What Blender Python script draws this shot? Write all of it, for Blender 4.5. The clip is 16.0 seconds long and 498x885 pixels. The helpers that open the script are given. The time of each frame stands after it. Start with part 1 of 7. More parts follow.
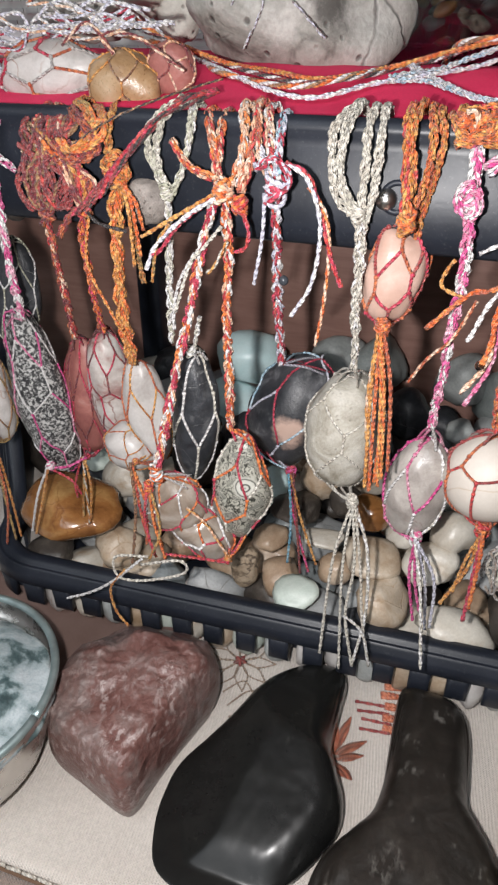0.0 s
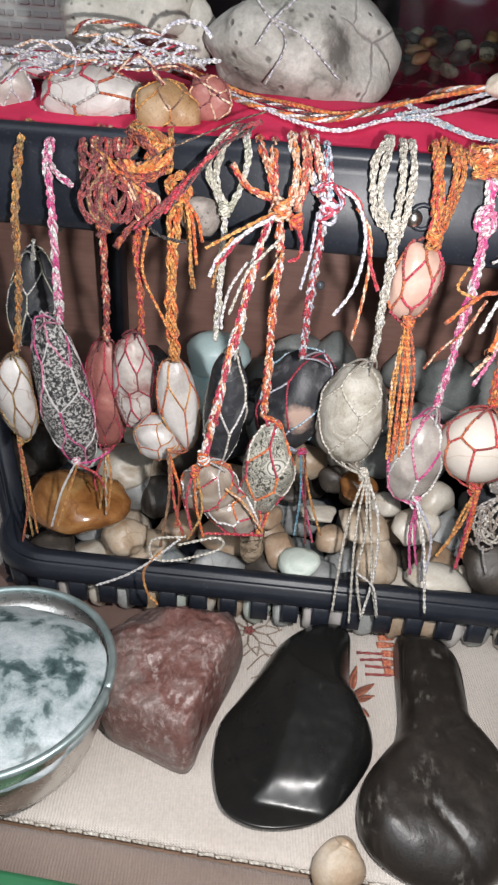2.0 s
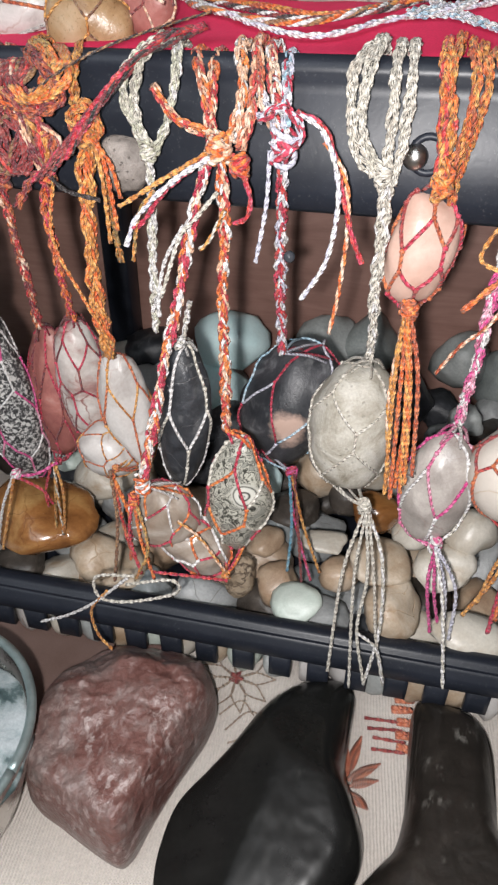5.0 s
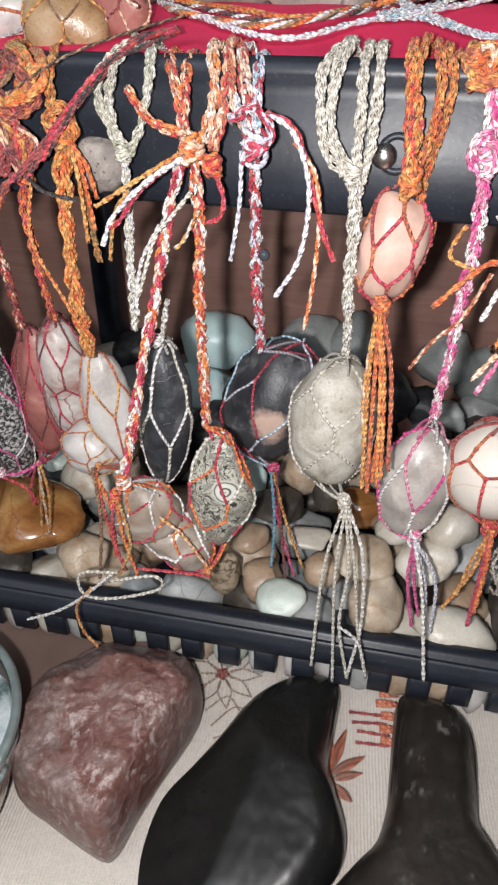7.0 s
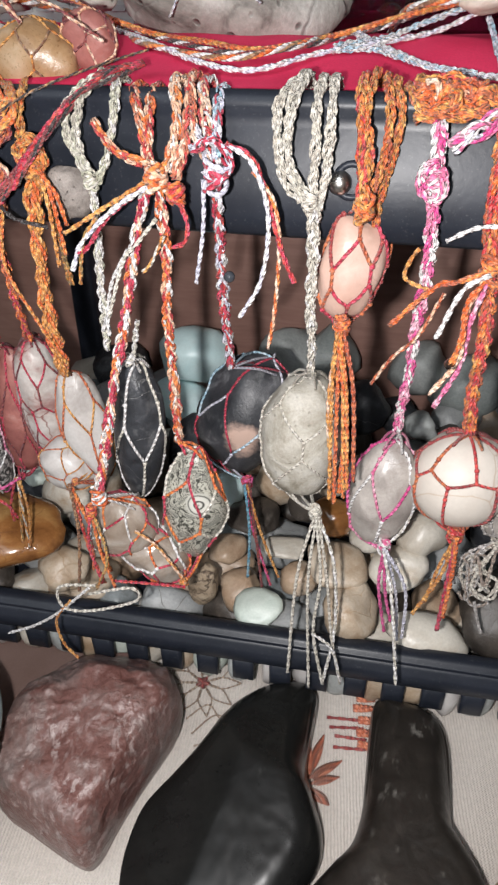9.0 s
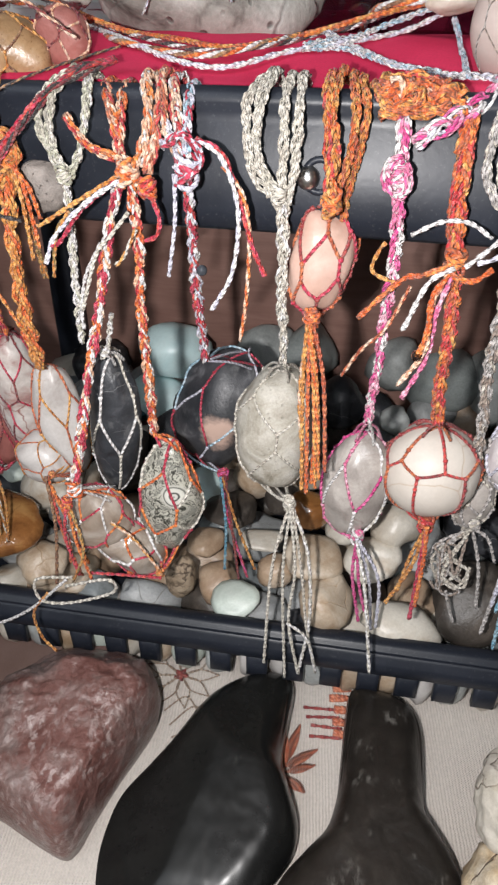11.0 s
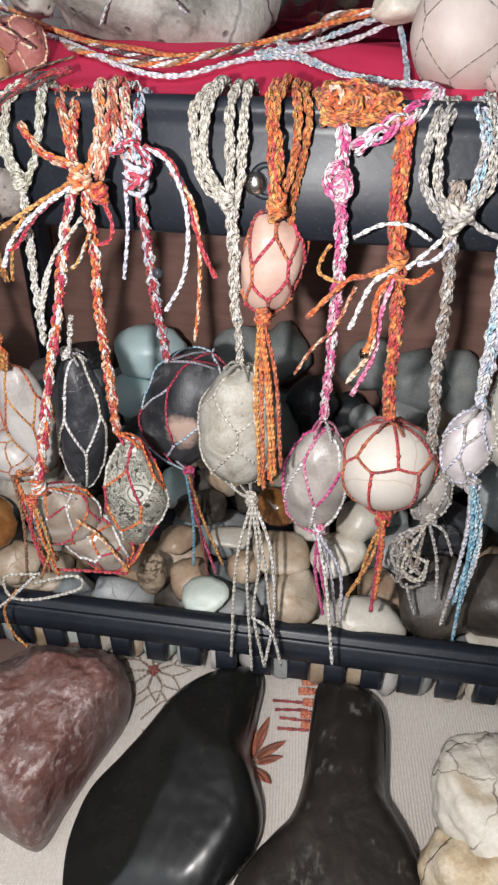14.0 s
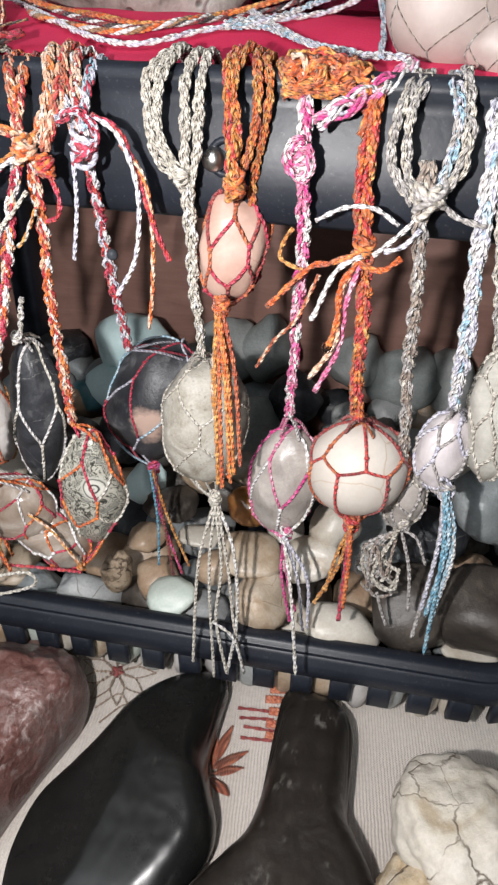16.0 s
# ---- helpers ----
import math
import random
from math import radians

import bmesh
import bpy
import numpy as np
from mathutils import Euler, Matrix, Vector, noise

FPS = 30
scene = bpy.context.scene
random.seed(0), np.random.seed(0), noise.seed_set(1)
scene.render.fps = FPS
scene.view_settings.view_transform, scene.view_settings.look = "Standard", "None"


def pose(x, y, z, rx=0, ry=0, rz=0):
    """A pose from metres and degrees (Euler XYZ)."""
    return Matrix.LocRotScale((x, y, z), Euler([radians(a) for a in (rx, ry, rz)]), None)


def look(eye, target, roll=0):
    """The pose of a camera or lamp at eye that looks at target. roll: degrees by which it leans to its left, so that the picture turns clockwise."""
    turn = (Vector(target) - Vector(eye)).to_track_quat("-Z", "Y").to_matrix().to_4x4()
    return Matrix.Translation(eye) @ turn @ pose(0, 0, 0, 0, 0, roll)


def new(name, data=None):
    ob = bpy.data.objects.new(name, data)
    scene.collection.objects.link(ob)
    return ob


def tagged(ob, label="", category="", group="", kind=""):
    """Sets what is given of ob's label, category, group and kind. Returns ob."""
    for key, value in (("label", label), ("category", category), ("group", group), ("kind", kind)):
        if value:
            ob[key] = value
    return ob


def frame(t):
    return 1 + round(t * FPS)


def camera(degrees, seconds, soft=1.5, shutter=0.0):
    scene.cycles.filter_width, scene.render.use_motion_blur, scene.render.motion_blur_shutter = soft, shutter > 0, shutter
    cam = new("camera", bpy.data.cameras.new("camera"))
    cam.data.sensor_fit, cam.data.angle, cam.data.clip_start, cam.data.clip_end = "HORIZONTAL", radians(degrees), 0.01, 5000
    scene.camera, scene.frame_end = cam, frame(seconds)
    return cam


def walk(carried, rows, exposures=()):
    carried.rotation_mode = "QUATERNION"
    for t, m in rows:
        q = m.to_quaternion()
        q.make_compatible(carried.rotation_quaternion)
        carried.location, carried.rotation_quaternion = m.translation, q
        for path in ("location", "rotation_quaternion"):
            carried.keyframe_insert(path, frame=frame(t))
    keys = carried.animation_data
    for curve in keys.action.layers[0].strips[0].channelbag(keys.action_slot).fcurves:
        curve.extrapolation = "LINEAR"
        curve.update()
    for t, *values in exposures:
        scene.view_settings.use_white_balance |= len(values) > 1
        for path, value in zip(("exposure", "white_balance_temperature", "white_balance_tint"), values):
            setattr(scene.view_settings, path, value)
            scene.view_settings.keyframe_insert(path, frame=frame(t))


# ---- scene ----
cam = camera(40.7, 16.0, soft=2.5)
METRES, EYE, TILT, LEAN, TURN = 0.36, 0.30, -32.0, 0.0, 19.0
ROWS = [
    (0.0, 0.0, 0.0, 0.0, -0.0, 0.0, 0.0),
    (0.5, -0.0397, -0.0136, -0.0041, -2.59, -0.44, 0.38),
    (1.0, -0.1032, -0.0429, -0.0088, -4.93, -0.23, 1.27),
    (1.5, -0.1605, -0.0824, -0.0081, -8.83, 0.01, 2.28),
    (2.0, -0.2132, -0.0853, -0.0161, -11.01, -0.12, 3.06),
    (2.5, -0.1338, -0.0, 0.0458, -7.05, 0.9, 2.53),
    (3.0, -0.0217, 0.114, 0.0721, -2.57, 0.59, 0.76),
    (3.5, 0.0016, 0.1712, 0.0552, 0.6, -0.53, 1.19),
    (4.0, -0.0024, 0.1639, 0.0256, -0.66, -2.42, 1.14),
    (4.5, -0.048, 0.1361, 0.018, -2.15, -3.08, 0.78),
    (5.0, -0.0354, 0.1033, 0.0276, -3.11, -2.11, 1.63),
    (7.5, -0.0197, 0.0927, 0.0212, -3.62, -1.92, 2.26),
    (8.0, -0.0216, 0.0919, 0.0242, -4.3, -1.95, 2.41),
    (8.5, -0.0036, 0.079, 0.0345, -4.77, -1.49, 2.87),
    (9.0, -0.0015, 0.0697, 0.0268, -4.4, -1.25, 3.05),
    (9.5, 0.0047, 0.0513, 0.0273, -4.99, -0.98, 3.41),
    (12.0, 0.0137, 0.0655, 0.011, -5.74, -1.55, 3.22),
    (12.5, 0.0246, 0.0682, 0.0113, -5.44, -1.61, 3.35),
    (13.0, 0.0388, 0.0508, 0.0139, -5.76, -1.11, 3.57),
    (13.5, 0.0462, 0.043, 0.0044, -5.76, -1.12, 3.66),
    (14.0, 0.0444, 0.0348, 0.0102, -6.1, -1.11, 3.72),
    (14.5, 0.0576, 0.0233, 0.0105, -5.59, -0.73, 3.58),
    (15.0, 0.0688, 0.0363, 0.0137, -5.0, -0.75, 3.03),
    (15.5, 0.0871, 0.0419, 0.0117, -4.97, -0.67, 2.72),
    (16.0, 0.0971, 0.0707, 0.0082, -5.31, -1.46, 1.9),
]
walk(cam, [(t, pose(0, 0, EYE, TILT, LEAN, TURN) @ pose(METRES * x, METRES * y, METRES * z, 90 + pitch, roll, yaw)) for t, x, y, z, yaw, pitch, roll in ROWS],
     exposures=[(0, 0.12), (1.5, 0.20), (2, 0.26), (2.5, 0.52), (3, 0.33), (3.5, 0.24), (4.5, 0.16), (5, 0.19), (9.5, 0.19), (12, 0.14), (14.5, 0.14), (16, 0.24)])

TORCH = (-0.030, 0.010, 0.291)
TORCH_POWER, ROOM_POWER = 3.8, 10.5

# ---------------------------------------------------------------- light
world = bpy.data.worlds.new("world")
scene.world = world
world.use_nodes = True
world.node_tree.nodes["Background"].inputs[0].default_value = (0.80, 0.86, 1.0, 1)
world.node_tree.nodes["Background"].inputs[1].default_value = 0.05


def lamp(name, kind, m, power, color, size):
    data = bpy.data.lights.new(name, kind)
    data.energy, data.color = power, color
    if kind == "AREA":
        data.shape, data.size = "SQUARE", size
    else:
        data.shadow_soft_size = size
    ob = new(name, data)
    ob.matrix_world = m
    return ob


lamp("phone_torch", "POINT", pose(*TORCH), TORCH_POWER, (1.0, 0.97, 0.96), 0.004)
# Unseen soft area light added as fill beside the torch.
lamp("room_fill", "AREA", look((-0.30, -0.60, 1.10), (-0.05, 0.25, 0.05)), ROOM_POWER, (0.88, 0.94, 1.0), 1.2)


# ---------------------------------------------------------------- materials
class Nodes:
    """A small builder for node materials."""

    def __init__(self, name):
        self.mat = bpy.data.materials.new(name)
        self.mat.use_nodes = True
        self.tree = self.mat.node_tree
        self.bsdf = self.tree.nodes["Principled BSDF"]

    def node(self, kind, **sets):
        n = self.tree.nodes.new(kind)
        for key, value in sets.items():
            n.inputs[key.replace("_", " ")].default_value = value
        return n

    def link(self, a, b):
        self.tree.links.new(a, b)

    def coords(self, which="Object"):
        return self.node("ShaderNodeTexCoord").outputs[which]

    def noise(self, vec, scale, detail=4.0, rough=0.55, distort=0.0):
        n = self.node("ShaderNodeTexNoise", Scale=scale, Detail=detail, Roughness=rough, Distortion=distort)
        self.link(vec, n.inputs["Vector"])
        return n.outputs["Fac"]

    def voronoi(self, vec, scale, feature="F1"):
        n = self.node("ShaderNodeTexVoronoi", Scale=scale)
        n.feature = feature
        self.link(vec, n.inputs["Vector"])
        return n.outputs["Distance"]

    def ramp(self, fac, stops):
        n = self.node("ShaderNodeValToRGB")
        els = n.color_ramp.elements
        while len(els) < len(stops):
            els.new(0.5)
        for el, (at, col) in zip(els, stops):
            el.position, el.color = at, (*col, 1) if len(col) == 3 else col
        self.link(fac, n.inputs[0])
        return n.outputs[0]

    def mix(self, fac, a, b, blend="MIX"):
        n = self.node("ShaderNodeMix")
        n.data_type, n.blend_type = "RGBA", blend
        for sock, val in ((n.inputs[0], fac), (n.inputs[6], a), (n.inputs[7], b)):
            if isinstance(val, (int, float)):
                sock.default_value = val
            elif isinstance(val, tuple):
                sock.default_value = (*val, 1)
            else:
                self.link(val, sock)
        return n.outputs[2]

    def math(self, op, a, b=0.0, c=0.0):
        n = self.node("ShaderNodeMath")
        n.operation = op
        for sock, val in zip(n.inputs, (a, b, c)):
            if isinstance(val, (int, float)):
                sock.default_value = val
            else:
                self.link(val, sock)
        return n.outputs[0]

    def bump(self, height, strength, distance):
        n = self.node("ShaderNodeBump", Strength=strength, Distance=distance)
        self.link(height, n.inputs["Height"])
        self.link(n.outputs[0], self.bsdf.inputs["Normal"])

    def put(self, **sets):
        for key, value in sets.items():
            sock = self.bsdf.inputs[key.replace("_", " ")]
            if isinstance(value, (int, float)):
                sock.default_value = value
            elif isinstance(value, tuple):
                sock.default_value = (*value, 1)
            else:
                self.link(value, sock)
        return self.mat


def cord_material(name, main, second, glint=0.25):
    """Twisted shiny thread; u runs along it in millimetres, v round it."""
    m = Nodes(name)
    uv = m.coords("UV")
    sep = m.node("ShaderNodeSeparateXYZ")
    m.link(uv, sep.inputs[0])
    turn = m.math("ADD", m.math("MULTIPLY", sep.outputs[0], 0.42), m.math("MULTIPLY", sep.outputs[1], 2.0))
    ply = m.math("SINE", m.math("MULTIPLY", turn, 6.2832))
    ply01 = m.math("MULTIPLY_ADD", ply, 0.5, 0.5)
    co = m.coords("Object")
    patch = m.noise(co, 260.0, 4.0)
    mask = m.ramp(patch, [(0.47, (0, 0, 0)), (0.57, (1, 1, 1))])
    col = m.mix(mask, main, second)
    fibre = m.noise(co, 2600.0, 2.0)
    # Ply grooves and fibre gaps get their shade painted into the colour.
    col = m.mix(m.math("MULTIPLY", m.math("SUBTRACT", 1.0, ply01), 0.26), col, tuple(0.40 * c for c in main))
    col = m.mix(0.45, col, m.ramp(fibre, [(0.35, (0.30, 0.30, 0.30)), (0.60, (1, 1, 1))]), "MULTIPLY")
    # Pale flecks put the metallic thread's glints into the base colour.
    tinsel_glint = m.ramp(m.noise(co, 1150.0, 2.0), [(0.57, (0, 0, 0)), (0.64, (1, 1, 1))])
    col = m.mix(m.math("MULTIPLY", tinsel_glint, 0.30), col, tuple(0.75 * c + 0.22 for c in second))
    gl = m.ramp(m.noise(co, 1500.0, 1.0), [(0.58, (0, 0, 0)), (0.66, (glint, glint, glint))])
    m.bump(m.math("MULTIPLY_ADD", fibre, 0.9, ply), 0.8, 0.0003)
    return m.put(Base_Color=col, Roughness=m.math("SUBTRACT", 0.50, m.math("MULTIPLY", gl, 0.4)), Metallic=gl, Sheen_Weight=0.15)


def stone_material(name, stops, scale=60.0, rough=0.35, bump=0.4, grain=0.25, veins=None, pits=0.0, clear=0.0, distort=0.6, coat=0.0, tint_or_shade=None, flecks=None, shine=0.5, uneven=0.25):
    """A stone: patches of colour, grain, thin veins or cracks, pits and scratches."""
    m = Nodes(name)
    co = m.coords("Object")
    patch = m.noise(co, scale, 6.0, 0.6, distort)
    col = m.ramp(patch, stops)
    fine = m.noise(co, scale * 14, 3.0, 0.7)
    col = m.mix(grain, col, m.ramp(fine, [(0.3, (0.25, 0.25, 0.25)), (0.7, (1, 1, 1))]), "MULTIPLY")
    height = m.math("MULTIPLY_ADD", fine, 0.25, patch)
    if veins:
        vcol, vscale, vwidth = veins
        warp = m.node("ShaderNodeMix")
        warp.data_type = "VECTOR"
        nz = m.node("ShaderNodeTexNoise", Scale=vscale * 1.7, Detail=4.0)
        m.link(co, nz.inputs["Vector"])
        warp.inputs[0].default_value = 0.012
        m.link(co, warp.inputs[4])
        m.link(nz.outputs["Color"], warp.inputs[5])
        edge = m.voronoi(warp.outputs[1], vscale, "DISTANCE_TO_EDGE")
        gate = m.noise(co, vscale * 0.8, 2.0)
        line = m.math("MULTIPLY", m.ramp(edge, [(0.0, (1, 1, 1)), (vwidth, (0, 0, 0))]), m.ramp(gate, [(0.42, (0, 0, 0)), (0.58, (1, 1, 1))]))
        col = m.mix(line, col, vcol)
        height = m.math("SUBTRACT", height, m.math("MULTIPLY", line, 0.4))
    if pits:
        spot = m.voronoi(co, scale * 4)
        hole = m.math("MULTIPLY", m.ramp(spot, [(0.08, (1, 1, 1)), (0.2, (0, 0, 0))]), pits)
        col = m.mix(hole, col, tuple(0.3 * c for c in stops[0][1]))
        height = m.math("SUBTRACT", height, hole)
    if flecks:
        fcol, fscale, cover = flecks
        st = m.node("ShaderNodeMapping")
        m.link(co, st.inputs[0])
        st.inputs["Rotation"].default_value = (0.5, 0.9, 0.6)
        st.inputs["Scale"].default_value = (1.0, 0.38, 0.7)
        spots = m.ramp(m.noise(st.outputs[0], fscale, 5.0, 0.65), [(0.48, (0, 0, 0)), (0.68, (1, 1, 1))])
        where = m.ramp(m.noise(co, fscale * 0.18, 3.0), [(0.56 - cover, (0, 0, 0)), (0.80 - cover, (1, 1, 1))])
        col = m.mix(m.math("MULTIPLY", m.math("MULTIPLY", spots, where), 0.65), col, fcol)
    # Local patch of colour; on the big rock it paints a hollow's shade.
    if tint_or_shade:
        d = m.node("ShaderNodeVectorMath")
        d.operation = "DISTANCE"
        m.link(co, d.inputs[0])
        d.inputs[1].default_value = tint_or_shade[0]
        edge = m.math("MULTIPLY_ADD", m.noise(co, 90.0, 6.0, 0.7), tint_or_shade[1] * 1.6, m.math("SUBTRACT", d.outputs["Value"], tint_or_shade[1] * 0.8))
        near = m.ramp(m.math("DIVIDE", edge, tint_or_shade[1]), [(0.55, (1, 1, 1)), (1.0, (0, 0, 0))])
        col = m.mix(m.math("MULTIPLY", near, 0.85), col, tint_or_shade[2])
    m.bump(height, bump, 0.0012)
    r = m.math("MULTIPLY_ADD", fine, uneven, rough - 0.4 * uneven)
    return m.put(Base_Color=col, Roughness=r, Transmission_Weight=clear, IOR=1.5, Coat_Weight=coat, Coat_Roughness=0.15, Specular_IOR_Level=shine)


def chipped_material():
    """Red-brown stone with a crumpled, chipped skin, mauve clouds, pale scuffs and painted facet glints."""
    m = Nodes("red_aventurine")
    co = m.coords()
    cloud = m.noise(co, 34.0, 6.0, 0.65, 0.5)
    col = m.ramp(cloud, [(0.34, (0.105, 0.042, 0.035)), (0.46, (0.165, 0.080, 0.069)), (0.54, (0.185, 0.120, 0.108)), (0.64, (0.205, 0.162, 0.152))])
    fine = m.noise(co, 520.0, 4.0, 0.7)
    col = m.mix(0.45, col, m.ramp(fine, [(0.32, (0.35, 0.32, 0.32)), (0.62, (1, 1, 1))]), "MULTIPLY")
    warp = m.node("ShaderNodeVectorMath")
    warp.operation = "ADD"
    nz = m.node("ShaderNodeTexNoise", Scale=110.0, Detail=3.0)
    m.link(co, nz.inputs["Vector"])
    shift = m.node("ShaderNodeVectorMath")
    shift.operation = "SCALE"
    m.link(nz.outputs["Color"], shift.inputs[0])
    shift.inputs["Scale"].default_value = 0.008
    m.link(co, warp.inputs[0])
    m.link(shift.outputs[0], warp.inputs[1])
    chip = m.voronoi(warp.outputs[0], 75.0)
    dent = m.noise(warp.outputs[0], 210.0, 3.0, 0.6)
    st = m.node("ShaderNodeMapping")
    m.link(warp.outputs[0], st.inputs[0])
    st.inputs["Rotation"].default_value = (0.0, 0.2, 0.9)
    st.inputs["Scale"].default_value = (1.0, 0.55, 0.8)
    # Pale streaks paint scuffs and the glints of chipped facets into the colour.
    scuff_glint = m.ramp(m.noise(st.outputs[0], 340.0, 4.0, 0.65), [(0.50, (0, 0, 0)), (0.62, (1, 1, 1))])
    where = m.ramp(m.noise(co, 55.0, 4.0), [(0.42, (0, 0, 0)), (0.60, (1, 1, 1))])
    col = m.mix(m.math("MULTIPLY", m.math("MULTIPLY", scuff_glint, where), 0.46), col, (0.52, 0.45, 0.43))
    m.bump(m.math("ADD", m.math("MULTIPLY_ADD", dent, 0.7, chip), m.math("MULTIPLY", fine, 0.30)), 0.50, 0.0030)
    return m.put(Base_Color=col, Roughness=m.math("MULTIPLY_ADD", fine, 0.25, 0.24), Specular_IOR_Level=0.5)


def eye_material():
    """Pale agate with a ringed eye and dark crackle."""
    m = Nodes("eye_agate")
    co = m.coords("Object")
    flat = m.node("ShaderNodeVectorMath")
    flat.operation = "MULTIPLY"
    m.link(co, flat.inputs[0])
    flat.inputs[1].default_value = (1, 0, 1)
    d = m.node("ShaderNodeVectorMath")
    d.operation = "DISTANCE"
    m.link(flat.outputs[0], d.inputs[0])
    d.inputs[1].default_value = (-0.078, 0, 0.130)
    wob = m.math("MULTIPLY_ADD", m.noise(co, 260.0, 3.0), 0.0012, m.math("SUBTRACT", d.outputs["Value"], 0.0006))
    k = m.math("MULTIPLY", wob, 122.0)
    ring = m.ramp(k, [(0.0, (0.10, 0.10, 0.09)), (0.06, (0.50, 0.49, 0.45)), (0.14, (0.52, 0.51, 0.46)), (0.19, (0.05, 0.05, 0.045)), (0.24, (0.05, 0.05, 0.045)), (0.29, (0.54, 0.53, 0.48)), (0.46, (0.50, 0.49, 0.44)), (0.52, (0.05, 0.05, 0.045)), (0.60, (0.44, 0.43, 0.38))])
    lines = m.noise(co, 165.0, 2.5, 0.5, 1.5)
    base = m.ramp(lines, [(0.34, (0.22, 0.22, 0.19)), (0.39, (0.05, 0.05, 0.045)), (0.42, (0.36, 0.35, 0.30)), (0.465, (0.36, 0.35, 0.30)), (0.49, (0.03, 0.03, 0.025)), (0.515, (0.03, 0.03, 0.025)), (0.54, (0.34, 0.33, 0.28)), (0.59, (0.42, 0.41, 0.35)), (0.62, (0.05, 0.05, 0.04)), (0.65, (0.34, 0.33, 0.29))])
    col = m.mix(m.ramp(k, [(0.62, (0, 0, 0)), (0.72, (1, 1, 1))]), ring, base)
    m.bump(lines, 0.3, 0.0008)
    return m.put(Base_Color=col, Roughness=0.3)


def plastic_material():
    m = Nodes("black_plastic")
    co = m.coords()
    smear = m.noise(co, 30.0, 5.0, 0.6)
    col = m.ramp(smear, [(0.3, (0.009, 0.011, 0.016)), (0.7, (0.018, 0.021, 0.030))])
    dust = m.ramp(m.noise(co, 900.0, 3.0, 0.7), [(0.6, (0, 0, 0)), (0.75, (1, 1, 1))])
    col = m.mix(m.math("MULTIPLY", dust, 0.25), col, (0.2, 0.2, 0.2))
    m.bump(m.noise(co, 500.0, 2.0), 0.12, 0.0004)
    return m.put(Base_Color=col, Roughness=m.math("MULTIPLY_ADD", smear, 0.25, 0.26), Specular_IOR_Level=0.3)


def linen_material(name, c1, c2, rib=560.0):
    m = Nodes(name)
    co = m.coords()
    rot = m.node("ShaderNodeMapping")
    m.link(co, rot.inputs[0])
    rot.inputs["Rotation"].default_value = (0, 0, radians(-8))
    wob = m.node("ShaderNodeSeparateXYZ")
    m.link(rot.outputs[0], wob.inputs[0])
    n = m.noise(co, 180.0, 4.0)
    wx = m.math("SINE", m.math("MULTIPLY_ADD", n, 5.0, m.math("MULTIPLY", wob.outputs[0], 6.2832 * rib)))
    wy = m.math("SINE", m.math("MULTIPLY_ADD", n, 5.0, m.math("MULTIPLY", wob.outputs[1], 6.2832 * rib * 1.25)))
    weave = m.math("ADD", m.math("MULTIPLY", wx, 0.55), m.math("MULTIPLY", m.math("MULTIPLY", wx, wy), 0.6))
    big = m.noise(co, 14.0, 5.0)
    col = m.ramp(big, [(0.3, c1), (0.7, c2)])
    col = m.mix(m.math("MULTIPLY", m.math("MULTIPLY_ADD", weave, -0.5, 0.5), 0.24), col, tuple(0.5 * c for c in c1))
    slub = m.ramp(m.noise(co, 700.0, 3.0), [(0.35, (0.8, 0.8, 0.8)), (0.6, (1, 1, 1))])
    col = m.mix(0.6, col, slub, "MULTIPLY")
    m.bump(weave, 0.65, 0.0005)
    return m.put(Base_Color=col, Roughness=0.85, Sheen_Weight=0.2)


def cloth_material(name, c1, c2):
    m = Nodes(name)
    co = m.coords()
    col = m.ramp(m.noise(co, 25.0, 5.0), [(0.3, c1), (0.7, c2)])
    fine = m.noise(co, 1600.0, 2.0)
    col = m.mix(0.35, col, m.ramp(fine, [(0.3, (0.5, 0.5, 0.5)), (0.7, (1, 1, 1))]), "MULTIPLY")
    m.bump(fine, 0.3, 0.0003)
    return m.put(Base_Color=col, Roughness=0.85, Specular_IOR_Level=0.2)


def wood_material(name, c1, c2):
    m = Nodes(name)
    co = m.coords()
    st = m.node("ShaderNodeMapping")
    m.link(co, st.inputs[0])
    st.inputs["Scale"].default_value = (8, 60, 60)
    g = m.noise(st.outputs[0], 2.0, 8.0, 0.65, 0.8)
    col = m.ramp(g, [(0.3, c1), (0.7, c2)])
    col = m.mix(0.4, col, m.ramp(m.noise(co, 40.0, 4.0), [(0.3, (0.55, 0.5, 0.5)), (0.7, (1, 1, 1))]), "MULTIPLY")
    m.bump(g, 0.2, 0.0006)
    return m.put(Base_Color=col, Roughness=0.5)


def plain_material(name, c, rough=0.5, metal=0.0, vary=0.2, scale=80.0):
    m = Nodes(name)
    co = m.coords()
    n = m.noise(co, scale, 5.0)
    col = m.ramp(n, [(0.3, tuple((1 - vary) * x for x in c)), (0.7, c)])
    m.bump(n, 0.1, 0.0005)
    return m.put(Base_Color=col, Roughness=m.math("MULTIPLY_ADD", n, 0.2, rough - 0.1), Metallic=metal)


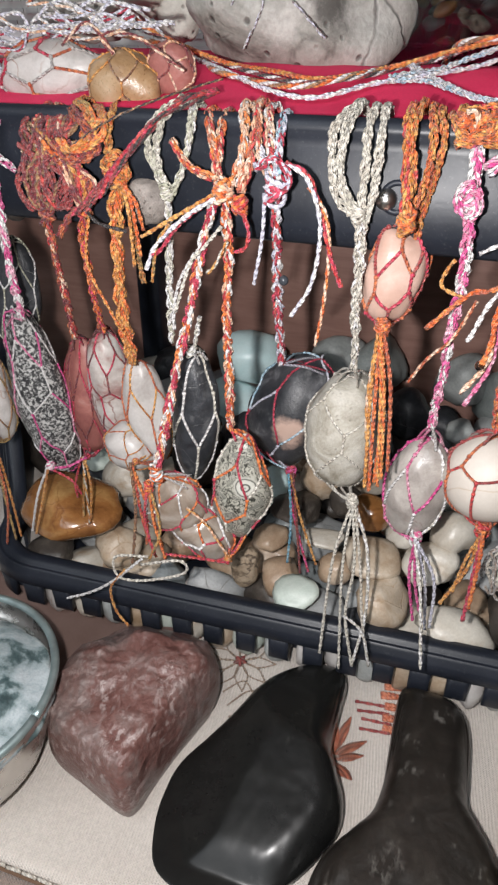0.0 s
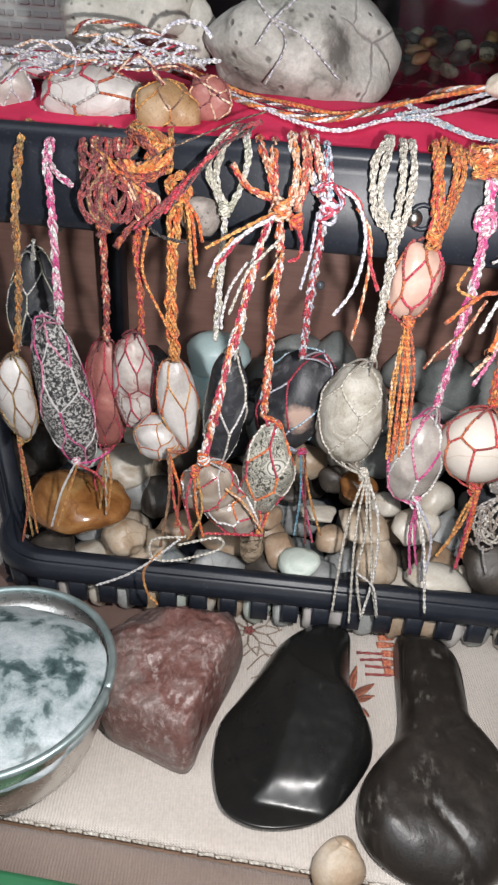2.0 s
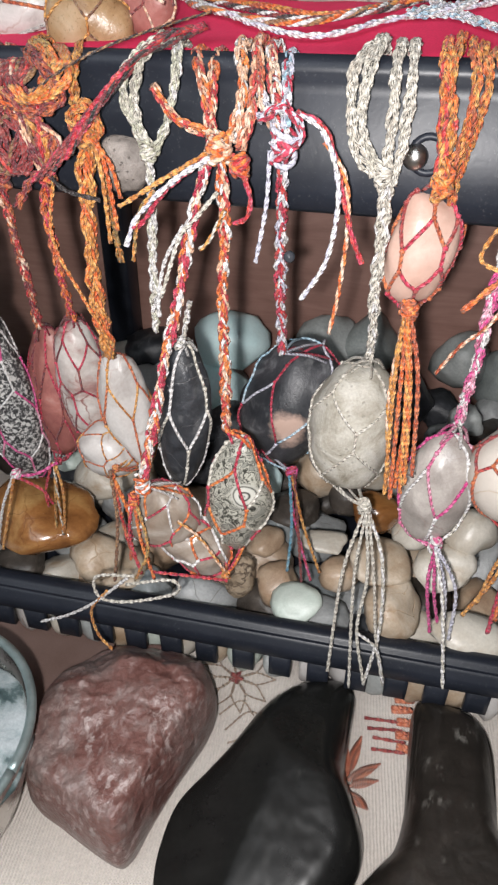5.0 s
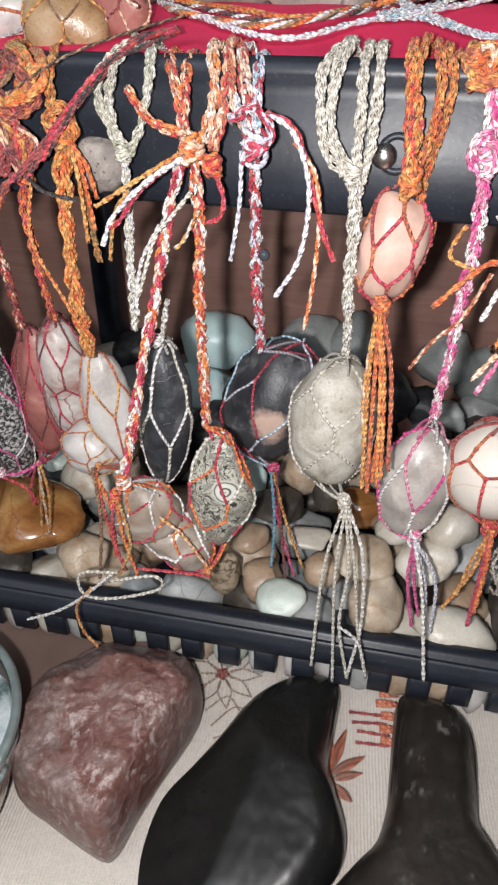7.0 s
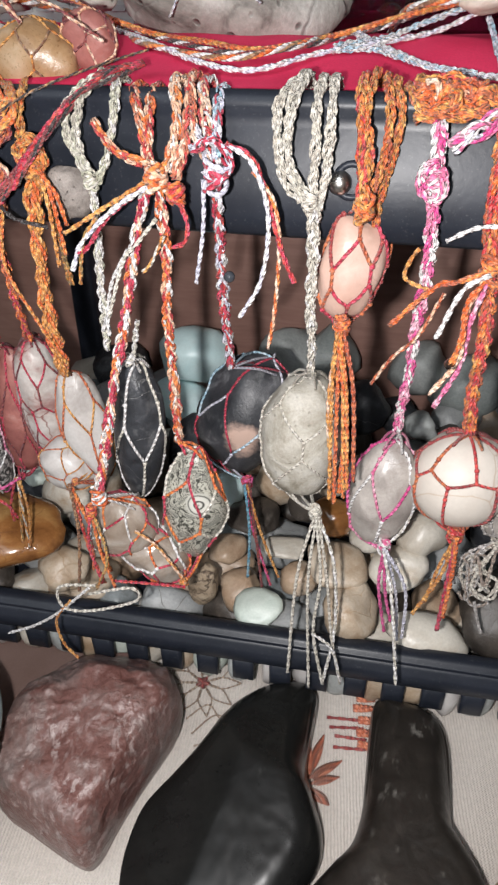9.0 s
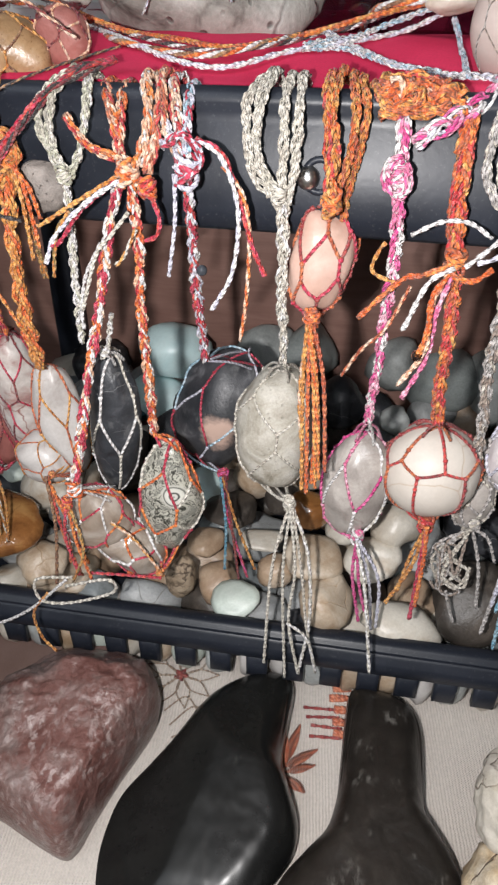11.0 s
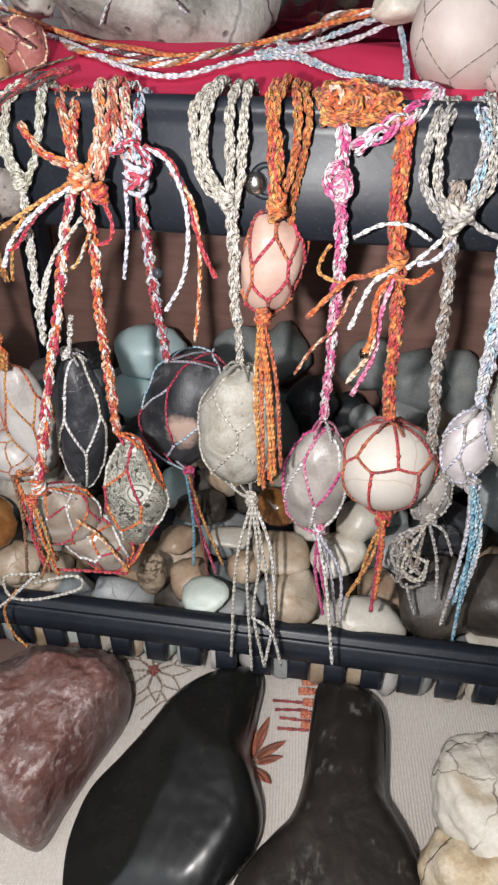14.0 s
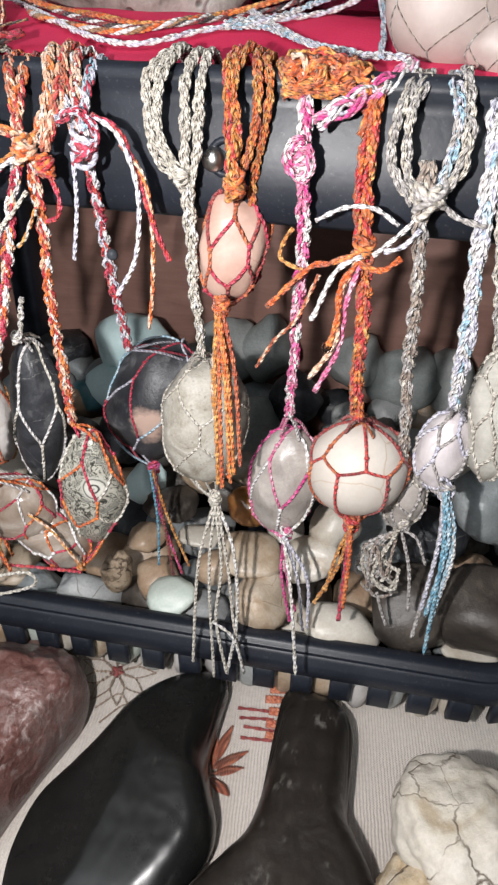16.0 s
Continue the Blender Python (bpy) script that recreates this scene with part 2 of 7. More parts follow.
THREAD = {
    "orange": ((0.62, 0.105, 0.016), (0.80, 0.25, 0.055)),
    "gold": ((0.50, 0.175, 0.03), (0.74, 0.37, 0.10)),
    "olive": ((0.26, 0.145, 0.035), (0.48, 0.31, 0.10)),
    "clay": ((0.50, 0.125, 0.06), (0.62, 0.21, 0.11)),
    "fawn": ((0.36, 0.26, 0.19), (0.48, 0.38, 0.29)),
    "wine": ((0.27, 0.028, 0.03), (0.40, 0.07, 0.06)),
    "rust": ((0.42, 0.08, 0.03), (0.60, 0.17, 0.06)),
    "red": ((0.46, 0.022, 0.028), (0.64, 0.075, 0.06)),
    "crimson": ((0.42, 0.014, 0.045), (0.60, 0.05, 0.10)),
    "maroon": ((0.16, 0.02, 0.03), (0.30, 0.06, 0.05)),
    "pink": ((0.70, 0.14, 0.30), (0.84, 0.48, 0.58)),
    "magenta": ((0.60, 0.04, 0.22), (0.78, 0.14, 0.36)),
    "white": ((0.82, 0.80, 0.79), (0.66, 0.63, 0.62)),
    "cream": ((0.69, 0.65, 0.575), (0.54, 0.50, 0.42)),
    "beige": ((0.54, 0.485, 0.41), (0.70, 0.655, 0.575)),
    "sage": ((0.46, 0.45, 0.34), (0.64, 0.62, 0.50)),
    "grey": ((0.38, 0.35, 0.33), (0.56, 0.52, 0.50)),
    "lilac": ((0.58, 0.57, 0.68), (0.75, 0.73, 0.80)),
    "sky": ((0.35, 0.55, 0.68), (0.62, 0.74, 0.82)),
    "blue": ((0.12, 0.34, 0.48), (0.35, 0.55, 0.65)),
    "peach": ((0.76, 0.42, 0.26), (0.82, 0.62, 0.48)),
    "black": ((0.02, 0.015, 0.015), (0.06, 0.04, 0.04)),
    "taupe": ((0.30, 0.23, 0.19), (0.42, 0.34, 0.28)),
    "brown": ((0.22, 0.10, 0.05), (0.40, 0.22, 0.10)),
}
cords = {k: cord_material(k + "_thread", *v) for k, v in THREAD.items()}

W = (0.62, 0.60, 0.57)
rock = {
    "speckle": stone_material("speckled_granite", [(0.42, (0.012, 0.012, 0.014)), (0.50, (0.07, 0.07, 0.07)), (0.57, (0.50, 0.49, 0.47))], 620.0, 0.45, 0.6, 0.2, distort=0.7),
    "redgrey": stone_material("red_and_white_jasper", [(0.30, (0.17, 0.07, 0.065)), (0.40, (0.30, 0.18, 0.165)), (0.47, (0.44, 0.38, 0.35)), (0.58, (0.56, 0.53, 0.50))], 45.0, 0.36, 0.4, 0.25, veins=((0.2, 0.07, 0.06), 50.0, 0.02)),
    "jasper": stone_material("red_brown_jasper", [(0.3, (0.20, 0.06, 0.055)), (0.55, (0.34, 0.13, 0.11)), (0.75, (0.50, 0.30, 0.26))], 70.0, 0.4),
    "milky": stone_material("milky_quartz", [(0.3, (0.34, 0.31, 0.29)), (0.45, (0.46, 0.43, 0.41)), (0.7, (0.56, 0.54, 0.52))], 75.0, 0.3, 0.3, 0.15, veins=((0.30, 0.20, 0.16), 40.0, 0.012)),
    "ivory": stone_material("ivory_stone", [(0.3, (0.52, 0.465, 0.41)), (0.7, (0.59, 0.545, 0.49))], 35.0, 0.5, 0.15, 0.10, veins=((0.44, 0.35, 0.27), 25.0, 0.010)),
    "peach": stone_material("peach_stone", [(0.3, (0.44, 0.27, 0.21)), (0.6, (0.51, 0.35, 0.29)), (0.8, (0.58, 0.45, 0.39))], 45.0, 0.38, 0.35, 0.12, veins=((0.45, 0.22, 0.18), 50.0, 0.02)),
    "pinkish": stone_material("smooth_pinkish_stone", [(0.3, (0.36, 0.285, 0.26)), (0.7, (0.45, 0.385, 0.355))], 40.0, 0.5, 0.12, 0.08),
    "honey": stone_material("honey_quartz", [(0.3, (0.20, 0.10, 0.04)), (0.5, (0.40, 0.25, 0.13)), (0.7, (0.55, 0.42, 0.29))], 70.0, 0.28, 0.3, 0.15, clear=0.2),
    "greyq": stone_material("grey_quartzite", [(0.30, (0.25, 0.22, 0.17)), (0.42, (0.40, 0.37, 0.31)), (0.55, (0.50, 0.47, 0.41)), (0.7, (0.56, 0.54, 0.49))], 75.0, 0.58, 0.7, 0.35, pits=0.25, distort=1.0),
    "smoky": stone_material("smoky_grey_quartz", [(0.3, (0.26, 0.23, 0.21)), (0.55, (0.42, 0.38, 0.35)), (0.75, (0.54, 0.50, 0.46))], 80.0, 0.3, 0.3, 0.25, veins=((0.26, 0.20, 0.18), 45.0, 0.010)),
    "clear": stone_material("clear_brown_quartz", [(0.3, (0.25, 0.18, 0.13)), (0.48, (0.40, 0.33, 0.27)), (0.66, (0.58, 0.53, 0.47))], 70.0, 0.18, 0.25, 0.12, clear=0.35),
    "dark": stone_material("dark_grey_stone", [(0.35, (0.016, 0.017, 0.02)), (0.6, (0.04, 0.043, 0.05)), (0.8, (0.13, 0.13, 0.14))], 75.0, 0.42, 0.6, 0.3, flecks=((0.24, 0.24, 0.24), 350.0, 0.06), veins=((0.16, 0.16, 0.16), 40.0, 0.006)),
    "pinkdark": stone_material("dark_stone_with_pink_patch", [(0.38, (0.018, 0.02, 0.024)), (0.60, (0.05, 0.05, 0.056)), (0.72, (0.16, 0.16, 0.17))], 60.0, 0.44, 0.5, 0.2, flecks=((0.3, 0.3, 0.3), 320.0, 0.04), tint_or_shade=((-0.071, 0.263, 0.136), 0.0095, (0.54, 0.38, 0.31))),
    "lilacst": stone_material("pale_lilac_quartz", [(0.3, (0.45, 0.40, 0.41)), (0.7, (0.63, 0.58, 0.58))], 90.0, 0.3, 0.4, 0.15),
    "amber": stone_material("orange_brown_jasper", [(0.3, (0.11, 0.038, 0.012)), (0.5, (0.28, 0.12, 0.038)), (0.7, (0.45, 0.26, 0.10))], 42.0, 0.2, 0.3, 0.2, veins=((0.16, 0.06, 0.02), 45.0, 0.012), coat=0.5),
    "beige": stone_material("beige_pebble", [(0.3, (0.30, 0.20, 0.12)), (0.45, (0.44, 0.33, 0.23)), (0.6, (0.54, 0.45, 0.35)), (0.75, (0.60, 0.53, 0.44))], 55.0, 0.35, 0.6, 0.25, veins=((0.40, 0.27, 0.16), 30.0, 0.009)),
    "tan": stone_material("tan_pebble", [(0.3, (0.30, 0.19, 0.12)), (0.55, (0.45, 0.33, 0.23)), (0.75, (0.56, 0.46, 0.36))], 60.0, 0.33, 0.6, 0.3),
    "greyp": stone_material("grey_pebble", [(0.3, (0.28, 0.29, 0.29)), (0.6, (0.42, 0.43, 0.43)), (0.8, (0.56, 0.55, 0.52))], 50.0, 0.4, 0.6, 0.3, veins=((0.2, 0.19, 0.17), 36.0, 0.012)),
    "slate": stone_material("slate_pebble", [(0.3, (0.17, 0.19, 0.195)), (0.6, (0.30, 0.325, 0.33)), (0.8, (0.45, 0.47, 0.46))], 45.0, 0.35, 0.6, 0.35),
    "whitep": stone_material("white_pebble", [(0.3, (0.38, 0.28, 0.19)), (0.42, (0.50, 0.44, 0.36)), (0.55, (0.58, 0.54, 0.47)), (0.7, (0.64, 0.60, 0.53))], 50.0, 0.35, 0.5, 0.22, veins=((0.48, 0.38, 0.28), 30.0, 0.009)),
    "brownp": stone_material("dark_brown_pebble", [(0.3, (0.030, 0.025, 0.021)), (0.6, (0.075, 0.062, 0.052)), (0.8, (0.17, 0.14, 0.115))], 60.0, 0.42, 0.7, 0.35, flecks=((0.28, 0.25, 0.22), 260.0, 0.04)),
    "bark": stone_material("petrified_wood", [(0.35, (0.10, 0.07, 0.045)), (0.5, (0.38, 0.29, 0.2)), (0.7, (0.52, 0.42, 0.31))], 120.0, 0.6, 0.9, 0.4, veins=((0.05, 0.03, 0.02), 110.0, 0.08)),
    "paleblue": stone_material("pale_blue_stone", [(0.3, (0.62, 0.85, 0.87)), (0.6, (0.72, 0.91, 0.92)), (0.8, (0.80, 0.93, 0.93))], 40.0, 0.32, 0.2, 0.10),
    "teal": stone_material("teal_stone", [(0.3, (0.03, 0.11, 0.13)), (0.7, (0.09, 0.24, 0.28))], 50.0, 0.3, 0.3, 0.2),
    "palegreen": stone_material("pale_green_stone", [(0.3, (0.40, 0.46, 0.41)), (0.6, (0.55, 0.61, 0.55)), (0.8, (0.66, 0.69, 0.64))], 70.0, 0.4, 0.3, 0.15),
    "bone": stone_material("grey_coral_rock", [(0.3, (0.34, 0.32, 0.28)), (0.6, (0.52, 0.50, 0.45)), (0.8, (0.60, 0.58, 0.53))], 45.0, 0.6, 0.6, 0.25, pits=0.8),
    # The dented hollow is also shaded in the colour by a dark patch.
    "bigrock": stone_material("big_pale_grey_rock", [(0.30, (0.10, 0.09, 0.08)), (0.40, (0.30, 0.29, 0.26)), (0.6, (0.46, 0.44, 0.41)), (0.8, (0.55, 0.53, 0.49))], 30.0, 0.6, 1.0, 0.4, pits=0.6, veins=((0.17, 0.16, 0.15), 22.0, 0.02), distort=1.0, tint_or_shade=((-0.064, 0.298, 0.308), 0.017, (0.05, 0.045, 0.04))),
    "redrock": chipped_material(),
    "backgrey": stone_material("grey_green_stone", [(0.3, (0.30, 0.32, 0.31)), (0.55, (0.42, 0.44, 0.43)), (0.8, (0.54, 0.55, 0.53))], 45.0, 0.45, 0.6, 0.35),
    "backslate": stone_material("slate_green_stone", [(0.3, (0.22, 0.25, 0.245)), (0.6, (0.36, 0.39, 0.38)), (0.8, (0.48, 0.50, 0.48))], 45.0, 0.45, 0.6, 0.35),
    "taupe": stone_material("rough_taupe_stone", [(0.3, (0.12, 0.10, 0.085)), (0.5, (0.23, 0.20, 0.18)), (0.7, (0.35, 0.31, 0.28))], 120.0, 0.6, 0.9, 0.4, pits=0.4),
    "obsidian": stone_material("polished_black_stone", [(0.3, (0.007, 0.007, 0.007)), (0.7, (0.013, 0.013, 0.012))], 30.0, 0.26, 0.004, 0.3, flecks=((0.10, 0.10, 0.09), 420.0, -0.10), shine=0.25, uneven=0.03),
    "basalt": stone_material("worn_black_stone", [(0.35, (0.013, 0.011, 0.009)), (0.60, (0.023, 0.019, 0.016)), (0.74, (0.036, 0.031, 0.026)), (0.82, (0.09, 0.085, 0.075))], 60.0, 0.36, 0.30, 0.35, distort=0.8, flecks=((0.34, 0.32, 0.29), 380.0, 0.0), shine=0.4),
    "chalk": stone_material("cracked_white_rock", [(0.30, (0.33, 0.27, 0.19)), (0.42, (0.47, 0.43, 0.36)), (0.6, (0.55, 0.51, 0.45)), (0.8, (0.60, 0.57, 0.51))], 45.0, 0.65, 0.8, 0.25, veins=((0.09, 0.065, 0.045), 52.0, 0.024)),
    "sand": stone_material("sandy_rock", [(0.3, (0.36, 0.24, 0.12)), (0.48, (0.50, 0.40, 0.27)), (0.66, (0.57, 0.51, 0.42))], 50.0, 0.8, 1.0, 0.4, veins=((0.13, 0.09, 0.06), 34.0, 0.012)),
    "moss": stone_material("moss_agate", [(0.30, (0.015, 0.035, 0.038)), (0.40, (0.075, 0.115, 0.12)), (0.46, (0.25, 0.31, 0.32)), (0.56, (0.38, 0.43, 0.45)), (0.72, (0.52, 0.56, 0.58))], 70.0, 0.40, 0.6, 0.3, distort=0.25),
    "eye": eye_material(),
}
plastic = plastic_material()
linen = linen_material("ecru_linen", (0.60, 0.535, 0.48), (0.68, 0.625, 0.57), 700.0)
hem = linen_material("brown_border_weave", (0.23, 0.17, 0.14), (0.32, 0.25, 0.21), 700.0)
brownfelt = cloth_material("brown_cloth", (0.15, 0.095, 0.08), (0.21, 0.14, 0.12))
redcloth = cloth_material("crimson_cloth", (0.58, 0.02, 0.075), (0.72, 0.045, 0.12))
backwood = wood_material("reddish_brown_board", (0.29, 0.155, 0.125), (0.42, 0.245, 0.20))
tablewood = wood_material("table_wood", (0.12, 0.07, 0.04), (0.22, 0.13, 0.08))
steel = plain_material("brushed_steel", (0.62, 0.60, 0.57), 0.28, 1.0, 0.15, 120.0)
steelrim = plain_material("tarnished_rim", (0.36, 0.45, 0.45), 0.4, 0.7, 0.3, 150.0)
greenmat = plain_material("green_plastic", (0.03, 0.16, 0.07), 0.4)
# Unseen room shell: dark walls and a pale ceiling steer the stones' reflections.
wallpaint = plain_material("room_paint", (0.22, 0.20, 0.19), 0.9, 0.0, 0.1, 4.0)
ceilingpaint = plain_material("ceiling_paint", (0.80, 0.80, 0.80), 0.9, 0.0, 0.06, 4.0)
paper = plain_material("old_newsprint", (0.42, 0.45, 0.43), 0.9, 0.0, 0.15, 40.0)
ink = plain_material("faded_ink", (0.33, 0.355, 0.345), 0.9)
darkmetal = plain_material("dark_metal", (0.03, 0.03, 0.035), 0.45)


def glass_material():
    m = Nodes("jar_glass")
    return m.put(Base_Color=(0.66, 0.74, 0.78), Roughness=0.04, Transmission_Weight=1.0, IOR=1.45)


glass = glass_material()
smokeglass = plain_material("smoky_glass_bead", (0.05, 0.055, 0.065), 0.12)

# ---------------------------------------------------------------- mesh helpers


def part(name, geo, mats, parent=None, label="", smooth=True):
    """One mesh object from (verts, faces[, material index, uvs]); a part under its parent."""
    verts, faces = geo[0], geo[1]
    me = bpy.data.meshes.new(name)
    me.from_pydata([tuple(v) for v in verts], [], [tuple(f) for f in faces])
    for m in mats if isinstance(mats, (list, tuple)) else [mats]:
        me.materials.append(m)
    if len(geo) > 2 and geo[2] is not None:
        me.polygons.foreach_set("material_index", geo[2])
    if len(geo) > 3 and geo[3] is not None:
        uv = me.uv_layers.new(name="UVMap")
        uv.data.foreach_set("uv", np.array(geo[3], dtype=np.float32).ravel())
    if smooth:
        me.polygons.foreach_set("use_smooth", [True] * len(me.polygons))
    me.update()
    ob = new(name, me)
    if parent is not None:
        ob.parent = parent
        ob.matrix_parent_inverse = parent.matrix_basis.inverted()
    return tagged(ob, label=label)


def thing(name, at, label, category, group="", kind=""):
    ob = new(name)
    ob.empty_display_size = 0.01
    ob.matrix_basis = Matrix.Translation(at)
    return tagged(ob, label, category, group, kind)


def curve_through(ctrl, step=0.0012):
    """A smooth curve through the control points, at even steps."""
    p = np.array(ctrl, dtype=float)
    if len(p) == 2:
        n = max(3, int(np.linalg.norm(p[1] - p[0]) / step))
        return p[0] + (p[1] - p[0]) * np.linspace(0, 1, n)[:, None]
    q = np.vstack([2 * p[0] - p[1], p, 2 * p[-1] - p[-2]])
    out = []
    t = np.linspace(0, 1, 24, endpoint=False)[:, None]
    for a, b, c, d in zip(q[:-3], q[1:-2], q[2:-1], q[3:]):
        out.append(0.5 * (2 * b + (c - a) * t + (2 * a - 5 * b + 4 * c - d) * t**2 + (3 * b - a - 3 * c + d) * t**3))
    out = np.vstack(out + [p[-1:]])
    s = np.concatenate([[0], np.cumsum(np.linalg.norm(np.diff(out, axis=0), axis=1))])
    n = max(3, int(s[-1] / step) + 1)
    u = np.linspace(0, s[-1], n)
    return np.stack([np.interp(u, s, out[:, i]) for i in range(3)], 1)


def frames(c):
    """Tangent, side and outward vectors along a curve; outward points to the room."""
    t = np.gradient(c, axis=0)
    t /= np.linalg.norm(t, axis=1)[:, None] + 1e-12
    ref = np.array([0.05, -0.85, 0.52])
    s = np.cross(t, ref)
    weak = np.linalg.norm(s, axis=1) < 0.15
    s[weak] = np.cross(t[weak], np.array([1.0, 0.1, 0.0]))
    s /= np.linalg.norm(s, axis=1)[:, None] + 1e-12
    return t, s, np.cross(s, t)


def tube(c, radius, sides=6, mat=0, caps=True):
    """A tube along the points c, with u in millimetres along it and v round it."""
    c = np.asarray(c, dtype=float)
    n = len(c)
    r = np.full(n, radius) if np.isscalar(radius) else np.asarray(radius)
    _, s, o = frames(c)
    a = np.linspace(0, 2 * math.pi, sides, endpoint=False)
    v = (c[:, None] + r[:, None, None] * (np.cos(a)[None, :, None] * s[:, None] + np.sin(a)[None, :, None] * o[:, None])).reshape(-1, 3)
    run = np.concatenate([[0], np.cumsum(np.linalg.norm(np.diff(c, axis=0), axis=1))]) * 1000
    f, uv = [], []
    shades = [mat] * (n - 1) if np.isscalar(mat) else list(mat)[:n - 1]
    for i in range(n - 1):
        for j in range(sides):
            k = (j + 1) % sides
            f.append((i * sides + j, i * sides + k, (i + 1) * sides + k, (i + 1) * sides + j))
            v0, v1 = j / sides, (j + 1) / sides
            uv += [(run[i], v0), (run[i], v1), (run[i + 1], v1), (run[i + 1], v0)]
    if caps:
        f.append(tuple(range(sides - 1, -1, -1)))
        f.append(tuple((n - 1) * sides + j for j in range(sides)))
        uv += [(run[0], 0)] * sides + [(run[-1], 0)] * sides
    idx = [shades[i] for i in range(n - 1) for _ in range(sides)]
    return v, f, idx + ([shades[0], shades[-1]] if caps else []), uv


def joined(geos):
    v, f, m, uv, base = [], [], [], [], 0
    for g in geos:
        v.append(np.asarray(g[0], dtype=float).reshape(-1, 3))
        f += [tuple(i + base for i in face) for face in g[1]]
        m += list(g[2]) if len(g) > 2 and g[2] is not None else [0] * len(g[1])
        uv += list(g[3]) if len(g) > 3 and g[3] is not None else [(0, 0)] * sum(len(x) for x in g[1])
        base += len(v[-1])
    return np.vstack(v), f, m, uv


def braid_geo(ctrl, width, strands=3, pitch=None, seed=0, colours=3):
    """Plaited strands: each swings from side to side and over its neighbours, a little loose."""
    rnd = random.Random(seed)
    width *= 0.69
    pitch = pitch or width * 4.2
    c = curve_through(ctrl, pitch / 13)
    _, s, o = frames(c)
    run = np.arange(len(c)) * pitch / 13
    slack = 1 + 0.22 * np.sin(run / pitch * 1.3 + rnd.uniform(0, 6)) * np.sin(run / pitch * 0.41 + rnd.uniform(0, 6))
    geos = []
    for k in range(strands):
        ph = 2 * math.pi * (run / pitch + k / strands) + 0.35 * np.sin(run / pitch * 1.9 + k)
        w = width * 0.5 * 0.56 * slack
        wander = 0.10 * width * np.sin(run / pitch * 2.7 + rnd.uniform(0, 6))
        line = c + s * (w * np.sin(ph) + wander)[:, None] + o * (width * 0.21 * np.sin(2 * ph))[:, None]
        ply = run / (width * 3.0) * 2 * math.pi
        fat = width * 0.118
        t2, s2, o2 = frames(line)
        pair = []
        for half in (0, 2 * math.pi / 3, 4 * math.pi / 3):
            yarn = line + fat * 1.12 * (s2 * np.cos(ply + half)[:, None] + o2 * np.sin(ply + half)[:, None])
            own, drift = k + rnd.choice((0, 0, 1, 2)), rnd.uniform(0, 6)
            dye = [(own + (1 if math.sin(r * 190 + drift) + math.sin(r * 530 + 2 * drift) > 0.9 else 0)) % colours for r in run]
            loose = 1 + 0.16 * np.sin(run * 900 + k * 2 + half) + 0.14 * np.sin(run * 2300 + drift)
            pair.append(tube(yarn, fat * loose, 5, dye))
        geos.append(joined(pair))
    return geos


def rope_geo(ctrl, width, plies=2, pitch=None, colours=2, single=False):
    """Plies twisted round each other."""
    pitch = pitch or width * 6.0
    c = curve_through(ctrl, pitch / 10)
    _, s, o = frames(c)
    run = np.arange(len(c)) * pitch / 10
    geos = []
    for k in range(plies):
        ph = 2 * math.pi * (run / pitch + k / plies)
        line = c + width * 0.19 * (s * np.cos(ph)[:, None] + o * np.sin(ph)[:, None])
        plain = int(abs(c[0][0] + c[-1][2]) * 1e5) % 3 if single else 0
        geos.append(tube(line, width * 0.31, 6, k % colours if plain == 0 else (plain - 1) % colours))
    return joined(geos)


def ico(sub):
    bm = bmesh.new()
    bmesh.ops.create_icosphere(bm, subdivisions=sub, radius=1)
    v = np.array([x.co[:] for x in bm.verts])
    f = [tuple(x.index for x in face.verts) for face in bm.faces]
    bm.free()
    return v, f


ICO = {k: ico(k) for k in (1, 2, 3, 4, 5)}


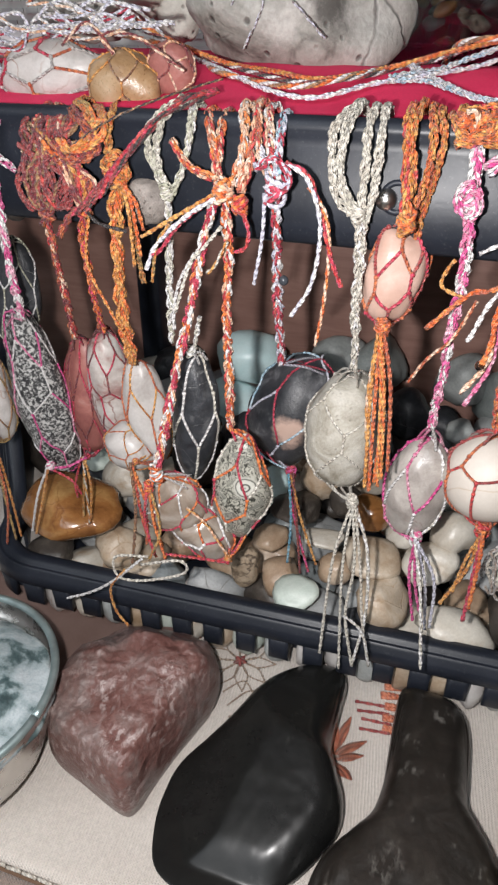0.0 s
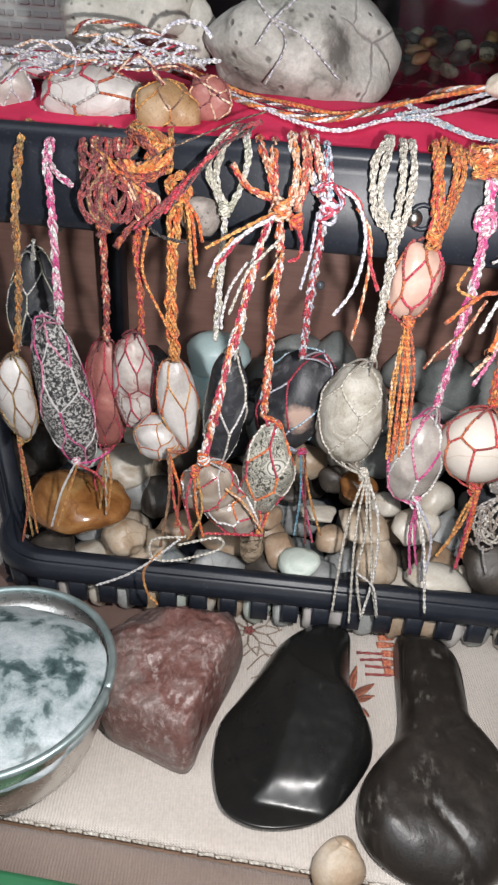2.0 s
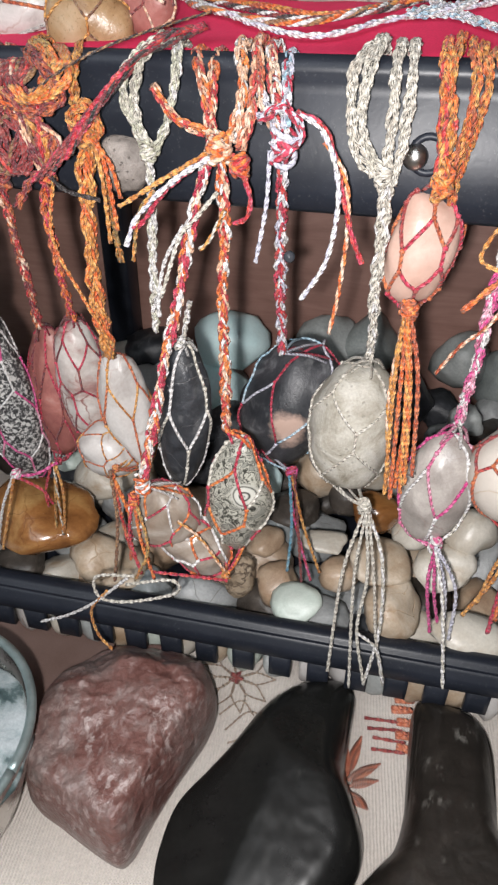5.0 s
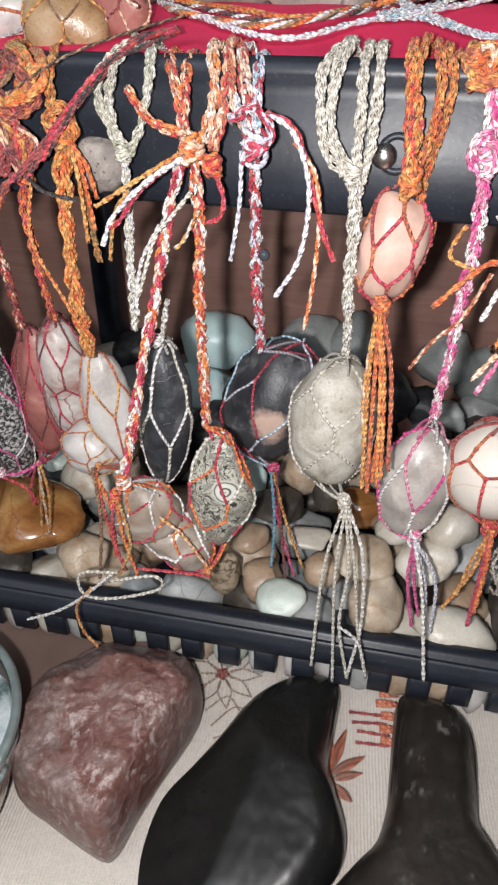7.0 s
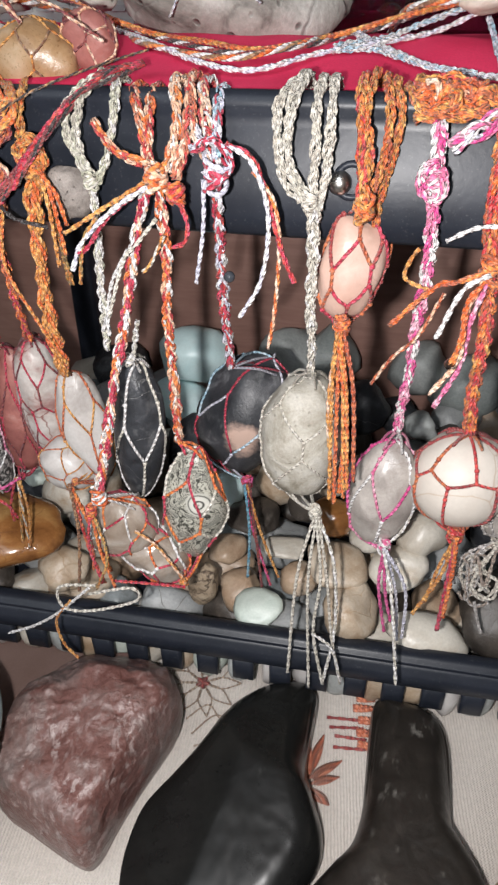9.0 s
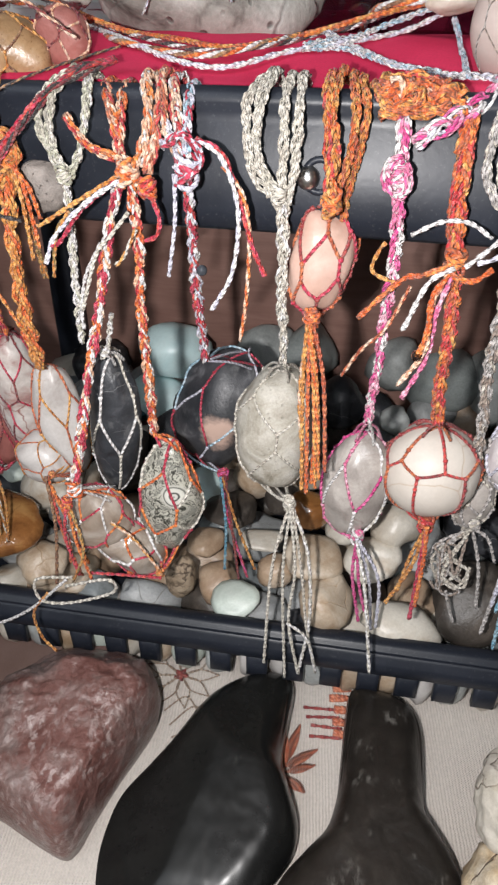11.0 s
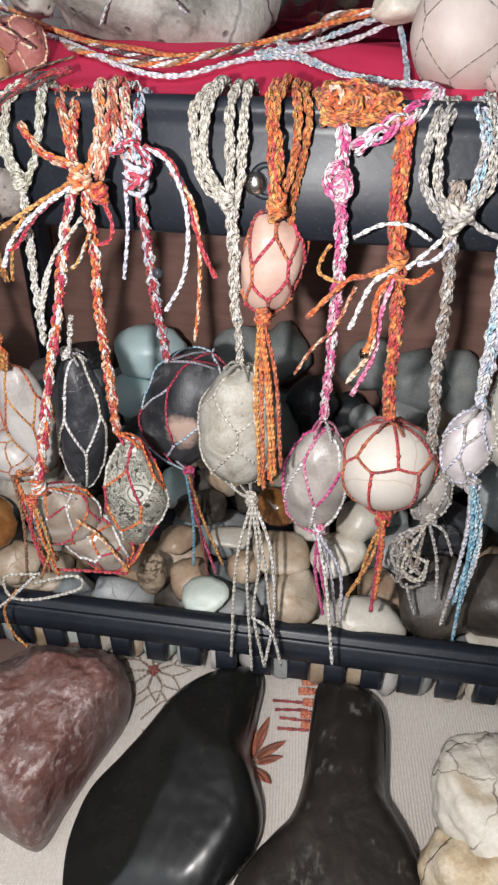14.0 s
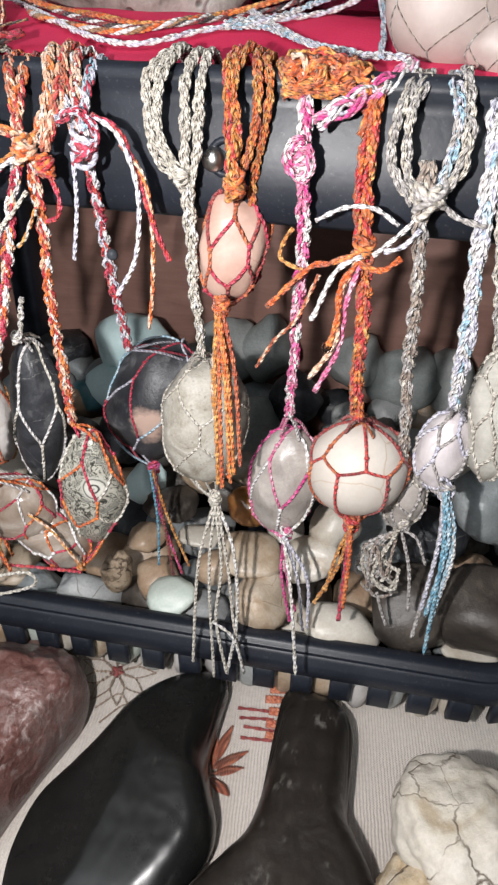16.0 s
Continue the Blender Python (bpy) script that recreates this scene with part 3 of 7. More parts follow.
class Shape:
    """A worn stone: an ellipsoid cut by a few soft flats and roughened, turned and placed."""

    def __init__(self, centre, radii, tilt=0.0, turn=0.0, seed=0, flats=7, depth=0.20, rough=0.08, freq=1.7, lean=0.0, taper=0.0, cuts=(), sharp=14, dents=(), chips=0.0):
        self.c, self.r = np.array(centre, dtype=float), np.array(radii, dtype=float)
        self.rot = np.array(Euler((radians(lean), radians(tilt), radians(turn)), "XYZ").to_matrix())
        rnd = random.Random(seed)
        self.planes = []
        for _ in range(flats):
            n = np.array([rnd.gauss(0, 1) for _ in range(3)])
            self.planes.append((n / np.linalg.norm(n), 1 - depth * rnd.uniform(0.3, 1.0)))
        for a, b, c, dist in cuts:
            n = np.array([a, b, c])
            self.planes.append((n / np.linalg.norm(n), dist / np.linalg.norm(n)))
        self.sharp, self.dents, self.chips = sharp, dents, chips
        self.off, self.rough, self.freq, self.taper = Vector((rnd.uniform(-50, 50), rnd.uniform(-50, 50), rnd.uniform(-50, 50))), rough, freq, taper

    def points(self, d, lift=0.0):
        d = np.atleast_2d(d)
        inv = np.ones(len(d))
        for n, dist in self.planes:
            inv = (inv**self.sharp + np.maximum(d @ n / dist, 0) ** self.sharp) ** (1 / self.sharp)
        k = 1 / inv
        for a, b, c, deep, wide in self.dents:
            n = np.array([a, b, c]) / math.sqrt(a * a + b * b + c * c)
            k *= 1 - deep * np.exp(-((1 - d @ n) / wide) ** 2)
        for i, x in enumerate(d):
            p = Vector(x) * self.freq + self.off
            k[i] *= 1 + self.rough * (noise.noise(p) + 0.45 * noise.noise(p * 2.3) + 0.2 * noise.noise(p * 5.1))
            if self.chips:
                k[i] *= 1 - self.chips * (abs(noise.noise(p * 1.5)) + 0.5 * abs(noise.noise(p * 3.4)) - 0.25)
        p = d * k[:, None] * self.r
        p[:, :2] *= (1 + self.taper * d[:, 2])[:, None]
        n = p / (np.linalg.norm(p, axis=1)[:, None] + 1e-9)
        return (p + n * lift) @ self.rot.T + self.c

    def geo(self, sub=4):
        return self.points(ICO[sub][0]), ICO[sub][1]


def ball_geo(at, r, mat=0, sub=1, squash=1.0):
    v, f = ICO[sub]
    return np.array(at) + v * r * np.array([1, 1, squash]), f, [mat] * len(f), None


def net_geo(shape, rows=3, cols=6, phase=0.0, thick=0.0007, colours=2, seed=0, span=(0.62, 2.5)):
    """Knotted net of long hexagons drawn tight over a stone, from the pole at its top to the one below."""
    thick = thick * 0.68
    rnd = random.Random(seed)
    def at(th, ph):
        return np.array([math.sin(th) * math.cos(ph), math.sin(th) * math.sin(ph), math.cos(th)])
    grid = []
    for j in range(rows):
        th = span[0] + (span[1] - span[0]) * j / max(1, rows - 1)
        grid.append([(th + rnd.uniform(-0.13, 0.13), phase + 2 * math.pi * (i + 0.5 * (j % 2)) / cols + rnd.uniform(-0.14, 0.14)) for i in range(cols)])
    geos = []
    def edge(a, b, col):
        ps = np.array([at(a[0] + (b[0] - a[0]) * u, a[1] + (b[1] - a[1]) * u) for u in np.linspace(0, 1, 9)])
        geos.append(tube(shape.points(ps, thick * 0.7), thick, 5, col))
    d = min(0.15, 0.28 * (span[1] - span[0]) / max(1, rows - 1))
    for i in range(cols):
        edge((0.0, grid[0][i][1]), (grid[0][i][0] - d, grid[0][i][1]), i % colours)
        for j in range(rows):
            th, ph = grid[j][i]
            edge((th - d, ph), (th + d, ph), (i + j) % colours)
            geos.append(ball_geo(shape.points(at(th - d, ph)[None], thick)[0], thick * 1.7, (i + j) % colours))
            geos.append(ball_geo(shape.points(at(th + d, ph)[None], thick)[0], thick * 1.5, (i + j) % colours))
            if j == rows - 1:
                edge((th + d, ph), (math.pi, ph), (i + 1) % colours)
                continue
            for m, turn in ((i, 0), ((i - 1) % cols if j % 2 == 0 else (i + 1) % cols, 1)):
                to = grid[j + 1][m]
                dphi = (to[1] - ph + math.pi) % (2 * math.pi) - math.pi
                edge((th + d, ph), (to[0] - d, ph + dphi), (i + j + turn) % colours)
    return joined(geos)


def gather_geo(shape, to, angle, thick, colours, cols=5, phase=0.0):
    """The net's cords drawn together from the stone to a knot or a plait's end."""
    geos = []
    for i in range(cols):
        ph = phase + 2 * math.pi * i / cols
        d = np.array([[math.sin(angle) * math.cos(ph), math.sin(angle) * math.sin(ph), math.cos(angle)]])
        a = shape.points(d, thick)[0]
        b = np.array(to, dtype=float)
        mid = (a + b) / 2 + (a - shape.points(-d)[0]) * 0.03
        geos.append(tube(curve_through([a, mid, b], 0.0012), thick, 5, i % colours))
    return joined(geos)


def knot_geo(at, size, colours=2, seed=0, tall=1.25):
    """Turns of cord drawn into a knot."""
    rnd = random.Random(seed)
    a, size = np.array(at), size * 0.72
    geos = [ball_geo(a, size * 0.75, 0, 2, tall)]
    for k in range(2):
        t = np.linspace(0, 7 * math.pi, 60)
        wob, ph = rnd.uniform(0.25, 0.5), rnd.uniform(0, 6)
        r = size * (0.82 + 0.16 * np.sin(t * 0.37 + ph))
        wind = np.stack([r * np.cos(t + k * 2.5), r * np.sin(t + k * 2.5), size * tall * (np.linspace(-0.75, 0.75, 60) + wob * np.sin(t * 1.27 + ph))], 1)
        geos.append(tube(a + wind, size * 0.24, 5, k % colours))
    return joined(geos)


def box_geo(x0, x1, y0, y1, z0, z1):
    v = [(x, y, z) for x in (x0, x1) for y in (y0, y1) for z in (z0, z1)]
    f = [(0, 1, 3, 2), (4, 6, 7, 5), (0, 4, 5, 1), (2, 3, 7, 6), (0, 2, 6, 4), (1, 5, 7, 3)]
    return v, f


def soft_box(x0, x1, y0, y1, z0, z1, r=0.0015, seg=2):
    bm = bmesh.new()
    v, f = box_geo(x0, x1, y0, y1, z0, z1)
    vs = [bm.verts.new(p) for p in v]
    for face in f:
        bm.faces.new([vs[i] for i in face])
    bmesh.ops.recalc_face_normals(bm, faces=bm.faces)
    bmesh.ops.bevel(bm, geom=list(bm.edges), offset=r, segments=seg, profile=0.5, affect="EDGES")
    bm.verts.index_update()
    out = [x.co[:] for x in bm.verts], [tuple(q.index for q in p.verts) for p in bm.faces]
    bm.free()
    return out


def profile_along(profile, path, closed=True):
    """A closed profile (out, z) carried along a level path; out is to the path's right."""
    p = np.array(path, dtype=float)
    t = np.gradient(p, axis=0)
    t[:, 2] = 0
    t /= np.linalg.norm(t, axis=1)[:, None]
    s = np.stack([t[:, 1], -t[:, 0], np.zeros(len(p))], 1)
    n = len(profile)
    v = np.array([[q + o * sd + np.array([0, 0, z]) for o, z in profile] for q, sd in zip(p, s)]).reshape(-1, 3)
    f = []
    for i in range(len(p) - 1):
        for j in range(n):
            k = (j + 1) % n
            f.append((i * n + j, i * n + k, (i + 1) * n + k, (i + 1) * n + j))
    f.append(tuple(range(n - 1, -1, -1)))
    f.append(tuple((len(p) - 1) * n + j for j in range(n)))
    return v, f


def sheet_geo(x0, x1, y0, y1, height, nx=120, ny=60, thick=0.0015):
    """A cloth with a top that follows height(x, y), and an underside."""
    xs, ys = np.linspace(x0, x1, nx), np.linspace(y0, y1, ny)
    top = [(x, y, height(x, y)) for y in ys for x in xs]
    low = [(x, y, z - thick) for x, y, z in top]
    f = []
    n = len(top)
    for j in range(ny - 1):
        for i in range(nx - 1):
            a = j * nx + i
            f.append((a, a + 1, a + nx + 1, a + nx))
            f.append((n + a, n + a + nx, n + a + nx + 1, n + a + 1))
    for i in range(nx - 1):
        a, b = i, (ny - 1) * nx + i
        f += [(a, n + a, n + a + 1, a + 1), (b, b + 1, n + b + 1, n + b)]
    for j in range(ny - 1):
        a, b = j * nx, j * nx + nx - 1
        f += [(a, a + nx, n + a + nx, n + a), (b, n + b, n + b + nx, b + nx)]
    return top + low, f


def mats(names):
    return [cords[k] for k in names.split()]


def braid(name, ctrl, width, cols, parent, seed=0, strands=None):
    """A plait as a part, its further strands as parts of it."""
    n = len(cols.split())
    first = None
    for geo in braid_geo(ctrl, width, strands or max(3, n), seed=seed, colours=n):
        if first is None:
            first = part(name, geo, mats(cols), parent)
        else:
            part("strand", geo, mats(cols), first)
    return first


def over_bar(ctrl):
    """A plait that reaches the bar's top goes on over it and under the shelf cloth."""
    x, y, z = ctrl[0]
    if y < 0.2385 or z < 0.268:
        return ctrl
    return [(x, y + 0.018, z - 0.010), (x, y + 0.009, z - 0.0005)] + list(ctrl)


PENDANTS = "netted stones hanging from the black bar"


def pendant(label, stone, look_of, net, net_colours, braids=(), loops=(), knots=(), tails=(), name="netted_stone_pendant"):
    """A stone in a knotted net on a plaited cord. stone: a Shape or None. braids and loops: (control points, width, colours).
    knots: (place, size, colours). tails: (control points, thickness, colours)."""
    first = stone.c if stone is not None else np.array(braids[0][0][-1])
    low = stone.c - np.array([0, 0, stone.r[2]]) if stone is not None else first
    top = thing(name, tuple(low), label, "stone pendant", PENDANTS)
    seed = int(abs(first[0]) * 10000) % 997
    if stone is not None:
        part("stone", stone.geo(4), rock[look_of], top)
        if net:
            n_cols = len(net_colours.split())
            pieces = [net_geo(stone, colours=n_cols, seed=seed, **net)]
            thick = net["thick"] * 0.68
            if braids:
                pieces.append(gather_geo(stone, braids[0][0][-1], 0.45, thick, n_cols))
            under = [k for k in knots if k[0][2] < stone.c[2]]
            if under:
                pieces.append(gather_geo(stone, under[0][0], 2.7, thick, n_cols, phase=0.6))
            part("net", joined(pieces), mats(net_colours), top)
    for i, (ctrl, w, cols) in enumerate(braids):
        braid("braid", over_bar(ctrl), w, cols, top, seed + i)
    for i, (ctrl, w, cols) in enumerate(loops):
        braid("loop", over_bar(ctrl), w, cols, top, seed + 50 + i, 3)
    for i, (at, size, cols) in enumerate(knots):
        part("knot", knot_geo(at, size, len(cols.split()), seed + i), mats(cols), top)
    for i, (ctrl, w, cols) in enumerate(tails):
        part("tassel_strand", rope_geo(ctrl, max(w, 0.0016) * 0.94, 2, colours=len(cols.split()), single=True), mats(cols), top)
    return top


def lone_stone(label, shape, look_of, group="", name="pebble", category="stone", sub=4):
    ob = part(name, shape.geo(sub), rock[look_of])
    return tagged(ob, label, category, group)


# ---------------------------------------------------------------- setting
def smoothstep(a, b, x):
    u = min(1, max(0, (x - a) / (b - a)))
    return u * u * (3 - 2 * u)


# Room shell out of view, added to close the scene and shape its light.
tagged(part("floor", box_geo(-1.0, 1.0, -1.25, 0.95, -0.80, -0.75), wallpaint, smooth=False), "unseen floor added to close the dim room", "floor", kind="structure")
tagged(part("ceiling", box_geo(-1.0, 1.0, -1.25, 0.95, 1.35, 1.40), ceilingpaint, smooth=False), "unseen pale ceiling added for reflections", "ceiling", kind="structure")
for wname, b in (("wall_north", (-1.0, 1.0, 0.95, 1.0)), ("wall_south", (-1.0, 1.0, -1.30, -1.25)), ("wall_east", (1.0, 1.05, -1.25, 0.95)), ("wall_west", (-1.05, -1.0, -1.25, 0.95))):
    tagged(part(wname, box_geo(*b, -0.75, 1.35), wallpaint, smooth=False), "unseen dark wall added round the room", "wall", kind="structure")

table = thing("display_table", (0, 0.3, -0.75), "brown wooden display table under an ecru cloth", "table")
part("tabletop", soft_box(-0.75, 0.75, 0.03, 0.75, -0.030, -0.002, 0.004), tablewood, table)
for lx, ly in ((-0.70, 0.08), (0.70, 0.08), (-0.70, 0.70), (0.70, 0.70)):
    part("leg", soft_box(lx - 0.025, lx + 0.025, ly - 0.025, ly + 0.025, -0.75, -0.0305, 0.003), tablewood, table)


def cloth_height(x, y):
    return 0.0005 + 0.0007 * noise.noise(Vector((x * 18, y * 18, 3.1))) + 0.0004 * noise.noise(Vector((x * 50, y * 50, 7.7)))


cloth = thing("embroidered_tablecloth", (0, 0.3, -0.001), "ecru ribbed linen tablecloth with rust and beige embroidery", "tablecloth")
part("linen_sheet", sheet_geo(-0.70, 0.70, 0.1045, 0.72, cloth_height, 220, 120), linen, cloth)
part("border", sheet_geo(-0.70, 0.70, 0.035, 0.1015, lambda x, y: cloth_height(x, y) - 0.0008, 160, 20), hem, cloth, "darker brown woven border")
part("hem_seam", joined([tube(curve_through([(x0, 0.1030 + 0.0004 * math.sin(x0 * 90), 0.0012), (x0 + 0.0036, 0.1030, 0.0018), (x0 + 0.0068, 0.1032, 0.0012)], 0.002), 0.0008, 5) for x0 in np.arange(-0.30, 0.12, 0.0075)]), cords["beige"], cloth, "stitched hem")


def stitches(centre, angle, length, width, colour, name, rows=9, fat=0.00045):
    """A leaf or bar of satin stitches laid side by side, raised above the cloth."""
    geos = []
    ca, sa = math.cos(radians(angle)), math.sin(radians(angle))
    for i in range(rows):
        u = (i + 0.5) / rows
        half = width * 0.5 * (math.sin(math.pi * u ** 0.8) * 0.9 + 0.1)
        mid = np.array([centre[0] + ca * length * (u - 0.5), centre[1] + sa * length * (u - 0.5), 0.0016])
        a, b = mid + np.array([-sa, ca, 0]) * half + np.array([ca, sa, 0]) * half * 0.5, mid - np.array([-sa, ca, 0]) * half
        geos.append(tube(np.array([a, (a + b) / 2 + np.array([0, 0, 0.0006]), b]), fat * 1.25 * length / rows / 0.0009 * 0.6, 5))
    part(name, joined(geos), cords[colour], cloth)


def stem(points, colour, name, fat=0.0006):
    part(name, rope_geo([(x, y, 0.0016) for x, y in points], fat * 2, 2, colours=1), cords[colour], cloth)

FLOWER = (-0.086, 0.235)
for spoke in range(9):
    a0 = spoke * 40 + 12
    tip = (FLOWER[0] + 0.0200 * math.cos(radians(a0)), FLOWER[1] + 0.0200 * math.sin(radians(a0)))
    for bow in (-0.0034, 0.0034):
        mid = ((FLOWER[0] + tip[0]) / 2 - bow * math.sin(radians(a0)), (FLOWER[1] + tip[1]) / 2 + bow * math.cos(radians(a0)))
        stem([FLOWER, mid, tip], "fawn", "petal_outline", 0.00045)
for spoke in range(5):
    stitches((FLOWER[0] + 0.0016 * math.cos(spoke * 1.26), FLOWER[1] + 0.0016 * math.sin(spoke * 1.26)), spoke * 72, 0.0046, 0.0034, "wine", "flower_centre", 7)
stitches((-0.023, 0.2095), 79.2, 0.0214, 0.0047, "clay", "leaf", 28)
stitches((-0.018, 0.203), 40.6, 0.0184, 0.0047, "clay", "leaf", 24)
stitches((-0.0175, 0.198), 24.8, 0.0143, 0.0042, "clay", "leaf", 19)
stitches((-0.019, 0.19), -31.0, 0.0117, 0.0052, "clay", "leaf", 15)
stitches((-0.0255, 0.2045), 93.8, 0.0150, 0.0031, "clay", "leaf", 20)
stitches((-0.028, 0.1925), 32.0, 0.0094, 0.0026, "clay", "leaf", 12)
stem([(-0.021, 0.23), (-0.004, 0.232)], "wine", "stitched_bar", 0.0009)
stem([(-0.019, 0.225), (-0.003, 0.228)], "wine", "stitched_bar", 0.0009)
stem([(-0.016, 0.221), (-0.001, 0.222)], "wine", "stitched_bar", 0.0009)
stem([(-0.016, 0.215), (-0.001, 0.217)], "wine", "stitched_bar", 0.0009)
stem([(-0.008, 0.244), (0.001, 0.246)], "clay", "stitched_block", 0.0021)
stem([(-0.009, 0.238), (0.001, 0.24)], "clay", "stitched_block", 0.0021)
stem([(-0.006, 0.232), (0.002, 0.233)], "clay", "stitched_block", 0.0021)
stem([(-0.006, 0.225), (0.001, 0.226)], "clay", "stitched_block", 0.0021)
stem([(-0.005, 0.219), (0.002, 0.219)], "clay", "stitched_block", 0.0021)
stem([(-0.088, 0.213), (-0.08, 0.223), (-0.072, 0.217)], "fawn", "vine_stem", 0.0005)
stem([(-0.083, 0.206), (-0.075, 0.218), (-0.066, 0.217)], "fawn", "vine_stem", 0.0005)
stem([(-0.08, 0.2), (-0.073, 0.205), (-0.07, 0.21)], "fawn", "vine_stem", 0.0005)

# black stacking basket: low slotted front, raised back posts, upper rim
basket = thing("stacking_basket", (-0.06, 0.36, 0.001), "black plastic stacking basket with a low slotted front", "basket")


def rim_path(inset=0.0, n=10):
    """The rim's plan: up the left side, round both front corners, up the right side."""
    r = 0.034 - inset
    xl, xr, yf, yb = -0.241 + inset, 0.117 - inset, 0.2385 + inset, 0.452
    flare = 0.62
    pts = [(xl - flare * (y - yf - r), y) for y in np.linspace(yb, yf + r, 14)]
    pts += [(xl + r - r * math.cos(a), yf + r - r * math.sin(a)) for a in np.linspace(0, math.pi / 2, n)[1:]]
    pts += [(x, yf) for x in np.linspace(xl + r, xr - r, 40)[1:]]
    pts += [(xr - r + r * math.sin(a), yf + r - r * math.cos(a)) for a in np.linspace(0, math.pi / 2, n)[1:]]
    pts += [(xr + flare * (y - yf - r), y) for y in np.linspace(yf + r, yb, 14)[1:]]
    return [(x, y + 0.048 * x, 0.075 * smoothstep(0.262, 0.35, y)) for x, y in pts]


RIM = [(-0.0075, 0.036), (-0.0078, 0.0435), (-0.0055, 0.0458), (-0.001, 0.0464), (0.0014, 0.0455), (0.0020, 0.0436), (0.0030, 0.0432), (0.0036, 0.0440), (0.0043, 0.0438), (0.0048, 0.0424), (0.0068, 0.0405), (0.0074, 0.0380), (0.0074, 0.0335), (0.0064, 0.0325), (0.0048, 0.0330), (0.0042, 0.0355), (-0.0040, 0.0358)]
part("front_rim", profile_along(RIM, rim_path()), plastic, basket, "rounded ribbed rim")
floor_z = 0.0015
base_v, base_f = soft_box(-0.245, 0.130, 0.2560, 0.455, floor_z, floor_z + 0.003, 0.001)
part("basket_floor", ([(x, y + 0.048 * x, z) for x, y, z in base_v], base_f), plastic, basket)
path = rim_path()
dense = curve_through([p for p in path], 0.0004)
run = np.concatenate([[0], np.cumsum(np.linalg.norm(np.diff(dense, axis=0), axis=1))])
PITCH, SOLID = 0.0178, 0.0108
start_run = (run[np.argmin(np.abs(dense[:, 0] + 0.072) + np.abs(dense[:, 1] - 0.2350))] + 0.0035) % PITCH
k = 0
while start_run + k * PITCH + SOLID < run[-1]:
    a = start_run + k * PITCH
    sel = dense[(run >= a) & (run <= a + SOLID)]
    k += 1
    if len(sel) < 3:
        continue
    seg = [tuple(p) for p in sel[:: max(1, len(sel) // 5)]]
    part("slat", profile_along([(0.0030, 0.0180), (0.0050, 0.0174), (0.0062, 0.0190), (0.0070, 0.0345), (0.0030, 0.0345), (0.0022, 0.0180)], seg), plastic, basket)
wall = [p for p in rim_path() if p[1] > 0.268]
for side in (-1, 1):
    strip = [p for p in wall if (p[0] + 0.06) * side > 0]
    n = len(strip)
    v = [(x + dx, y, z) for dx in (-0.0015, 0.0015) for x, y, lift in strip for z in (0.004, 0.034 + lift)]
    f = []
    for i in range(n - 1):
        a, b = 2 * i, 2 * n + 2 * i
        f += [(a, a + 2, a + 3, a + 1), (b, b + 1, b + 3, b + 2), (a, b, b + 2, a + 2), (a + 1, a + 3, b + 3, b + 1)]
    f += [(0, 1, 2 * n + 1, 2 * n), (2 * n - 2, 4 * n - 2, 4 * n - 1, 2 * n - 1)]
    part("side_wall", (v, f), plastic, basket, smooth=False)
    v = [(x + side * dx, y, 0.0385 + lift + dz) for dz in (0.0, 0.003) for x, y, lift in strip for dx in (0.004, 0.075)]
    part("side_flange", (v, f), plastic, basket, "wide flat side flange", smooth=False)
for px in (-0.236, 0.100):
    part("corner_post", soft_box(px - 0.005, px + 0.013, 0.438, 0.458, 0.004, 0.262, 0.003), plastic, basket)
BAR = [(0.0, 0.2735), (0.0040, 0.2740), (0.0066, 0.2722), (0.0072, 0.2695), (0.0060, 0.2672), (0.0066, 0.2640), (0.0088, 0.2560), (0.0100, 0.2470), (0.0102, 0.2390), (0.0090, 0.2335), (0.0064, 0.2318), (0.0010, 0.2318), (0.0, 0.2340)]
part("upper_rim", profile_along(BAR, [(x, 0.2455, 0) for x in np.linspace(-0.42, 0.30, 60)]), plastic, basket, "thick rounded upper rim")
part("upper_shelf", soft_box(-0.42, 0.30, 0.2465, 0.60, 0.2590, 0.2665, 0.001), plastic, basket)
part("bead", joined([ball_geo((-0.0325, 0.2345, 0.2502), 0.0036, 0, 3)]), steel, basket, "small shiny metal bead")
part("bead_socket", joined([tube(np.array([(-0.0290 + 0.0048 * math.cos(a), 0.2352, 0.2508 + 0.0048 * math.sin(a)) for a in np.linspace(0, 2 * math.pi, 21)]), 0.0011, 6)]), plastic, basket)

board = part("back_board", soft_box(-0.55, 0.40, 0.462, 0.474, 0.0015, 0.2575, 0.001), backwood)
tagged(board, "reddish brown wooden board behind the basket", "board")


def drape(x, y):
    fold = 0.0022 * noise.noise(Vector((x * 14, y * 9, 1.3))) + 0.0011 * noise.noise(Vector((x * 40 + y * 25, y * 12, 4.2)))
    return 0.2705 + fold + 0.003 * smoothstep(0.246, 0.256, y) + 0.012 * smoothstep(0.25, 0.31, y)


tagged(part("shelf_cloth", sheet_geo(-0.41, 0.29, 0.2475, 0.585, drape, 160, 80, 0.0012), redcloth), "crimson cloth lying in soft folds on the upper shelf", "cloth")

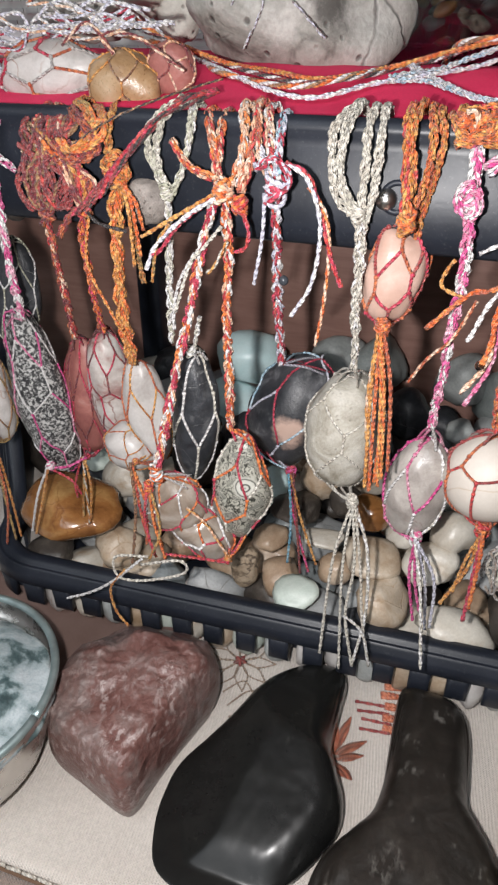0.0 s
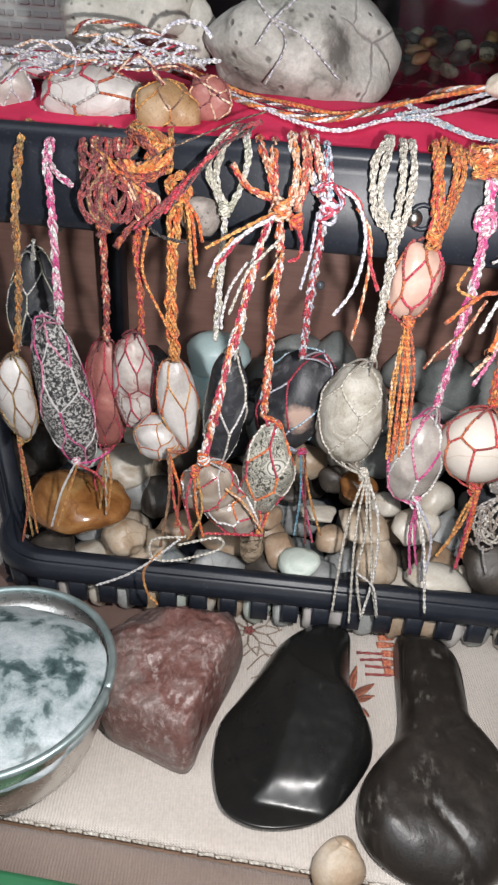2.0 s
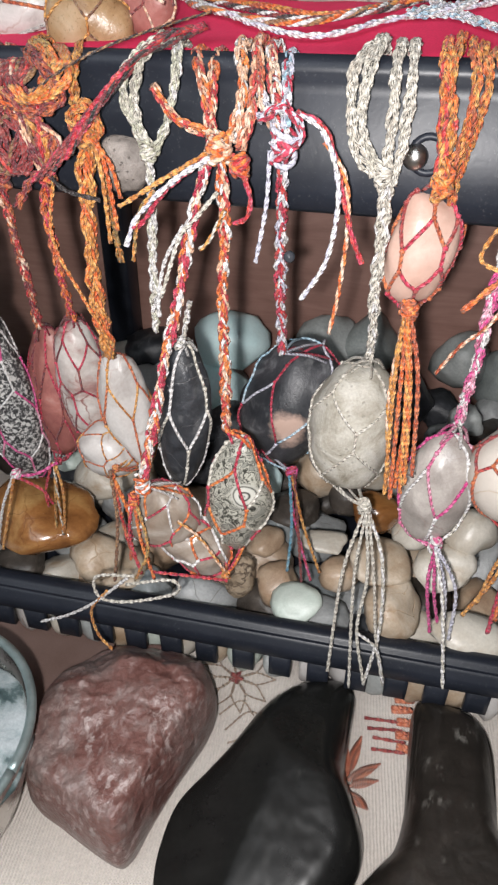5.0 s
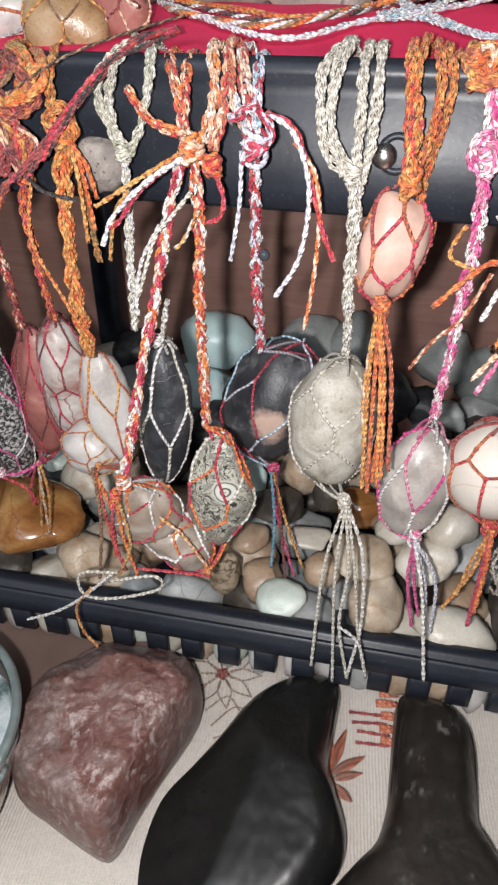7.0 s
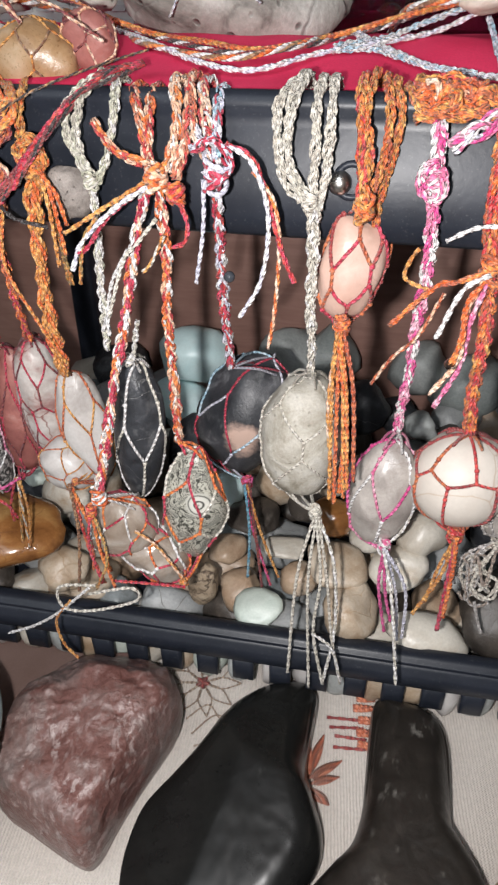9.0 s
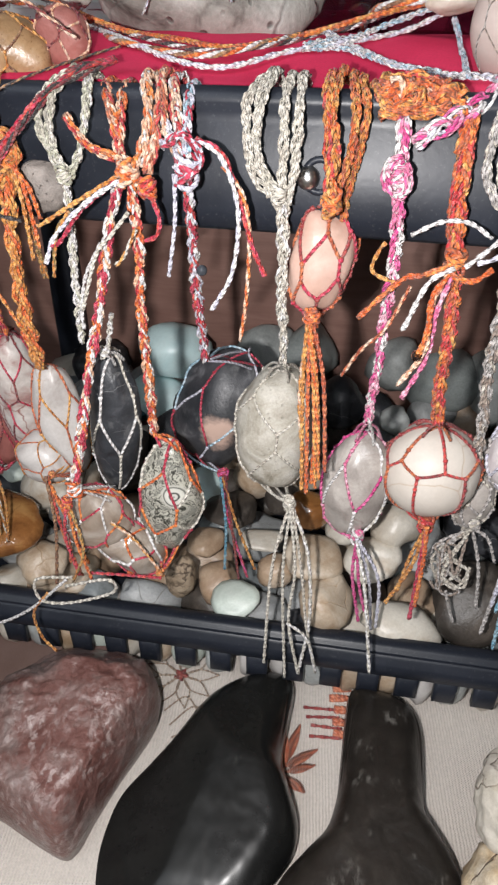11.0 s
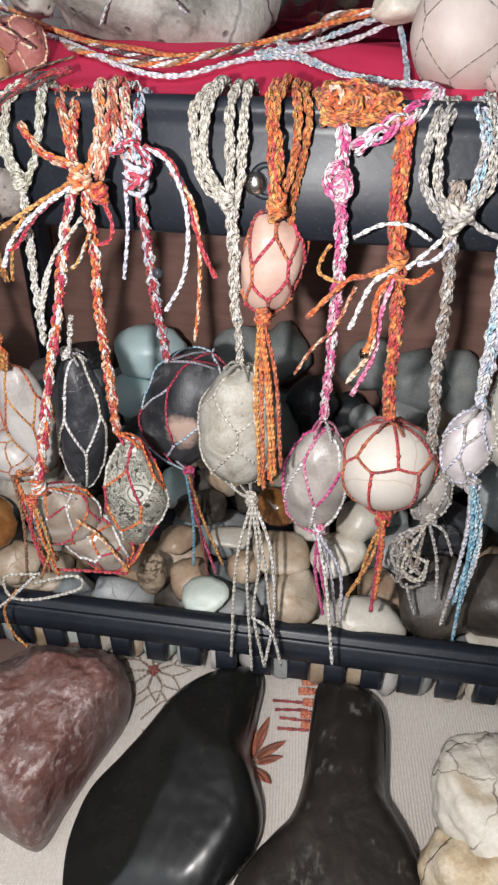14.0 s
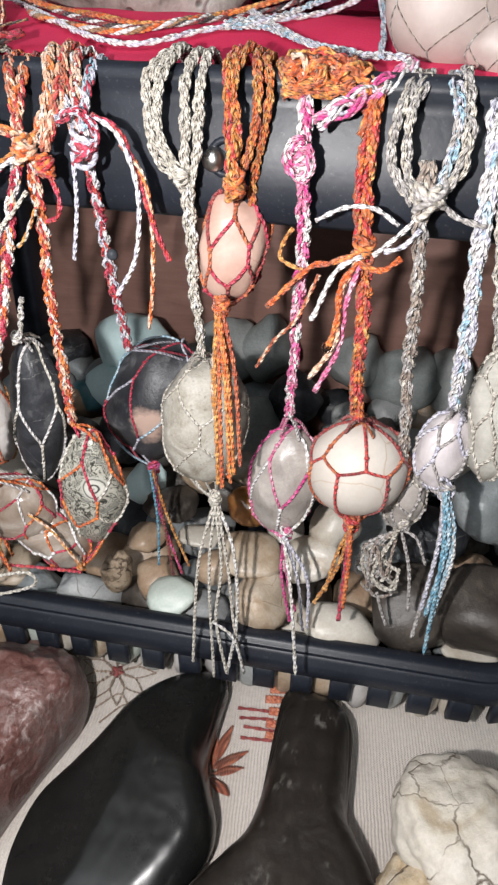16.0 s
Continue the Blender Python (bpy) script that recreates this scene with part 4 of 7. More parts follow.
# ---------------------------------------------------------------- hanging pendants
pendant("small white stone in an olive net on a gold braid",
        Shape((-0.216, 0.238, 0.143), (0.0102, 0.0087, 0.0253), -3, 14, 3), "milky", dict(rows=3, cols=5, phase=0.3, thick=0.0007), "olive brown",
        braids=[([(-0.198, 0.242, 0.272), (-0.199, 0.232, 0.256), (-0.201, 0.229, 0.234), (-0.203, 0.228, 0.203), (-0.209, 0.23, 0.173)], 0.0052, "olive gold brown")],
        loops=[],
        knots=[((-0.213, 0.229, 0.122), 0.0022, "olive gold")],
        tails=[([(-0.213, 0.228, 0.121), (-0.211, 0.228, 0.095), (-0.21, 0.228, 0.062)], 0.0014, "gold olive"), ([(-0.212, 0.226, 0.123), (-0.213, 0.226, 0.092), (-0.212, 0.226, 0.061)], 0.0014, "olive brown"), ([(-0.212, 0.225, 0.123), (-0.211, 0.225, 0.089), (-0.218, 0.225, 0.057)], 0.0014, "peach rust")])
pendant("black and white speckled long stone in a pink and white net",
        Shape((-0.194, 0.247, 0.143), (0.0142, 0.0121, 0.045), -8, 14, 7, flats=3), "speckle", dict(rows=4, cols=5, phase=0.9, thick=0.0007), "pink white magenta",
        braids=[([(-0.186, 0.242, 0.27), (-0.185, 0.232, 0.26), (-0.184, 0.229, 0.24), (-0.185, 0.23, 0.21), (-0.187, 0.234, 0.188)], 0.0058, "pink magenta pink white")],
        loops=[([(-0.183, 0.23, 0.26), (-0.18, 0.23, 0.256), (-0.174, 0.23, 0.252)], 0.004, "pink magenta white")],
        knots=[((-0.184, 0.23, 0.113), 0.0028, "pink white")],
        tails=[([(-0.183, 0.226, 0.114), (-0.192, 0.226, 0.095), (-0.2, 0.226, 0.07)], 0.0013, "white pink"), ([(-0.181, 0.224, 0.115), (-0.188, 0.224, 0.094), (-0.196, 0.224, 0.071)], 0.0013, "cream gold"), ([(-0.183, 0.23, 0.112), (-0.177, 0.235, 0.111), (-0.169, 0.24, 0.115)], 0.0013, "magenta pink"), ([(-0.183, 0.23, 0.111), (-0.174, 0.232, 0.105), (-0.171, 0.234, 0.096)], 0.0013, "crimson red")])
pendant("dark greenish stone in a loose pale net",
        Shape((-0.216, 0.268, 0.184), (0.0127, 0.0108, 0.0294), 6, 14, 9), "dark", dict(rows=3, cols=5, phase=0.2, thick=0.0006), "sage white",
        braids=[([(-0.203, 0.25, 0.222), (-0.205, 0.252, 0.218), (-0.206, 0.255, 0.213)], 0.003, "sage white")],
        loops=[],
        knots=[((-0.207, 0.256, 0.212), 0.0018, "sage white")],
        tails=[])
pendant("reddish brown jasper in a crimson net on a brown braid",
        Shape((-0.175, 0.258, 0.139), (0.0125, 0.0106, 0.0329), 2, 14, 12), "jasper", dict(rows=3, cols=6, phase=0.5, thick=0.0007), "crimson maroon",
        braids=[([(-0.166, 0.242, 0.272), (-0.165, 0.231, 0.259), (-0.162, 0.227, 0.24), (-0.163, 0.232, 0.217), (-0.168, 0.244, 0.178)], 0.0054, "maroon rust red peach"), ([(-0.172, 0.242, 0.27), (-0.169, 0.231, 0.257), (-0.164, 0.227, 0.239)], 0.005, "brown maroon peach"), ([(-0.162, 0.242, 0.272), (-0.158, 0.23, 0.258), (-0.16, 0.227, 0.239)], 0.005, "red maroon peach")],
        loops=[],
        knots=[((-0.161, 0.227, 0.237), 0.004, "maroon rust"), ((-0.173, 0.246, 0.111), 0.0024, "crimson maroon")],
        tails=[([(-0.171, 0.241, 0.114), (-0.174, 0.241, 0.095), (-0.177, 0.241, 0.075)], 0.0013, "gold olive"), ([(-0.17, 0.24, 0.114), (-0.169, 0.24, 0.097), (-0.172, 0.24, 0.075)], 0.0013, "olive gold"), ([(-0.172, 0.24, 0.114), (-0.178, 0.24, 0.097), (-0.178, 0.24, 0.088)], 0.0013, "crimson red"), ([(-0.171, 0.24, 0.115), (-0.172, 0.24, 0.097), (-0.173, 0.24, 0.072)], 0.0013, "gold beige")])
pendant("white and grey stone in a dark red net",
        Shape((-0.156, 0.252, 0.151), (0.012, 0.0102, 0.03), -4, 14, 15), "redgrey", dict(rows=4, cols=6, phase=0.1, thick=0.0007), "crimson maroon",
        braids=[([(-0.145, 0.229, 0.241), (-0.147, 0.228, 0.227), (-0.146, 0.229, 0.209), (-0.148, 0.236, 0.187)], 0.0052, "crimson orange rust")],
        loops=[([(-0.158, 0.242, 0.271), (-0.152, 0.229, 0.263), (-0.144, 0.226, 0.253), (-0.139, 0.225, 0.247)], 0.0062, "wine maroon red"), ([(-0.153, 0.242, 0.273), (-0.141, 0.228, 0.27), (-0.135, 0.226, 0.262), (-0.145, 0.224, 0.258), (-0.152, 0.224, 0.264)], 0.0052, "rust maroon wine"), ([(-0.152, 0.224, 0.259), (-0.145, 0.224, 0.251), (-0.139, 0.224, 0.253), (-0.14, 0.224, 0.243), (-0.148, 0.224, 0.239), (-0.155, 0.224, 0.23)], 0.0048, "wine rust maroon"), ([(-0.151, 0.243, 0.275), (-0.143, 0.236, 0.274), (-0.138, 0.23, 0.27), (-0.141, 0.227, 0.265)], 0.005, "gold orange olive"), ([(-0.133, 0.23, 0.26), (-0.133, 0.233, 0.27), (-0.135, 0.242, 0.275)], 0.0046, "gold orange")],
        knots=[((-0.144, 0.227, 0.241), 0.0038, "red orange")],
        tails=[([(-0.166, 0.244, 0.272), (-0.164, 0.233, 0.266), (-0.165, 0.223, 0.254), (-0.162, 0.225, 0.239), (-0.156, 0.223, 0.25), (-0.159, 0.227, 0.263)], 0.0021, "maroon gold"), ([(-0.171, 0.244, 0.272), (-0.169, 0.233, 0.266), (-0.151, 0.227, 0.254), (-0.155, 0.225, 0.24), (-0.147, 0.223, 0.251), (-0.169, 0.227, 0.262)], 0.0021, "wine rust"), ([(-0.151, 0.244, 0.273), (-0.15, 0.233, 0.267), (-0.15, 0.226, 0.255), (-0.144, 0.225, 0.241), (-0.142, 0.223, 0.252), (-0.143, 0.227, 0.264)], 0.0021, "maroon red"), ([(-0.15, 0.244, 0.273), (-0.149, 0.233, 0.267), (-0.16, 0.224, 0.254), (-0.159, 0.225, 0.24), (-0.15, 0.223, 0.251), (-0.143, 0.227, 0.264)], 0.0021, "maroon brown"), ([(-0.15, 0.244, 0.273), (-0.149, 0.233, 0.267), (-0.162, 0.225, 0.254), (-0.161, 0.225, 0.239), (-0.168, 0.223, 0.249), (-0.146, 0.227, 0.264)], 0.0021, "wine maroon"), ([(-0.161, 0.244, 0.273), (-0.16, 0.233, 0.266), (-0.158, 0.223, 0.255), (-0.165, 0.225, 0.239), (-0.159, 0.223, 0.25), (-0.157, 0.227, 0.263)], 0.0021, "maroon brown"), ([(-0.155, 0.244, 0.273), (-0.155, 0.233, 0.267), (-0.147, 0.223, 0.255), (-0.144, 0.225, 0.241), (-0.147, 0.223, 0.251), (-0.151, 0.227, 0.263)], 0.0021, "maroon peach"), ([(-0.163, 0.244, 0.273), (-0.162, 0.233, 0.266), (-0.149, 0.228, 0.255), (-0.152, 0.225, 0.24), (-0.154, 0.223, 0.251), (-0.16, 0.227, 0.263)], 0.0021, "maroon gold"), ([(-0.157, 0.244, 0.273), (-0.156, 0.233, 0.267), (-0.142, 0.224, 0.256), (-0.15, 0.225, 0.24), (-0.148, 0.223, 0.251), (-0.155, 0.227, 0.263)], 0.0021, "wine maroon"), ([(-0.153, 0.244, 0.273), (-0.153, 0.233, 0.267), (-0.147, 0.228, 0.255), (-0.14, 0.225, 0.241), (-0.145, 0.223, 0.251), (-0.145, 0.227, 0.264)], 0.0021, "maroon brown"), ([(-0.154, 0.244, 0.273), (-0.152, 0.233, 0.267), (-0.159, 0.224, 0.254), (-0.165, 0.225, 0.239), (-0.161, 0.223, 0.25), (-0.152, 0.227, 0.263)], 0.0021, "maroon brown"), ([(-0.172, 0.244, 0.272), (-0.171, 0.233, 0.265), (-0.161, 0.225, 0.254), (-0.165, 0.225, 0.239), (-0.169, 0.223, 0.249), (-0.163, 0.227, 0.262)], 0.0021, "maroon wine"), ([(-0.148, 0.244, 0.274), (-0.148, 0.233, 0.267), (-0.16, 0.226, 0.254), (-0.156, 0.225, 0.24), (-0.16, 0.223, 0.25), (-0.143, 0.227, 0.264)], 0.0021, "maroon brown"), ([(-0.166, 0.244, 0.272), (-0.165, 0.233, 0.266), (-0.144, 0.227, 0.255), (-0.143, 0.225, 0.241), (-0.136, 0.223, 0.252), (-0.161, 0.227, 0.262)], 0.0021, "maroon peach"), ([(-0.161, 0.244, 0.273), (-0.16, 0.233, 0.266), (-0.155, 0.226, 0.254), (-0.154, 0.225, 0.24), (-0.158, 0.223, 0.25), (-0.158, 0.227, 0.263)], 0.0021, "maroon red"), ([(-0.165, 0.244, 0.272), (-0.165, 0.233, 0.266), (-0.163, 0.227, 0.253), (-0.162, 0.225, 0.239), (-0.165, 0.223, 0.25), (-0.157, 0.227, 0.263)], 0.0021, "maroon brown"), ([(-0.169, 0.244, 0.272), (-0.165, 0.233, 0.266), (-0.152, 0.227, 0.254), (-0.149, 0.225, 0.241), (-0.158, 0.223, 0.25), (-0.165, 0.227, 0.262)], 0.0021, "maroon wine"), ([(-0.167, 0.244, 0.272), (-0.163, 0.233, 0.266), (-0.142, 0.225, 0.256), (-0.143, 0.225, 0.241), (-0.141, 0.223, 0.252), (-0.16, 0.227, 0.262)], 0.0021, "maroon gold"), ([(-0.161, 0.244, 0.273), (-0.158, 0.233, 0.266), (-0.157, 0.225, 0.254), (-0.16, 0.225, 0.24), (-0.159, 0.223, 0.25), (-0.153, 0.227, 0.263)], 0.0021, "wine maroon"), ([(-0.142, 0.244, 0.274), (-0.134, 0.232, 0.272), (-0.132, 0.226, 0.266), (-0.142, 0.224, 0.261), (-0.148, 0.224, 0.265)], 0.0021, "gold orange"), ([(-0.148, 0.244, 0.274), (-0.139, 0.232, 0.272), (-0.138, 0.226, 0.265), (-0.147, 0.224, 0.261), (-0.153, 0.224, 0.264)], 0.0021, "orange gold"), ([(-0.145, 0.244, 0.274), (-0.136, 0.232, 0.272), (-0.14, 0.226, 0.265), (-0.145, 0.224, 0.261), (-0.15, 0.224, 0.265)], 0.0021, "gold orange"), ([(-0.145, 0.244, 0.274), (-0.136, 0.232, 0.272), (-0.137, 0.226, 0.265), (-0.145, 0.224, 0.261), (-0.15, 0.224, 0.265)], 0.0021, "orange gold"), ([(-0.144, 0.244, 0.274), (-0.136, 0.232, 0.272), (-0.132, 0.226, 0.266), (-0.144, 0.224, 0.261), (-0.15, 0.224, 0.265)], 0.0021, "gold orange"), ([(-0.144, 0.244, 0.274), (-0.135, 0.232, 0.272), (-0.138, 0.226, 0.265), (-0.144, 0.224, 0.261), (-0.149, 0.224, 0.265)], 0.0021, "gold orange"), ([(-0.151, 0.244, 0.274), (-0.142, 0.232, 0.272), (-0.14, 0.226, 0.265), (-0.151, 0.224, 0.26), (-0.156, 0.224, 0.264)], 0.0021, "gold orange"), ([(-0.148, 0.244, 0.274), (-0.139, 0.232, 0.272), (-0.137, 0.226, 0.265), (-0.147, 0.224, 0.261), (-0.153, 0.224, 0.264)], 0.0021, "orange gold"), ([(-0.143, 0.244, 0.274), (-0.134, 0.232, 0.272), (-0.134, 0.226, 0.266), (-0.143, 0.224, 0.261), (-0.148, 0.224, 0.265)], 0.0021, "gold orange"), ([(-0.14, 0.224, 0.241), (-0.143, 0.223, 0.221), (-0.135, 0.223, 0.202), (-0.129, 0.222, 0.192)], 0.0014, "gold orange"), ([(-0.14, 0.222, 0.241), (-0.135, 0.222, 0.237), (-0.124, 0.222, 0.235)], 0.0014, "black maroon")])
pendant("smooth milky white stone in a fine amber net",
        Shape((-0.131, 0.238, 0.149), (0.0103, 0.0087, 0.028), -6, 14, 18, flats=7, depth=0.3, sharp=24), "milky", dict(rows=2, cols=5, phase=0.7, thick=0.0007, span=(0.9, 1.8)), "rust gold",
        braids=[([(-0.128, 0.227, 0.255), (-0.13, 0.226, 0.241), (-0.131, 0.225, 0.217), (-0.13, 0.226, 0.179)], 0.0084, "gold orange gold"), ([(-0.127, 0.226, 0.254), (-0.124, 0.226, 0.241), (-0.122, 0.228, 0.214)], 0.0034, "gold olive")],
        loops=[([(-0.126, 0.225, 0.252), (-0.132, 0.225, 0.256), (-0.127, 0.225, 0.261), (-0.123, 0.225, 0.254), (-0.129, 0.225, 0.249)], 0.005, "gold orange")],
        knots=[((-0.127, 0.225, 0.253), 0.0042, "gold orange"), ((-0.132, 0.224, 0.13), 0.0018, "rust gold")],
        tails=[([(-0.125, 0.224, 0.254), (-0.1215, 0.223, 0.244), (-0.1195, 0.223, 0.226)], 0.0017, "gold orange"), ([(-0.125, 0.223, 0.253), (-0.1225, 0.222, 0.242), (-0.1220, 0.222, 0.222)], 0.0017, "gold olive"), ([(-0.126, 0.223, 0.253), (-0.1195, 0.222, 0.246), (-0.1170, 0.222, 0.236)], 0.0017, "orange gold"), ([(-0.132, 0.22, 0.132), (-0.126, 0.22, 0.11), (-0.128, 0.22, 0.086)], 0.0019, "rust gold"), ([(-0.131, 0.218, 0.134), (-0.131, 0.218, 0.107), (-0.136, 0.218, 0.073)], 0.0019, "brown gold"), ([(-0.131, 0.219, 0.132), (-0.124, 0.219, 0.107), (-0.119, 0.219, 0.088)], 0.0019, "orange rust"), ([(-0.131, 0.219, 0.133), (-0.128, 0.219, 0.1), (-0.123, 0.219, 0.08)], 0.0019, "red rust")])
pendant("small white stone tied under a milky stone",
        Shape((-0.141, 0.238, 0.129), (0.0136, 0.0116, 0.0119), 30, 14, 19), "milky", dict(rows=3, cols=5, phase=0.2, thick=0.0005), "rust gold",
        braids=[],
        loops=[],
        knots=[],
        tails=[])
pendant("cream plaited cord looped over the bar",
        None, "", None, "",
        braids=[([(-0.109, 0.227, 0.249), (-0.109, 0.226, 0.231), (-0.11, 0.226, 0.211), (-0.111, 0.227, 0.191)], 0.005, "cream sage white")],
        loops=[([(-0.109, 0.242, 0.277), (-0.115, 0.231, 0.271), (-0.116, 0.229, 0.261), (-0.109, 0.227, 0.249)], 0.0046, "sage cream"), ([(-0.107, 0.243, 0.277), (-0.111, 0.231, 0.272), (-0.113, 0.229, 0.259), (-0.108, 0.227, 0.248)], 0.0046, "cream sage"), ([(-0.104, 0.242, 0.275), (-0.101, 0.231, 0.268), (-0.103, 0.229, 0.257), (-0.108, 0.227, 0.248)], 0.0046, "cream sage white")],
        knots=[((-0.109, 0.226, 0.249), 0.003, "cream sage")],
        tails=[([(-0.098, 0.224, 0.229), (-0.105, 0.224, 0.217), (-0.108, 0.224, 0.204), (-0.108, 0.224, 0.198)], 0.0015, "white cream")])
pendant("dark flat stone in a thin white net",
        Shape((-0.107, 0.238, 0.151), (0.0101, 0.0086, 0.0333), 4, 14, 22, flats=4, depth=0.14), "dark", dict(rows=2, cols=4, phase=1.1, thick=0.0009, span=(1.25, 2.1)), "white cream",
        braids=[([(-0.098, 0.226, 0.204), (-0.1, 0.226, 0.194), (-0.102, 0.226, 0.188)], 0.003, "white cream")],
        loops=[],
        knots=[((-0.102, 0.225, 0.189), 0.0024, "white cream")],
        tails=[])
pendant("clear brownish quartz in a many-coloured net",
        Shape((-0.111, 0.218, 0.116), (0.0150, 0.0110, 0.0155), 24, 14, 25, flats=6, depth=0.22), "clear", dict(rows=3, cols=6, phase=0.4, thick=0.0007), "orange white crimson",
        braids=[([(-0.088, 0.224, 0.254), (-0.093, 0.222, 0.236), (-0.099, 0.218, 0.207), (-0.105, 0.211, 0.176), (-0.109, 0.206, 0.152), (-0.111, 0.204, 0.141)], 0.006, "peach white crimson orange")],
        loops=[],
        knots=[((-0.111, 0.204, 0.142), 0.0036, "white orange"), ((-0.115, 0.204, 0.134), 0.0026, "orange red")],
        tails=[([(-0.116, 0.205, 0.133), (-0.119, 0.205, 0.115), (-0.116, 0.205, 0.095)], 0.0015, "red crimson"), ([(-0.115, 0.204, 0.133), (-0.114, 0.204, 0.114), (-0.11, 0.204, 0.095)], 0.0015, "rust orange"), ([(-0.114, 0.203, 0.135), (-0.111, 0.203, 0.112), (-0.118, 0.203, 0.093)], 0.0014, "gold olive"), ([(-0.119, 0.204, 0.094), (-0.136, 0.204, 0.089), (-0.136, 0.204, 0.077), (-0.123, 0.204, 0.078), (-0.102, 0.205, 0.088), (-0.103, 0.204, 0.096), (-0.123, 0.204, 0.088)], 0.0014, "cream white"), ([(-0.122, 0.204, 0.092), (-0.139, 0.204, 0.073), (-0.153, 0.204, 0.061), (-0.168, 0.204, 0.052)], 0.0015, "white cream"), ([(-0.132, 0.204, 0.082), (-0.141, 0.204, 0.068), (-0.14, 0.204, 0.053), (-0.134, 0.204, 0.044)], 0.0014, "gold olive")])
pendant("brown quartz piece in the lower net",
        Shape((-0.099, 0.221, 0.101), (0.0165, 0.0110, 0.0120), 38, 14, 26, flats=6, depth=0.2), "clear", dict(rows=3, cols=6, phase=0.1, thick=0.0008), "crimson orange white",
        braids=[],
        loops=[],
        knots=[],
        tails=[([(-0.113, 0.208, 0.094), (-0.099, 0.208, 0.096), (-0.081, 0.208, 0.098)], 0.0016, "crimson red"), ([(-0.101, 0.21, 0.122), (-0.092, 0.21, 0.115), (-0.081, 0.21, 0.098)], 0.0015, "gold peach")])
pendant("pale ringed agate in a red and orange net",
        Shape((-0.0825, 0.23, 0.123), (0.0135, 0.0100, 0.0275), 6, 14, 28, flats=7, depth=0.26, sharp=24), "eye", dict(rows=3, cols=5, phase=0.6, thick=0.0009, span=(0.8, 2.3)), "crimson orange cream",
        braids=[([(-0.086, 0.224, 0.253), (-0.085, 0.224, 0.23), (-0.086, 0.224, 0.202), (-0.086, 0.226, 0.174), (-0.087, 0.228, 0.154)], 0.0056, "peach red orange white")],
        loops=[([(-0.098, 0.242, 0.273), (-0.093, 0.231, 0.266), (-0.088, 0.224, 0.255)], 0.005, "peach orange clay red"), ([(-0.092, 0.242, 0.273), (-0.09, 0.23, 0.264), (-0.088, 0.223, 0.254)], 0.0048, "peach red orange"), ([(-0.107, 0.228, 0.266), (-0.1, 0.226, 0.259), (-0.09, 0.224, 0.255)], 0.0046, "peach orange red"), ([(-0.085, 0.242, 0.275), (-0.081, 0.23, 0.265), (-0.082, 0.222, 0.254)], 0.0056, "peach orange peach white"), ([(-0.08, 0.242, 0.276), (-0.077, 0.229, 0.265), (-0.079, 0.221, 0.252)], 0.0056, "peach clay red")],
        knots=[((-0.085, 0.22, 0.252), 0.0046, "peach orange red"), ((-0.079, 0.22, 0.248), 0.0036, "red orange"), ((-0.083, 0.212, 0.096), 0.0022, "orange gold")],
        tails=[([(-0.088, 0.219, 0.251), (-0.102, 0.217, 0.243), (-0.112, 0.216, 0.237), (-0.114, 0.214, 0.236)], 0.0018, "gold orange"), ([(-0.088, 0.219, 0.25), (-0.1, 0.217, 0.241), (-0.107, 0.215, 0.232), (-0.11, 0.213, 0.23)], 0.0019, "crimson red"), ([(-0.087, 0.218, 0.25), (-0.097, 0.216, 0.244), (-0.108, 0.214, 0.234), (-0.112, 0.212, 0.225)], 0.002, "white lilac"), ([(-0.103, 0.215, 0.241), (-0.108, 0.214, 0.234), (-0.111, 0.214, 0.22)], 0.0014, "gold olive"), ([(-0.085, 0.218, 0.241), (-0.092, 0.218, 0.233), (-0.097, 0.217, 0.227), (-0.104, 0.217, 0.208)], 0.0015, "white cream"), ([(-0.079, 0.22, 0.247), (-0.076, 0.22, 0.24), (-0.077, 0.22, 0.234), (-0.081, 0.22, 0.232)], 0.0018, "red crimson"), ([(-0.083, 0.218, 0.236), (-0.088, 0.218, 0.227), (-0.091, 0.218, 0.224)], 0.0016, "gold cream")])
